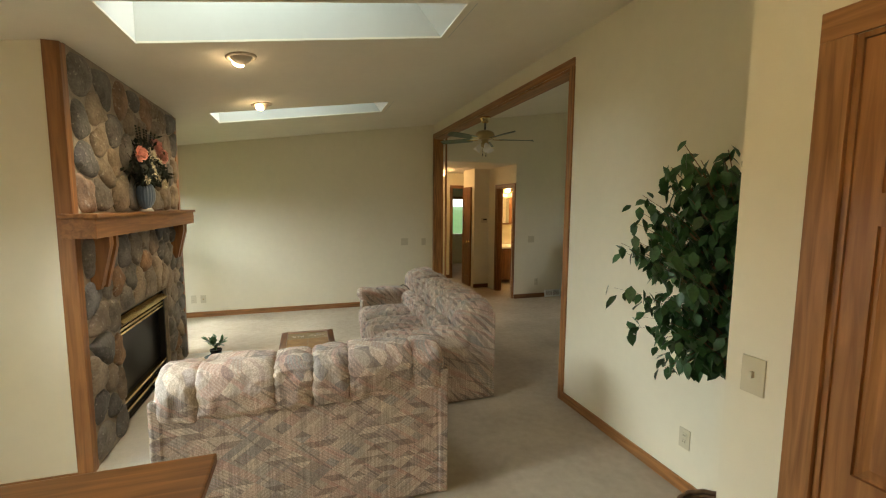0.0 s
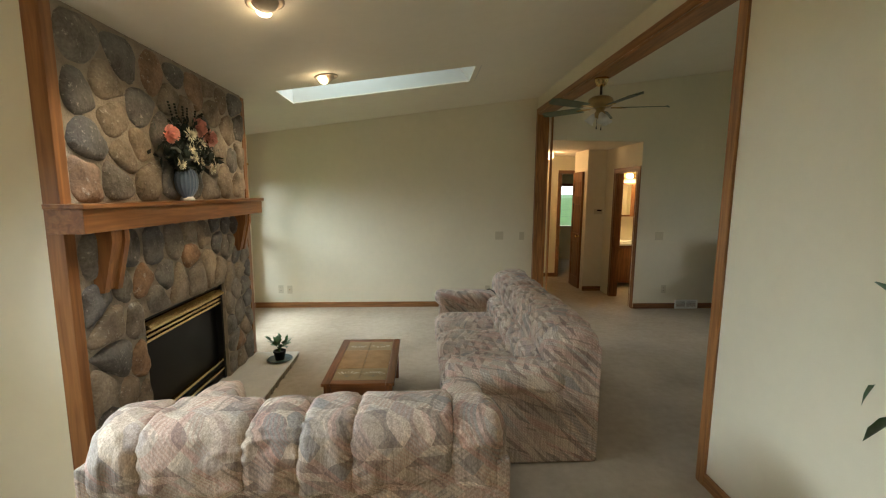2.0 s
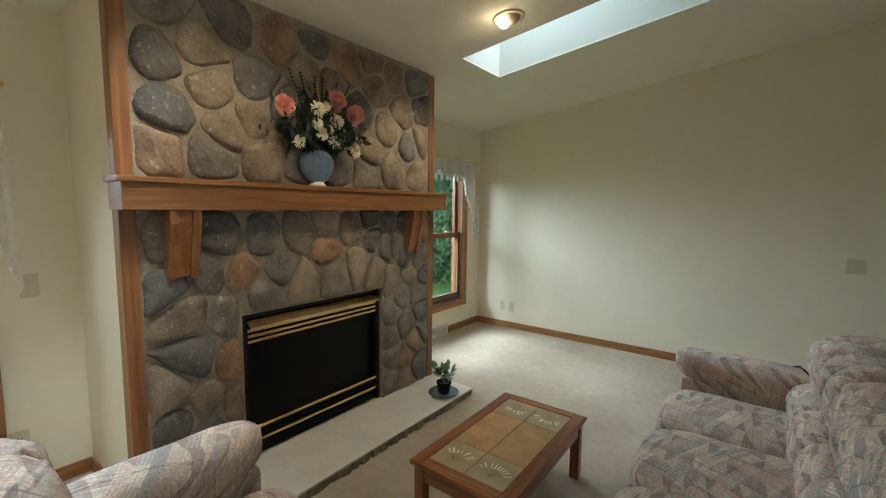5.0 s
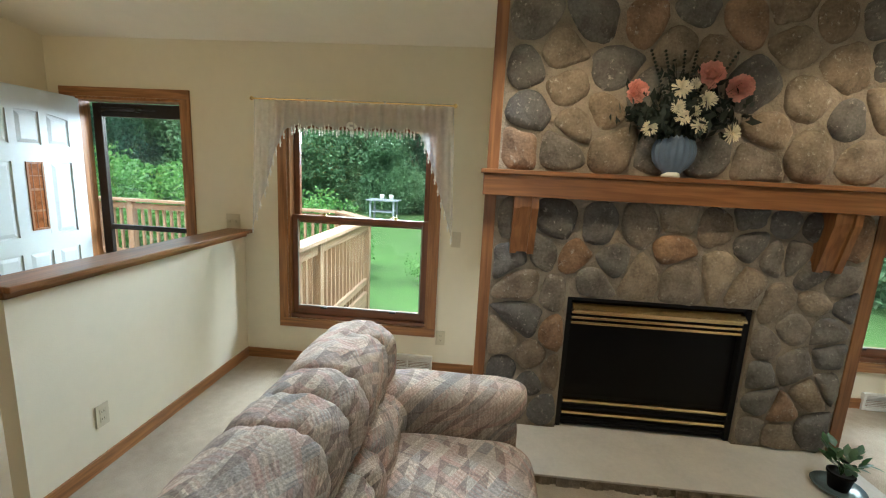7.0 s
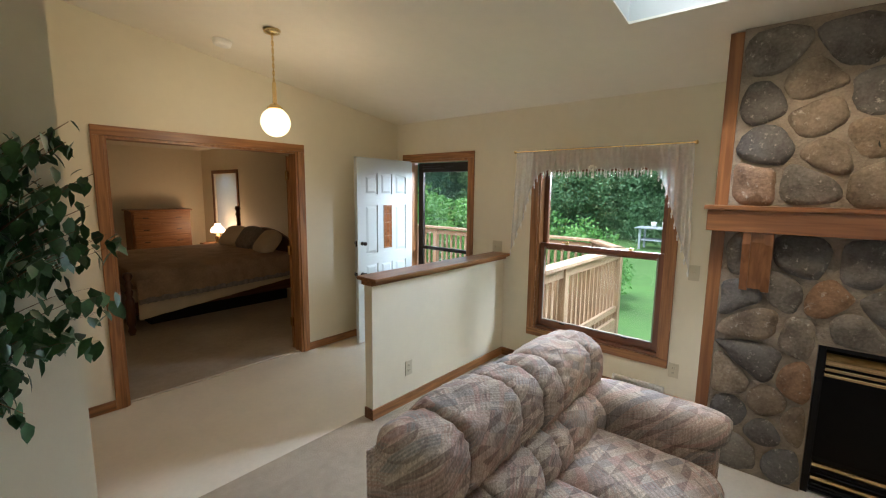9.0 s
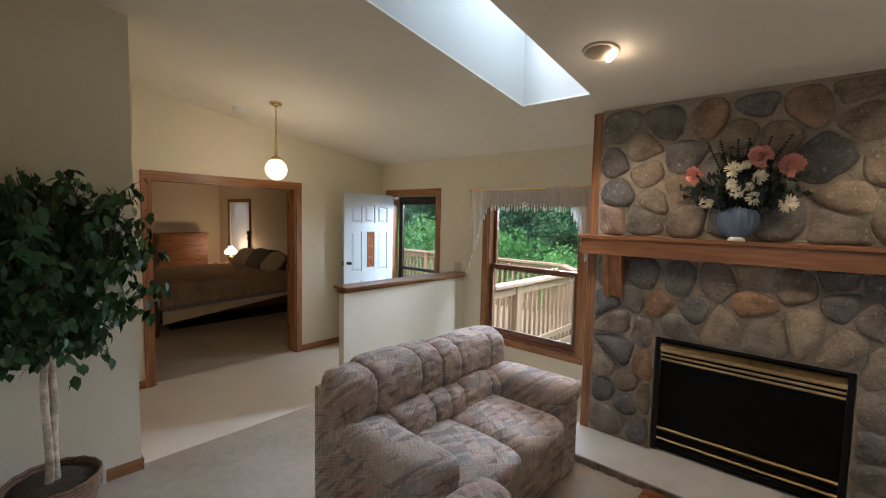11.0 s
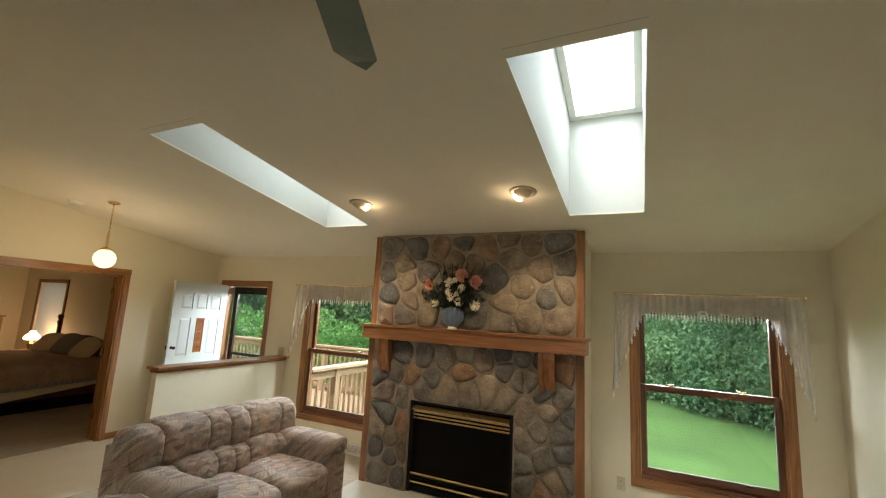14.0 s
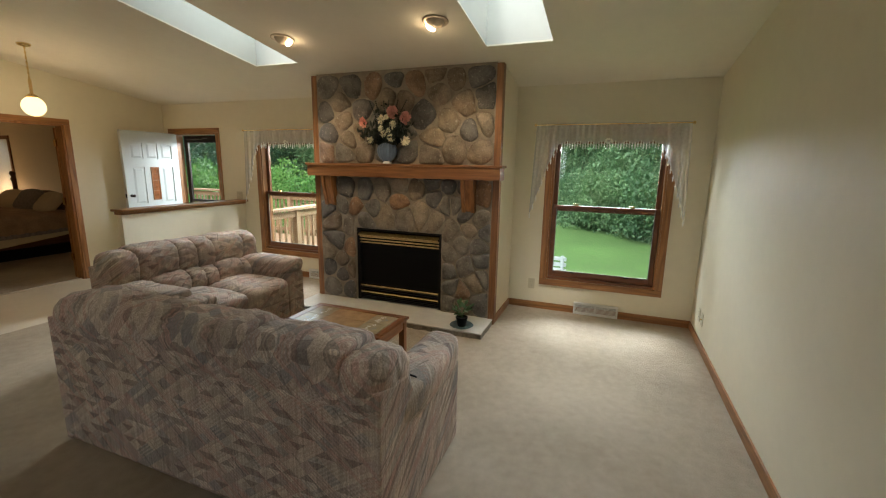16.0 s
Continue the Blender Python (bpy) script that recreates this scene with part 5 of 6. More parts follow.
M_BARK = material("white_birch_bark", (0.58, 0.50, 0.38), 0.8, vary=0.3, scale=14, bump=0.6, bump_scale=50, tint=(0.22, 0.15, 0.09))
M_BASKET = material("brown_wicker", (0.16, 0.09, 0.045), 0.8, vary=0.35, scale=40)
M_MOSS = material("dark_moss", (0.05, 0.035, 0.02), 0.95, vary=0.5, scale=30, bump=1.0, bump_scale=70)
ficus = thing("potted_ficus_tree", (3.27, 3.9, 0), "artificial ficus tree with pale birch trunks in a wicker basket", "plant")
bm = bmesh.new()
for k in range(13):   # woven rings
    z = 0.008 + k * 0.0215
    r = 0.15 + 0.05 * k / 12
    n = 32
    loop = [[bm.verts.new(((r + 0.009 * math.cos(b)) * math.cos(a), (r + 0.009 * math.cos(b)) * math.sin(a), z + 0.011 * math.sin(b) + 0.003 * (-1) ** i)) for b in (math.tau * q / 6 for q in range(6))] for i, a in ((i, math.tau * i / n) for i in range(n))]
    for i in range(n):
        for q in range(6):
            bm.faces.new((loop[i][q], loop[(i + 1) % n][q], loop[(i + 1) % n][(q + 1) % 6], loop[i][(q + 1) % 6]))
part("wicker_basket", bm, M_BASKET, ficus, "brown wicker basket", True)
bm = bmesh.new()
lathe(bm, (0, 0, 0.01), ((0.14, 0), (0.185, 0.23), (0.1, 0.25), (0.02, 0.255)), 24)
part("moss", bm, M_MOSS, ficus, "dark moss", True)


def limb(bm, pts, r0, r1, seg=8):
    rings = []
    for k, p in enumerate(pts):
        r = r0 + (r1 - r0) * k / (len(pts) - 1)
        rings.append([bm.verts.new((p[0] + r * math.cos(math.tau * q / seg), p[1] + r * math.sin(math.tau * q / seg), p[2])) for q in range(seg)])
    for a, b in zip(rings, rings[1:]):
        for q in range(seg):
            bm.faces.new((a[q], a[(q + 1) % seg], b[(q + 1) % seg], b[q]))
    bm.faces.new(rings[0]), bm.faces.new(rings[-1])


for dx, dy, sway in ((-0.014, 0.0, 0.006), (0.02, 0.014, -0.008)):
    bm = bmesh.new()
    limb(bm, [(dx + sway * math.sin(k * 0.9) - dx * 0.4 * k / 8, dy + 0.012 * math.sin(k * 1.7), 0.22 + 0.78 * k / 8) for k in range(9)], 0.021, 0.015)
    part("trunk", bm, M_BARK, ficus, "pale birch trunk", True)
rnd = random.Random(11)
twigs, joined = bmesh.new(), bmesh.new()
LEAF = leaf_mesh(0.078, 0.043, M_LEAF)
singles = 0
for k in range(230):
    a, up = rnd.uniform(0, math.tau), rnd.uniform(-0.25, 1.0) ** 1 if k % 3 else rnd.uniform(0.35, 1.05)
    tip = Vector((0.56 * math.cos(a) * math.sqrt(rnd.random()) * (1.08 - 0.4 * abs(up - 0.4)), 0.5 * math.sin(a) * math.sqrt(rnd.random()) * (1.05 - 0.4 * abs(up - 0.35)), 1.22 + 0.66 * up))
    start = Vector((0.02 * math.cos(a), 0.02 * math.sin(a), 0.95 + 0.4 * max(0, up)))
    tip.x, tip.y = min(tip.x, 0.24), max(tip.y, -0.22)
    if up < 0.25:
        tip.z -= rnd.uniform(0.0, 0.22)
    mid = (start + tip) / 2 + Vector((0, 0, 0.12))
    pts = [start * (1 - t) ** 2 + mid * 2 * t * (1 - t) + tip * t * t for t in (0, 0.25, 0.5, 0.75, 1)]
    limb(twigs, pts, 0.006, 0.002, 4)
    for n in range(19):
        t = 0.25 + 0.75 * n / 18
        p = start * (1 - t) ** 2 + mid * 2 * t * (1 - t) + tip * t * t + Vector([rnd.uniform(-0.035, 0.035) for _ in range(3)])
        m = Matrix.Translation(p) @ Euler((rnd.uniform(-0.7, 0.7), rnd.uniform(0.3, 1.5), rnd.uniform(0, math.tau))).to_matrix().to_4x4() @ Matrix.Scale(rnd.uniform(0.6, 1.05), 4)
        if p.x > 0.27 or p.y < -0.25:
            continue
        if singles < 290 and rnd.random() < 0.12:
            leaf = new("leaf", LEAF)
            leaf.parent, leaf.matrix_basis = ficus, m
            singles += 1
        else:
            vs = [joined.verts.new(m @ v.co) for v in LEAF.vertices]
            for f in LEAF.polygons:
                joined.faces.new([vs[i] for i in f.vertices])
part("branch", twigs, M_BASKET, ficus, "thin brown twigs")
tagged(part("foliage", joined, M_LEAF, ficus, "dark green leaves", True), kind="stuff")

# ---- vase with flowers on the mantel ----
M_VASE = material("slate_blue_ceramic", (0.115, 0.16, 0.235), 0.3, vary=0.12, scale=18)
M_PINK = material("salmon_pink_petal", (0.85, 0.43, 0.35), 0.8, vary=0.12, scale=40)
M_CREAM = material("cream_petal", (0.85, 0.78, 0.58), 0.8, vary=0.15, scale=40)
M_DKLEAF = material("dark_flower_leaf", (0.012, 0.022, 0.014), 0.6, vary=0.4, scale=20)
VX, VY, VZ = 0.335, 6.475, 1.602
vase = thing("shell_vase", (VX, VY, VZ), "slate blue scallop-shell vase on a white foot", "vase")
bm = bmesh.new()
n = 84
prof = ((0.042, 0.016), (0.05, 0.028), (0.078, 0.05), (0.1, 0.085), (0.108, 0.125), (0.105, 0.16), (0.09, 0.192), (0.07, 0.21), (0.056, 0.19))
rings = []
for r, z in prof:
    ring = []
    for k in range(n):
        a = math.tau * k / n
        rib = 1 + 0.06 * math.cos(18 * a) * min(1, z / 0.1)
        top = 0.028 * math.cos(a) ** 2 - 0.006 * math.cos(18 * a) if z > 0.2 else 0
        ring.append(bm.verts.new((0.52 * r * rib * math.sin(a), r * rib * math.cos(a), z - top)))
    rings.append(ring)
for a, b in zip(rings, rings[1:]):
    for k in range(n):
        bm.faces.new((a[k], a[(k + 1) % n], b[(k + 1) % n], b[k]))
bm.faces.new(rings[0])
bm.faces.new(rings[-1])
part("shell_body", bm, M_VASE, vase, "ribbed slate blue shell", True)
bm = bmesh.new()
lathe(bm, (0, 0, 0), ((0.045, 0), (0.047, 0.008), (0.038, 0.022), (0.034, 0.026)), 24)
part("foot", bm, M_WHITE, vase, "white foot", True)
bouquet = thing("flower_bouquet", (VX, VY, VZ + 0.2), "silk bouquet of salmon and cream flowers with dark foliage", "flowers")


def bloom(y, z, r, mat, x=0.05):
    """A carnation of crumpled petals, or a chrysanthemum of many thin ones, facing the room."""
    bm = bmesh.new()
    rr = random.Random(int(1000 * (y + 2) + 100 * z))
    full = mat is M_PINK
    rows = ((14, 1.0, 82), (13, 0.95, 62), (11, 0.85, 44), (9, 0.7, 27), (6, 0.55, 12)) if full else ((20, 1.0, 84), (18, 0.9, 62), (13, 0.72, 40), (8, 0.5, 18))
    for petals, reach, open_by in rows:
        for k in range(petals):
            a = math.tau * (k + rr.random() * 0.8) / petals
            m = Matrix.Rotation(a, 4, "X") @ Matrix.Rotation(radians(open_by + rr.uniform(-10, 10)), 4, "Z") @ Matrix.Rotation(rr.uniform(-0.5, 0.5) * full, 4, "X")
            ln = r * reach * rr.uniform(0.88, 1.1)
            w = r * (0.3 if full else 0.1)
            curl = -0.22 * r if full else 0.06 * r
            side = [(0.5, 0.6, 0.0), (0.85, 1.0, 0.5), (1.0, 0.55, 1.0)]
            pts = [(0, 0, 0)] + [(ln * f, curl * c + rr.uniform(-0.07, 0.07) * r * full, w * g) for f, g, c in side] + [(ln * (0.93 if full else 1.06), curl, 0)] + [(ln * f, curl * c + rr.uniform(-0.07, 0.07) * r * full, -w * g) for f, g, c in side[::-1]]
            bm.faces.new([bm.verts.new(m @ Vector(p)) for p in pts])
    bmesh.ops.transform(bm, matrix=Matrix.Translation((x, y, z)) @ Euler((0, rr.uniform(-0.35, 0.1), rr.uniform(-0.4, 0.4))).to_matrix().to_4x4(), verts=bm.verts)
    part("bloom", bm, mat, bouquet, "salmon pink carnation" if full else "cream chrysanthemum", False)


for y, z, r, in ((-0.235, 0.215, 0.058), (0.1, 0.305, 0.07), (0.245, 0.245, 0.066)):
    bloom(y, z, r, M_PINK, 0.045)
for y, z, r in ((-0.03, 0.235, 0.05), (0.1, 0.185, 0.046), (-0.035, 0.15, 0.036), (-0.005, 0.10, 0.042), (0.08, 0.06, 0.045), (-0.16, 0.04, 0.042), (0.24, 0.03, 0.05), (0.05, 0.13, 0.03), (0.03, 0.26, 0.03)):
    bloom(y, z, r, M_CREAM, 0.06)
rr = random.Random(4)
stems, leaves = bmesh.new(), bmesh.new()
for k in range(95):
    a = rr.uniform(-1.3, 1.3)
    ln = rr.uniform(0.12, 0.37)
    tip = Vector((rr.uniform(-0.03, 0.09), math.sin(a) * ln * 0.95, math.cos(a) * ln))
    limb(stems, [(0, 0, -0.05), tuple(tip * 0.5 + Vector((0, 0, 0.03))), tuple(tip)], 0.002, 0.001, 4)
    for q in range(8):
        t = 0.3 + 0.7 * q / 7
        p = tip * t + Vector([rr.uniform(-0.025, 0.025) for _ in range(3)])
        m = Matrix.Translation(p) @ Euler((rr.uniform(0, 6), rr.uniform(0, 6), rr.uniform(0, 6))).to_matrix().to_4x4()
        s = 0.018 + 0.02 * rr.random()
        leaves.faces.new([leaves.verts.new(m @ Vector(c)) for c in ((0, 0, 0), (s, s * 0.45, 0), (2 * s, 0, 0.004), (s, -s * 0.45, 0))])
for k in range(6):   # dark berry spikes
    y0 = (-0.16, -0.1, -0.02, 0.03, 0.12, 0.2)[k]
    for q in range(12):
        bmesh.ops.create_icosphere(leaves, subdivisions=1, radius=0.008, matrix=Matrix.Translation((0.02, y0 * (0.6 + 0.05 * q), 0.22 + 0.018 * q)))
part("stem", stems, M_DKLEAF, bouquet)
tagged(part("dark_foliage", leaves, M_DKLEAF, bouquet, "dark leaves and berry spikes"), kind="stuff")

# ---- cord on the sofa's arm ----
bm = bmesh.new()
cord = [Vector(p) for p in ((2.74, 7.70, 0.60), (2.70, 7.76, 0.645), (2.67, 7.83, 0.655), (2.65, 7.89, 0.632), (2.64, 7.935, 0.56), (2.645, 7.94, 0.5))]
for a, b in zip(cord, cord[1:]):
    bmesh.ops.create_cone(bm, cap_ends=True, segments=8, radius1=0.005, radius2=0.005, depth=(b - a).length + 0.004, matrix=Matrix.Translation((a + b) / 2) @ (b - a).to_track_quat("Z", "Y").to_matrix().to_4x4())
tagged(new("black_cord", mesh_of("black_cord", bm, M_BLACK, True)), "thin black cord draped over the sofa's arm", "cord")

# ---- small plant on the hearth ----
M_DISH = material("blue_grey_glazed_dish", (0.14, 0.19, 0.21), 0.25, vary=0.15, scale=14)
dish = thing("plant_saucer", (0.585, 7.42, 0.058), "blue-grey glazed saucer on the hearth", "saucer")
bm = bmesh.new()
lathe(bm, (0, 0, 0), ((0.07, 0), (0.085, 0.004), (0.115, 0.018), (0.112, 0.022), (0.08, 0.01), (0.01, 0.008)), 32)
part("bowl", bm, M_DISH, dish, smooth=True)
pp = thing("small_potted_plant", (0.585, 7.42, 0.068), "small broad-leaved plant in a black plastic pot", "plant")
bm = bmesh.new()
lathe(bm, (0, 0, 0), ((0.042, 0), (0.055, 0.075), (0.059, 0.077), (0.059, 0.088), (0.052, 0.088), (0.05, 0.078), (0.01, 0.076)), 24)
part("pot", bm, M_BLACK, pp, "black plastic pot", True)
M_PLANT = material("mid_green_leaf", (0.04, 0.1, 0.03), 0.4, vary=0.35, scale=20)
PL = leaf_mesh(0.085, 0.042, M_PLANT)
rr = random.Random(8)
bm = bmesh.new()
for k in range(8):
    a = math.tau * k / 8 + rr.uniform(-0.25, 0.25)
    limb(bm, [(0, 0, 0.07), (0.015 * math.cos(a), 0.015 * math.sin(a), 0.12), (0.075 * math.cos(a), 0.075 * math.sin(a), 0.15 + 0.012 * (k % 3))], 0.004, 0.002, 5)
    for q in range(5):
        t = 0.4 + 0.15 * q
        lf = new("leaf", PL)
        lf.parent = pp
        lf.matrix_basis = Matrix.Translation((0.075 * t * math.cos(a), 0.075 * t * math.sin(a), 0.09 + t * (0.075 + 0.016 * (k % 3)))) @ Euler((rr.uniform(-0.4, 0.4), rr.uniform(-1.1, -0.1), a + rr.uniform(-1.1, 1.1))).to_matrix().to_4x4() @ Matrix.Scale(rr.uniform(0.6, 1.0), 4)
part("stalk", bm, M_PLANT, pp)


# ---- bedroom ----
M_BEDWOOD = {k: wood("dark_pine_bed_" + "xyz"[k], (0.06, 0.022, 0.01), (0.12, 0.048, 0.02), 0.35, k) for k in range(3)}
M_CHEST = {k: wood("honey_pine_chest_" + "xyz"[k], (0.2, 0.085, 0.03), (0.36, 0.17, 0.065), 0.38, k) for k in range(3)}
M_QUILT = material("tan_brown_comforter", (0.35, 0.245, 0.155), 0.95, vary=0.25, scale=5, bump=0.5, bump_scale=30)
M_RUFFLE = material("grey_blue_ruffle", (0.24, 0.22, 0.2), 0.95, vary=0.25, scale=25)
M_SHEET = material("cream_sheet", (0.6, 0.5, 0.34), 0.95, vary=0.06, scale=8)
BX0, BX1, BY0, BY1 = -0.25, 1.93, -1.75, 0.26
bed = thing("king_bed", ((BX0 + BX1) / 2, (BY0 + BY1) / 2, 0), "dark pine four-post king bed with a tan comforter", "bed")
ox, oy = (BX0 + BX1) / 2, (BY0 + BY1) / 2


def bpart(name, bm, mat, label="", smooth=False):
    return part(name, at_base(bm, ox, oy, 0), mat, bed, label, smooth)


for x, y, h in ((BX1 - 0.03, BY1 - 0.02, 0.72), (BX1 - 0.03, BY0 + 0.02, 0.72), (BX0 + 0.04, BY1 - 0.02, 1.36), (BX0 + 0.04, BY0 + 0.02, 1.36)):
    bm = bmesh.new()
    lathe(bm, (x, y, 0), ((0.03, 0), (0.042, 0.05), (0.03, 0.09), (0.045, 0.13), (0.045, 0.4), (0.028, 0.44), (0.042, 0.5), (0.026, h - 0.2), (0.045, h - 0.15), (0.024, h - 0.1), (0.05, h - 0.05), (0.035, h - 0.008), (0.008, h)), 16)
    bpart("bed_post", bm, M_BEDWOOD[2], "turned bed post", True)
bm = bmesh.new()
n = 20
front, back = [], []
for k in range(n + 1):
    y = BY0 + 0.06 + (BY1 - BY0 - 0.12) * k / n
    z = 0.8 + 0.24 * math.sin(math.pi * k / n) ** 0.8
    front.append((bm.verts.new((BX0 + 0.06, y, 0.35)), bm.verts.new((BX0 + 0.06, y, z))))
    back.append((bm.verts.new((BX0 + 0.02, y, 0.35)), bm.verts.new((BX0 + 0.02, y, z))))
for k in range(n):
    for lst in (front, back):
        bm.faces.new((lst[k][0], lst[k + 1][0], lst[k + 1][1], lst[k][1]))
    bm.faces.new((front[k][1], front[k + 1][1], back[k + 1][1], back[k][1]))
bpart("headboard", bm, M_BEDWOOD[1], "arched headboard")
bpart("footboard", boxes((BX1 - 0.05, BX1 - 0.015, BY0 + 0.05, BY1 - 0.05, 0.2, 0.45), bevel=0.006), M_BEDWOOD[1])
bpart("side_rail", boxes((BX0 + 0.06, BX1 - 0.05, BY1 - 0.05, BY1 - 0.025, 0.22, 0.36), bevel=0.004), M_BEDWOOD[0])
bpart("box_spring", boxes((BX0 + 0.08, BX1 - 0.07, BY0 + 0.04, BY1 - 0.05, 0.28, 0.5), bevel=0.02), M_SHEET)
# black block added to give the dark shade under the bed
bpart("underbed_shade", boxes((BX0 + 0.1, BX1 - 0.28, BY0 + 0.1, BY1 - 0.3, 0, 0.279), bevel=0.004), M_BLACK, "black block standing in for the shade under the bed")
bm = bmesh.new()
pillow(bm, (ox + 0.0, oy, 0.6), (BX1 - BX0 - 0.13, BY1 - BY0 + 0.02, 0.28), 0.22, 40, 14, 0.1, 0.02)
bpart("comforter", bm, M_QUILT, "tan comforter", True)
bm = bmesh.new()   # comforter's hanging side, slanting up towards the head
cols = 60
up = [(bm.verts.new((BX1 - 0.1 - (BX1 - BX0 - 0.25) * k / cols, BY1 + 0.01 + 0.012 * math.sin(k * 1.1), 0.62)), bm.verts.new((BX1 - 0.1 - (BX1 - BX0 - 0.25) * k / cols, BY1 + 0.035 + 0.014 * math.sin(k * 1.3), 0.40 + 0.08 * k / cols))) for k in range(cols + 1)]
for a, b in zip(up, up[1:]):
    bm.faces.new((a[0], b[0], b[1], a[1]))
bpart("comforter_drop", bm, M_QUILT, "hanging comforter edge", True)
bm = bmesh.new()
up = [(bm.verts.new((BX1 - 0.1 - (BX1 - BX0 - 0.25) * k / 90, BY1 + 0.03 + 0.01 * math.sin(k * 1.9), 0.41 + 0.08 * k / 90)), bm.verts.new((BX1 - 0.1 - (BX1 - BX0 - 0.25) * k / 90, BY1 + 0.045 + 0.018 * math.sin(k * 1.9), 0.345 + 0.085 * k / 90))) for k in range(91)]
for a, b in zip(up, up[1:]):
    bm.faces.new((a[0], b[0], b[1], a[1]))
bpart("ruffle", bm, M_RUFFLE, "grey-blue ruffle", True)
bm = bmesh.new()
up = [(bm.verts.new((BX1 - 0.1 - (BX1 - BX0 - 0.25) * k / 40, BY1 + 0.012 + 0.006 * math.sin(k), 0.45)), bm.verts.new((BX1 - 0.1 - (BX1 - BX0 - 0.25) * k / 40, BY1 + 0.016 + 0.008 * math.sin(k), 0.16 + 0.22 * k / 40))) for k in range(41)]
for a, b in zip(up, up[1:]):
    bm.faces.new((a[0], b[0], b[1], a[1]))
bpart("hanging_sheet", bm, M_SHEET, "cream hanging sheet", True)
for k, (y, z, tilt, mat) in enumerate(((-0.2, 0.86, 20, M_SHEET), (-0.75, 0.88, 25, M_RUFFLE), (-1.3, 0.86, 18, M_SHEET))):
    bm = bmesh.new()
    pillow(bm, (0, 0, 0), (0.42, 0.62, 0.17), 0.6, 20, 12, 0.1, 0.01)
    ob = tagged(new("bed_pillow", mesh_of("bed_pillow", bm, mat, True)), "soft bed pillow leaning on the headboard", "pillow", "bed pillows")
    ob.matrix_world = pose(BX0 + 0.3, y, z, 0, tilt + 30, 8 * k - 8)

ch = thing("chest_of_drawers", (0.48, -3.62, 0), "honey pine chest of drawers with brass pulls", "chest of drawers")
part("carcass", boxes((-0.49, 0.49, -0.25, 0.22, 0.06, 1.22), bevel=0.006), M_CHEST[2], ch)
part("top", boxes((-0.52, 0.52, -0.26, 0.25, 1.22, 1.25), bevel=0.006), M_CHEST[0], ch)
part("plinth", boxes((-0.5, 0.5, -0.25, 0.23, 0, 0.06), bevel=0.004), M_CHEST[0], ch)
for k in range(5):
    z = 0.09 + k * 0.225
    dr = part("drawer", boxes((-0.46, 0.46, 0.221, 0.24, z, z + 0.21), bevel=0.006), M_CHEST[0], ch)
    for x in (-0.27, 0.27):
        part("pull", boxes((x - 0.05, x + 0.05, 0.24, 0.262, z + 0.1, z + 0.115), bevel=0.004), M_DARK, dr, "dark metal pull")

ns = thing("nightstand", (-0.2, -2.6, 0), "small wooden nightstand beside the bed", "nightstand")
part("body", boxes((-0.22, 0.22, -0.25, 0.25, 0.05, 0.6), bevel=0.006), M_CHEST[2], ns)
part("top", boxes((-0.24, 0.24, -0.27, 0.27, 0.6, 0.625), bevel=0.005), M_CHEST[0], ns)
tl = thing("table_lamp", (-0.2, -2.6, 0.625), "small lit table lamp with a milk glass shade", "lamp")
bm = bmesh.new()
lathe(bm, (0, 0, 0), ((0.06, 0), (0.06, 0.012), (0.03, 0.03), (0.06, 0.09), (0.045, 0.14), (0.015, 0.18), (0.015, 0.22)), 20)
part("base", bm, M_BRASS, tl, "brass base", True)
bm = bmesh.new()
lathe(bm, (0, 0, 0.2), ((0.12, 0), (0.135, 0.04), (0.1, 0.1), (0.06, 0.125), (0.05, 0.17)), 24)
sh = part("shade", bm, glow("lit_milk_glass", (1.0, 0.66, 0.34), 2.2), tl, "lit milk glass shade", True)
sh.visible_shadow = False
lamp("bedside_light", "POINT", Matrix.Translation((-0.2, -2.6, 0.9)), 5, (1.0, 0.58, 0.26), radius=0.06)
casing_x("window_3", W, BW[0], BW[1], BW[3], 0.07, 0.016, BW[2], True, M_DARKTRIM)
sc = thing("sheer_shade", (W - 0.04, (BW[0] + BW[1]) / 2, BW[3]), "white drawn sheer shade over the bedroom window", "window shade")
part("cloth", boxes((0, 0.006, -(BW[1] - BW[0]) / 2, (BW[1] - BW[0]) / 2, -(BW[3] - BW[2]), 0)), sheer("shade_cloth", (0.8, 0.78, 0.74), 0.8), sc)
bl = thing("bedroom_ceiling_light", (1.39, -1.74, 2.44), "lit frosted glass ceiling light", "ceiling light")
bm = bmesh.new()
lathe(bm, (0, 0, -0.09), ((0.02, 0), (0.09, 0.02), (0.14, 0.06), (0.15, 0.09)), 28)
part("bowl", bm, glow("lit_frosted_glass", (1.0, 0.75, 0.45), 1.3), bl, smooth=True)

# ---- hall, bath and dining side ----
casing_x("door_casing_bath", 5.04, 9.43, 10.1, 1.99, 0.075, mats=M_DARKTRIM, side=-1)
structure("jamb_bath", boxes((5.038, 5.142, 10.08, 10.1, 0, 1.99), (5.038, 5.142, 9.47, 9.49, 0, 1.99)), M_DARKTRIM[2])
bd = thing("bath_door", (5.15, 9.5, 0), "dark stained panel door standing open to the bath", "door", "", -2)
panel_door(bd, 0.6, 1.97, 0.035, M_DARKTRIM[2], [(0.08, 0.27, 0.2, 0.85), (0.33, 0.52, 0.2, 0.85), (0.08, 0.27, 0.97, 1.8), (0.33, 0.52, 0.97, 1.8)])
hd = thing("hall_door", (4.7, 10.62, 0), "dark stained panel door in the hall", "door", "", 90)
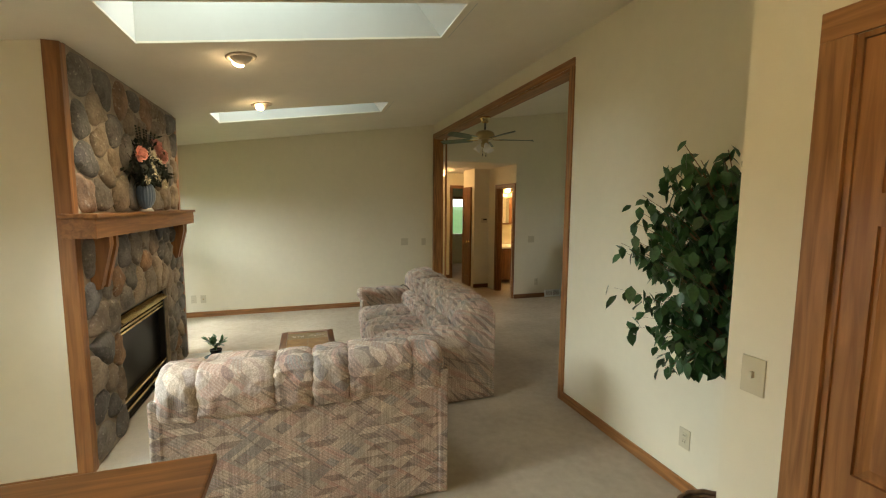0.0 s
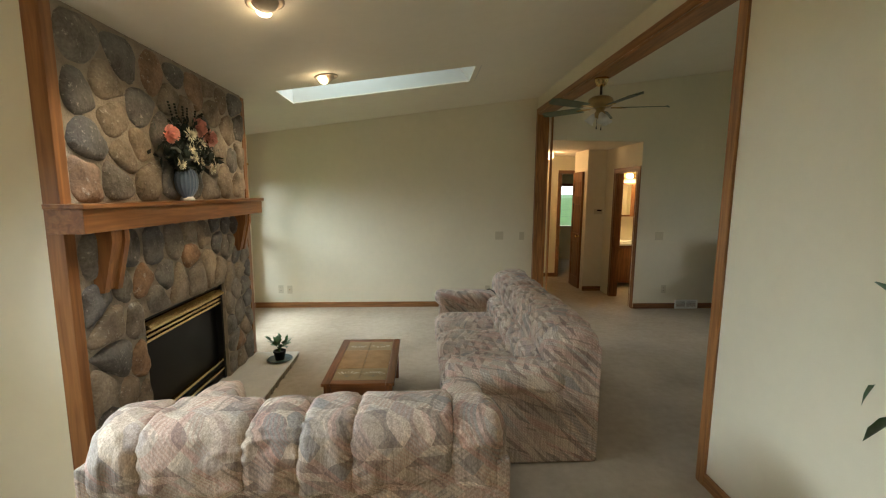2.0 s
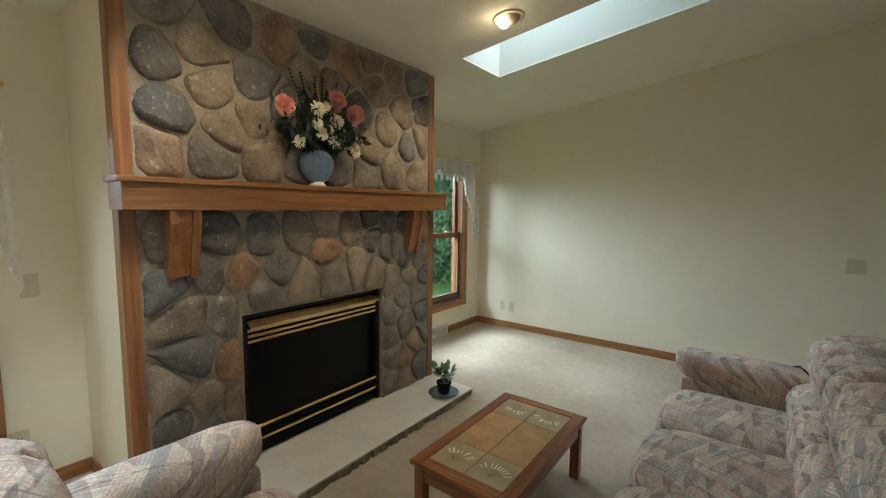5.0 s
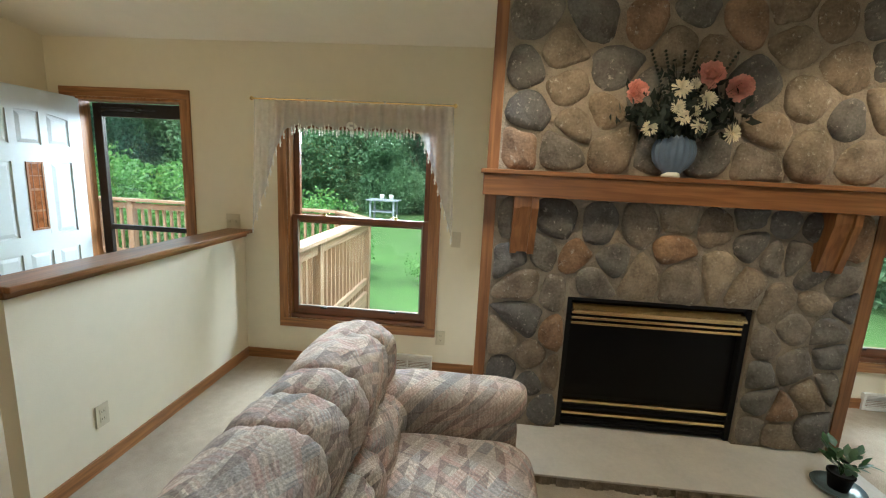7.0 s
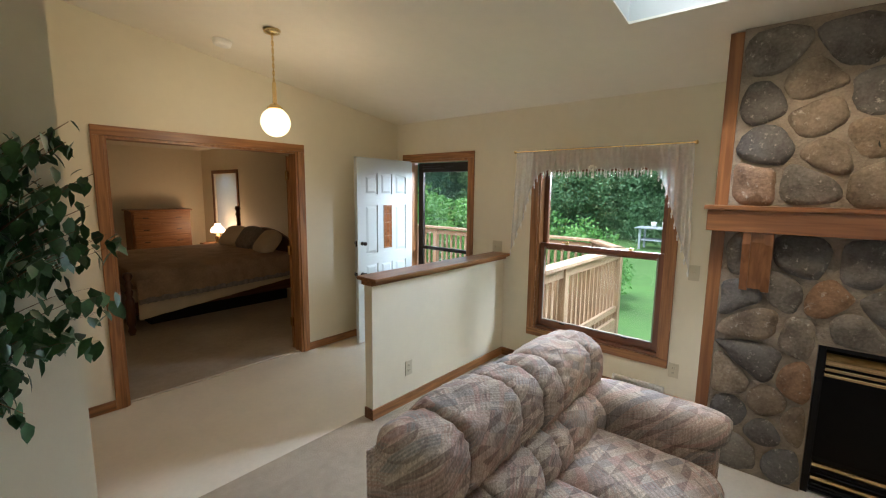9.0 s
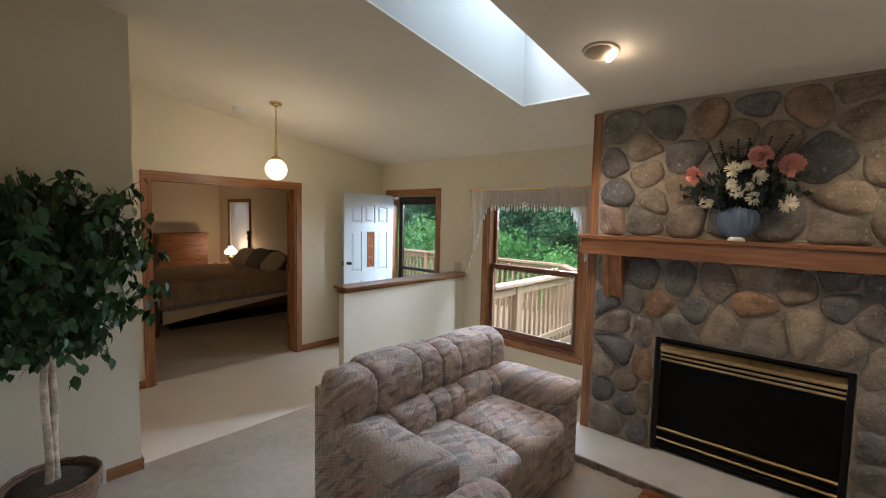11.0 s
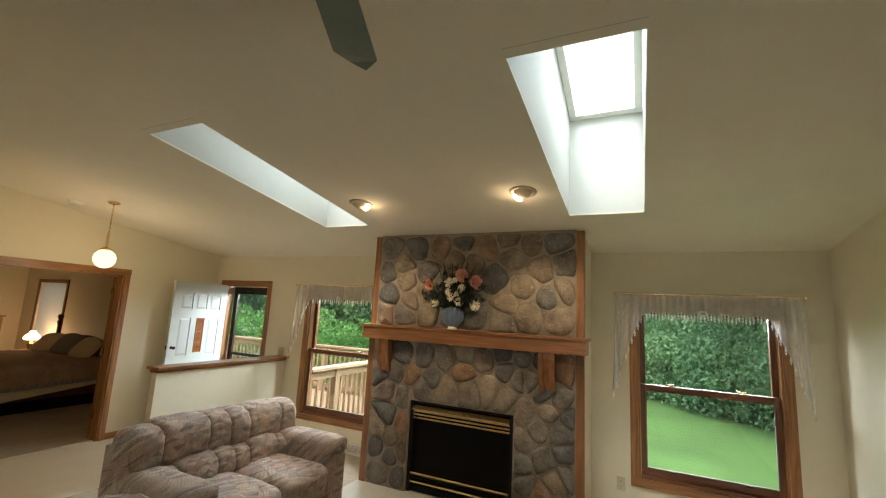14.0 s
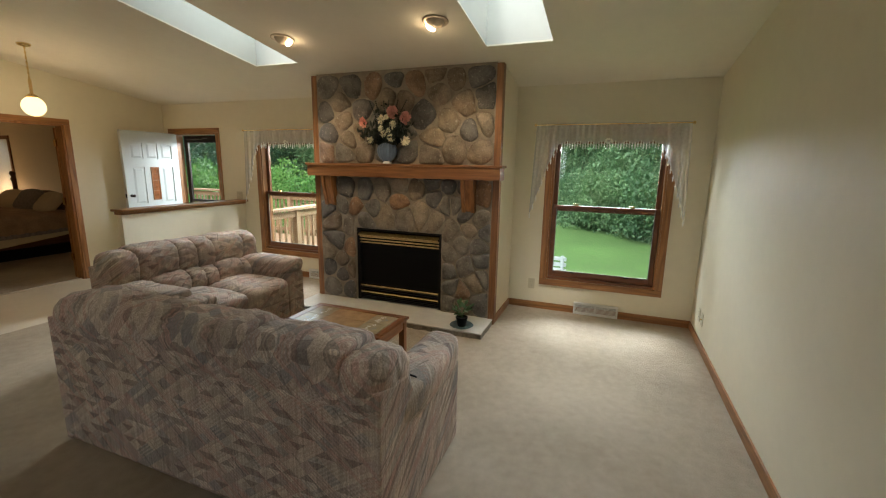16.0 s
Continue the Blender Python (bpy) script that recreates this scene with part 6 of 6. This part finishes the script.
panel_door(hd, 0.44, 2.04, 0.035, M_DARKTRIM[2], [(0.06, 0.38, 0.2, 0.85), (0.06, 0.38, 0.97, 1.5), (0.06, 0.38, 1.6, 1.9)])
bm = bmesh.new()
knob(bm, 0.05, 0.018, 0.93, 1, 0.025)
part("door_knob", bm, M_BRASS, hd, smooth=True)
casing_y("door_casing_hall", 11.75, 4.7, 5.5, 2.05, mats=M_DARKTRIM, side=-1)
va = thing("bath_vanity", (5.75, 11.0, 0), "dark wood bath vanity with a pale counter and sink", "vanity")
part("cabinet", boxes((-0.55, 0.55, -0.25, 0.29, 0.08, 0.76), bevel=0.004), M_DARKTRIM[2], va)
part("counter", boxes((-0.57, 0.57, -0.29, 0.295, 0.76, 0.8), bevel=0.008), M_WHITE, va, "pale counter")
bm = bmesh.new()
lathe(bm, (-0.2, 0, 0.8), ((0.2, 0), (0.19, 0.012), (0.15, 0.004), (0.05, 0.002)), 24)
part("basin", bm, M_WHITE, va, smooth=True)
bm = bmesh.new()
cyl(bm, (-0.2, 0.2, 0.8), 0.02, 0.015, 0.1)
box(bm, -0.215, -0.185, 0.08, 0.2, 0.88, 0.9, 0.004)
part("faucet", bm, M_BRASS, va, "brass faucet")
for x in (-0.53, 0.01):
    dr = part("door", boxes((x, x + 0.52, -0.27, -0.251, 0.12, 0.72), bevel=0.006), M_DARKTRIM[2], va)
mc = thing("medicine_cabinet", (5.72, 11.3, 1.25), "wood-framed mirrored medicine cabinet", "cabinet")
M_MIRROR = material("mirror_glass", (0.9, 0.9, 0.9), 0.03, 1.0)
part("box", boxes((-0.45, 0.45, -0.12, -0.001, 0, 0.62), bevel=0.004), M_CHEST[2], mc)
for x in (-0.43, -0.13, 0.17):
    part("mirror", boxes((x + 0.03, x + 0.24, -0.124, -0.12, 0.03, 0.59)), M_MIRROR, mc, "mirror glass")
vl = thing("vanity_light_bar", (5.72, 11.3, 2.0), "lit vanity light bar with round bulbs", "wall light")
part("bar", boxes((-0.4, 0.4, -0.05, -0.001, -0.05, 0.05), bevel=0.004), M_BRASS, vl)
for x in (-0.3, -0.1, 0.1, 0.3):
    bm = bmesh.new()
    bmesh.ops.create_uvsphere(bm, u_segments=14, v_segments=8, radius=0.045, matrix=Matrix.Translation((x, -0.09, 0)))
    part("bulb", bm, M_BULB, vl, "lit round bulb", True)
lamp("bath_light", "POINT", Matrix.Translation((5.7, 10.95, 2.0)), 12, (1.0, 0.68, 0.36), radius=0.06)
hl = thing("hall_ceiling_light", (4.25, 11.1, 2.395), "small lit glass hall ceiling light", "ceiling light")
bm = bmesh.new()
lathe(bm, (0, 0, -0.12), ((0.02, 0), (0.06, 0.02), (0.075, 0.06), (0.06, 0.11), (0.07, 0.12)), 20)
part("shade", bm, M_GLOBE, hl, smooth=True)
lamp("hall_light", "POINT", Matrix.Translation((4.25, 11.0, 2.2)), 3.0, (1.0, 0.58, 0.28), radius=0.05)
casing_y("window_4", 14.05, 5.35, 5.9, 1.85, mats=M_DARKTRIM, side=-1)
ac = thing("dining_armchair", (6.5, 8.75, 0), "dark patterned high-backed armchair", "chair", "", 200)
M_DARKCLOTH = material("dark_patterned_cloth", (0.06, 0.05, 0.048), 0.95, vary=0.7, scale=16)
part("seat", boxes((-0.33, 0.33, -0.3, 0.36, 0.12, 0.42), bevel=0.03), M_DARKCLOTH, ac)
part("backrest", boxes((-0.33, 0.33, -0.38, -0.24, 0.3, 1.04), bevel=0.05), M_DARKCLOTH, ac)
for s in (-1, 1):
    part("armrest", boxes((s * 0.37 - 0.06, s * 0.37 + 0.06, -0.34, 0.34, 0.1, 0.6), bevel=0.04), M_DARKCLOTH, ac)
    for y in (-0.3, 0.3):
        part("leg", boxes((s * 0.3 - 0.025, s * 0.3 + 0.025, y - 0.025, y + 0.025, 0, 0.13)), M_DARKTRIM[2], ac)

# ---- outdoors ----
GZ = -0.75
bm = bmesh.new()
g = 40
vs = [[bm.verts.new((-1 - 899 * (i / g) ** 3 if i else -0.5, 5 + 900 * (2 * j / g - 1) ** 3, GZ + 0.25 * noise.noise(Vector((i * 0.7, j * 0.7, 0))) * min(1, i / 6))) for j in range(g + 1)] for i in range(g + 1)]
for i in range(g):
    for j in range(g):
        bm.faces.new((vs[i][j], vs[i + 1][j], vs[i + 1][j + 1], vs[i][j + 1]))
box(bm, -0.5, 900, -895, 905, GZ - 0.3, GZ - 0.02)
structure("ground", bm, M_GRASS, "bright mown lawn", True)

deck = tagged(new("wooden_deck"), "weathered wooden deck with a baluster railing and a cut corner", "deck")
DX, DY = -3.8, 3.97
CUT = ((-3.0, DY), (DX, 3.3))   # the cut corner of the deck
y = -2.0
while y < DY - 0.05:
    far = DX if y < CUT[1][1] else DX + (y + 0.135 - CUT[1][1]) * (CUT[0][0] - DX) / (DY - CUT[1][1])
    part("deck_board", boxes((far, W - TH - 0.02, y, y + 0.135, -0.13, -0.095)), M_DECK[0], deck)
    y += 0.141
BAL = mesh_of("baluster", boxes((-0.018, 0.018, -0.018, 0.018, -0.2, 0.83)), M_DECK[2])


def railing(p, q, posts):
    """One straight run of the deck's railing from p to q, on posts at parts of its length."""
    d = Vector((q[0] - p[0], q[1] - p[1], 0))
    turn = Matrix.Translation((p[0], p[1], 0)) @ Matrix.Rotation(math.atan2(d.y, d.x), 4, "Z")
    for nm, y0, y1, z0, z1, over in (("top_rail", -0.08, 0.08, 0.86, 0.9, 0.05), ("upper_rail", -0.02, 0.02, 0.74, 0.83, 0), ("lower_rail", -0.02, 0.02, -0.02, 0.06, 0), ("joist", -0.02, 0.025, -0.34, -0.131, 0)):
        bm = boxes((-over, d.length + over, y0, y1, z0, z1), bevel=0.004)
        ob = part(nm, bm, M_DECK[0], deck)
        ob.matrix_basis = turn
    for f in posts:
        ob = part("post", boxes((-0.045, 0.045, -0.045, 0.045, GZ - 0.05, 0.859), bevel=0.005), M_DECK[2], deck)
        ob.matrix_basis = turn @ Matrix.Translation((d.length * f, 0.0, 0))
    n = int(d.length / 0.125)
    for k in range(n):
        b = new("baluster", BAL)
        b.parent, b.matrix_basis = deck, turn @ Matrix.Translation(((k + 0.5) * d.length / n, 0.04 * (1 if d.x < 0 else -1), 0))


railing((W - TH - 0.04, DY), CUT[0], (0.23, 1.0))
railing(CUT[0], CUT[1], (1.0,))
railing(CUT[1], (DX, -2.0), (0.33, 0.66, 1.0))


def foliage_mesh(name, mat, clumps, leaves, size, spread, seed, top=1.0):
    """Leaves as small bent blades, gathered in uneven clumps."""
    rnd = np.random.default_rng(seed)
    pos, faces = [], []
    cen = rnd.normal(0, 1, (clumps, 3))
    cen /= np.linalg.norm(cen, axis=1)[:, None]
    cen *= rnd.uniform(0.35, 1.0, (clumps, 1))
    cen *= np.array(spread)
    for c in cen:
        r = rnd.uniform(0.26, 0.5) * min(spread)
        p = rnd.normal(0, 1, (leaves, 3))
        p /= np.linalg.norm(p, axis=1)[:, None]
        p = c + p * r * rnd.uniform(0.55, 1.0, (leaves, 1)) * np.array((1, 1, 0.8))
        u = rnd.normal(0, 1, (leaves, 3))
        u /= np.linalg.norm(u, axis=1)[:, None]
        v = np.cross(u, rnd.normal(0, 1, (leaves, 3)))
        v /= np.linalg.norm(v, axis=1)[:, None]
        s = rnd.uniform(0.6, 1.3, (leaves, 1)) * size
        quad = np.stack((p - u * s, p + v * s * 0.5, p + u * s, p - v * s * 0.5), 1).reshape(-1, 3)
        faces += [(len(pos) + 4 * k, len(pos) + 4 * k + 1, len(pos) + 4 * k + 2, len(pos) + 4 * k + 3) for k in range(leaves)]
        pos += quad.tolist()
    me = bpy.data.meshes.new(name)
    me.from_pydata(pos, [], faces)
    me.materials.append(mat)
    return me


def leaf_material(name, tones):
    m = bpy.data.materials.new(name)
    m.use_nodes = True
    nt = m.node_tree
    b = nt.nodes["Principled BSDF"]
    b.inputs["Roughness"].default_value = 0.6
    geo, ramp, info, add = (nt.nodes.new("ShaderNode" + k) for k in ("NewGeometry", "ValToRGB", "ObjectInfo", "Math"))
    ramp.color_ramp.elements.new(0.5)
    for e, (q, c) in zip(ramp.color_ramp.elements, zip((0.0, 0.5, 1.0), tones)):
        e.position, e.color = q, (*c, 1)
    add.operation = "MULTIPLY_ADD"
    add.inputs[1].default_value = 0.55
    sc = nt.nodes.new("ShaderNodeMath")
    sc.operation, sc.inputs[1].default_value = "MULTIPLY", 0.45
    nt.links.new(info.outputs["Random"], sc.inputs[0])
    nt.links.new(geo.outputs["Random Per Island"], add.inputs[0])
    nt.links.new(sc.outputs[0], add.inputs[2])
    co, cl, clump = nt.nodes.new("ShaderNodeTexCoord"), nt.nodes.new("ShaderNodeTexNoise"), nt.nodes.new("ShaderNodeMath")   # lit and shaded boughs put into the leaf colour by noise
    cl.inputs["Scale"].default_value = 1.3
    nt.links.new(co.outputs["Object"], cl.inputs["Vector"])
    clump.operation, clump.inputs[1].default_value = "MULTIPLY_ADD", 1.3
    nt.links.new(cl.outputs[0], clump.inputs[0])
    low = nt.nodes.new("ShaderNodeMath")
    low.operation, low.inputs[1].default_value = "SUBTRACT", 0.62
    nt.links.new(add.outputs[0], low.inputs[0])
    nt.links.new(low.outputs[0], clump.inputs[2])
    nt.links.new(clump.outputs[0], ramp.inputs[0])
    nt.links.new(ramp.outputs[0], b.inputs["Base Color"])
    tl, mx = nt.nodes.new("ShaderNodeBsdfTranslucent"), nt.nodes.new("ShaderNodeMixShader")
    mx.inputs[0].default_value = 0.35
    nt.links.new(ramp.outputs[0], tl.inputs[0])
    nt.links.new(b.outputs[0], mx.inputs[1])
    nt.links.new(tl.outputs[0], mx.inputs[2])
    nt.links.new(mx.outputs[0], nt.nodes["Material Output"].inputs[0])
    return m


M_TREELEAF = leaf_material("tree_leaves", ((0.07, 0.15, 0.075), (0.14, 0.25, 0.12), (0.22, 0.34, 0.16)))
M_PINE = leaf_material("spruce_needles", ((0.03, 0.085, 0.05), (0.065, 0.15, 0.085), (0.12, 0.22, 0.13)))
M_BUSHLEAF = leaf_material("bush_leaves", ((0.05, 0.15, 0.025), (0.1, 0.24, 0.05), (0.22, 0.38, 0.1)))
M_TRUNK = material("grey_brown_bark", (0.13, 0.1, 0.07), 0.95, vary=0.35, scale=8, bump=1.0, bump_scale=20)
CROWNS = [foliage_mesh("crown", M_TREELEAF, 60, 420, 0.075, (2.6, 2.6, 3.4), 20), foliage_mesh("crown", M_TREELEAF, 56, 420, 0.078, (3.0, 2.7, 2.9), 21), foliage_mesh("crown", M_PINE, 60, 400, 0.06, (2.0, 2.0, 4.0), 22)]
BUSH = foliage_mesh("crown", M_BUSHLEAF, 34, 240, 0.042, (1.0, 1.0, 0.8), 23)
HEDGE = foliage_mesh("crown", M_TREELEAF, 52, 320, 0.058, (1.7, 1.7, 1.5), 24)


def tree(x, y, h, kind, s):
    label = ("broad-leaved green tree at the edge of the lawn", "rounded green tree at the edge of the lawn", "dark green conifer at the edge of the lawn")[kind]
    ob = thing("tree", (x, y, GZ - 0.1), label, "tree", "trees round the lawn", random.uniform(0, 360))
    bm = bmesh.new()
    limb(bm, [(0.1 * math.sin(k), 0.1 * math.cos(2 * k), h * 0.8 * k / 6) for k in range(7)], 0.22, 0.07, 10)
    for k in range(5):
        a = k * 2.4
        z = h * (0.28 + 0.09 * k)
        limb(bm, [(0, 0, z), (0.6 * math.cos(a), 0.6 * math.sin(a), z + 0.5), (1.5 * math.cos(a), 1.5 * math.sin(a), z + 1.2)], 0.09, 0.02, 6)
    part("trunk", bm, M_TRUNK, ob, "grey-brown trunk and limbs", True)
    cr = new("crown", CROWNS[kind])
    cr.parent = ob
    cr.matrix_basis = Matrix.Translation((0, 0, h * 0.58)) @ Matrix.Diagonal((s, s, s * h / 8.0, 1))


rnd = random.Random(5)
for k in range(34):   # belt of trees west of the lawn
    y = -34 + 52 * k / 33
    x = -25 + 3.5 * math.sin(k * 1.7) + (0.35 * (y - 2) if y > 2 else 0.12 * (y - 2) * -1)
    tree(x + rnd.uniform(-2, 2), y + rnd.uniform(-0.8, 0.8), rnd.uniform(7.5, 11), (0, 1, 0, 2, 1)[k % 5], rnd.uniform(0.95, 1.35))
for x, y, h, kind in ((-15.5, 10.5, 8.0, 0), (-13.5, 13.5, 8.5, 1), (-11.5, 16, 8.0, 0), (-18, 7.5, 9.0, 1), (-20, -6.5, 9.5, 2), (-17, -13, 9.0, 2), (-12, -13.5, 8.0, 2), (-2.5, 15.5, 10.5, 0), (-9.5, 17.5, 8.5, 1), (-6, 19.5, 9.0, 0), (-12.5, 20, 9.5, 1), (-3, 20.5, 9.0, 0)):
    tree(x, y, h, kind, 1.15)
tree(-7.5, 12.2, 14.0, 0, 1.1)


def bush(x, y, s, mesh, label, zs=1.0):
    ob = thing("bush", (x, y, GZ), label, "bush", "bushes", random.uniform(0, 360))
    bm = bmesh.new()
    for k in range(5):
        a = k * 1.26
        limb(bm, [(0, 0, -0.05), (0.2 * s * math.cos(a), 0.2 * s * math.sin(a), 0.5 * s), (0.5 * s * math.cos(a), 0.5 * s * math.sin(a), 0.9 * s)], 0.03, 0.008, 5)
    part("stem", bm, M_TRUNK, ob)
    cr = new("crown", mesh)
    cr.parent, cr.matrix_basis = ob, Matrix.Translation((0, 0, 0.75 * s * zs)) @ Matrix.Diagonal((s, s, s * zs, 1))


for k in range(9):   # thick undergrowth beyond the lawn, seen through the north window
    t = k / 8
    bush(-15.8 + 7.0 * t, 7.2 + 6.0 * t + 0.4 * math.sin(k * 2), 1.0 + 0.15 * math.sin(k * 3), HEDGE, "dense green undergrowth at the lawn's edge", 1.25)
for k in range(8):
    t = k / 7
    bush(-8.6 + 6.6 * t, 13.4 + 4.5 * t + 0.4 * math.sin(k * 2), 1.1 + 0.15 * math.sin(k * 3), HEDGE, "dense green undergrowth at the lawn's edge", 1.3)
for k in range(20):
    y = -28 + 34 * k / 19
    bush(-21.5 + 1.2 * math.sin(k * 2.1), y, 1.2, HEDGE, "dense green undergrowth at the lawn's edge", 1.2)
for x, y, s in ((-6.2, 0.6, 0.9), (-6.8, -1.4, 1.0), (-7.2, -3.6, 1.05), (-7.6, -6.0, 1.0), (-6.0, 2.2, 0.75)):
    bush(x, y, s * 1.4, BUSH, "pale green flowering bush beyond the deck", 1.05)
bush(-5.7, 4.6, 0.55, foliage_mesh("crown", M_BUSHLEAF, 44, 60, 0.04, (1.0, 1.0, 0.8), 29), "small thin shrub on the lawn")

# table on the lawn
M_BENCH = material("pale_grey_paint", (0.3, 0.32, 0.35), 0.7, vary=0.15, scale=8)
pt = thing("garden_table", (-17.2, 1.0, GZ), "white garden table with pots on it, on the lawn", "table")
part("tabletop", boxes((-0.55, 0.55, -0.75, 0.75, 0.88, 0.93), bevel=0.01), M_BENCH, pt)
for x in (-0.4, 0.4):
    for y in (-0.55, 0.55):
        part("leg", boxes((x - 0.035, x + 0.035, y - 0.045, y + 0.045, -0.1, 0.88)), M_BENCH, pt)
part("shelf", boxes((-0.4, 0.4, -0.55, 0.55, 0.35, 0.4)), M_BENCH, pt)
for y in (-0.1, 0.35):
    bm = bmesh.new()
    lathe(bm, (0, 0, 0), ((0.09, 0), (0.12, 0.22), (0.1, 0.24)), 12)
    jar = tagged(new("flower_pot", mesh_of("flower_pot", bm, M_WHITE, True)), "white pot standing on the garden table", "pot", "pots on the garden table")
    jar.matrix_world = Matrix.Translation((-17.2, 1.0 + y, GZ + 0.93))
be = thing("garden_bench", (-4.4, 7.4, GZ - 0.3), "pale grey slatted bench on the lawn", "bench", "", 80)
for k in range(5):
    part("slat", boxes((-0.5, 0.5, -0.25 + k * 0.1, -0.17 + k * 0.1, 0.4, 0.43), bevel=0.004), M_BENCH, be)
for k in range(3):
    part("back_slat", boxes((-0.5, 0.5, 0.27, 0.3, 0.5 + k * 0.12, 0.58 + k * 0.12), bevel=0.004), M_BENCH, be)
for x in (-0.42, 0.42):
    part("side_frame", boxes((x - 0.03, x + 0.03, -0.25, -0.19, -0.05, 0.4), (x - 0.03, x + 0.03, 0.24, 0.3, -0.05, 0.85)), M_BENCH, be)

# parked vehicle far beyond the deck
M_CAR = material("silver_blue_car_paint", (0.16, 0.19, 0.26), 0.25, 0.4, vary=0.05, scale=3)
M_CARGLASS = material("dark_car_glass", (0.02, 0.025, 0.03), 0.06)
M_TYRE = material("black_rubber", (0.02, 0.02, 0.02), 0.8)
road = structure("driveway", boxes((-40, -22, -40, -20, GZ - 0.02, GZ + 0.03)), material("grey_gravel", (0.2, 0.19, 0.18), 0.95, vary=0.3, scale=4, bump=0.6, bump_scale=30), "grey gravel drive")
car = thing("parked_car", (-25.5, -23.0, GZ + 0.03), "silver-blue sport utility car parked on the drive", "car", "", 40)
bm = boxes((-2.2, 2.2, -0.88, 0.88, 0.35, 0.98), bevel=0.14)
part("body", bm, M_CAR, car, smooth=False)
bm = boxes((-2.0, 0.95, -0.76, 0.76, 0.98, 1.62), bevel=0.16)
for v in bm.verts:
    if v.co.x > 0.3 and v.co.z > 1.3:
        v.co.x -= 0.55
part("cabin", bm, M_CAR, car)
for s in (-1, 1):
    for a, b in ((-1.8, -0.95), (-0.85, 0.0), (0.08, 0.4)):
        part("side_window", boxes((a, b, s * 0.765 - 0.005, s * 0.765 + 0.005, 1.08, 1.48), bevel=0.003), M_CARGLASS, car)
    for x in (-1.35, 1.35):
        bm = bmesh.new()
        cyl(bm, (x, s * 0.72 if s > 0 else s * 0.9, 0.33), 0.34, 0.34, 0.18, "y", 20)
        wh = part("wheel", bm, M_TYRE, car)
        bm = bmesh.new()
        cyl(bm, (x, s * 0.9 if s > 0 else s * 0.92, 0.33), 0.2, 0.2, 0.02, "y", 16)
        part("rim", bm, M_WHITE, wh)
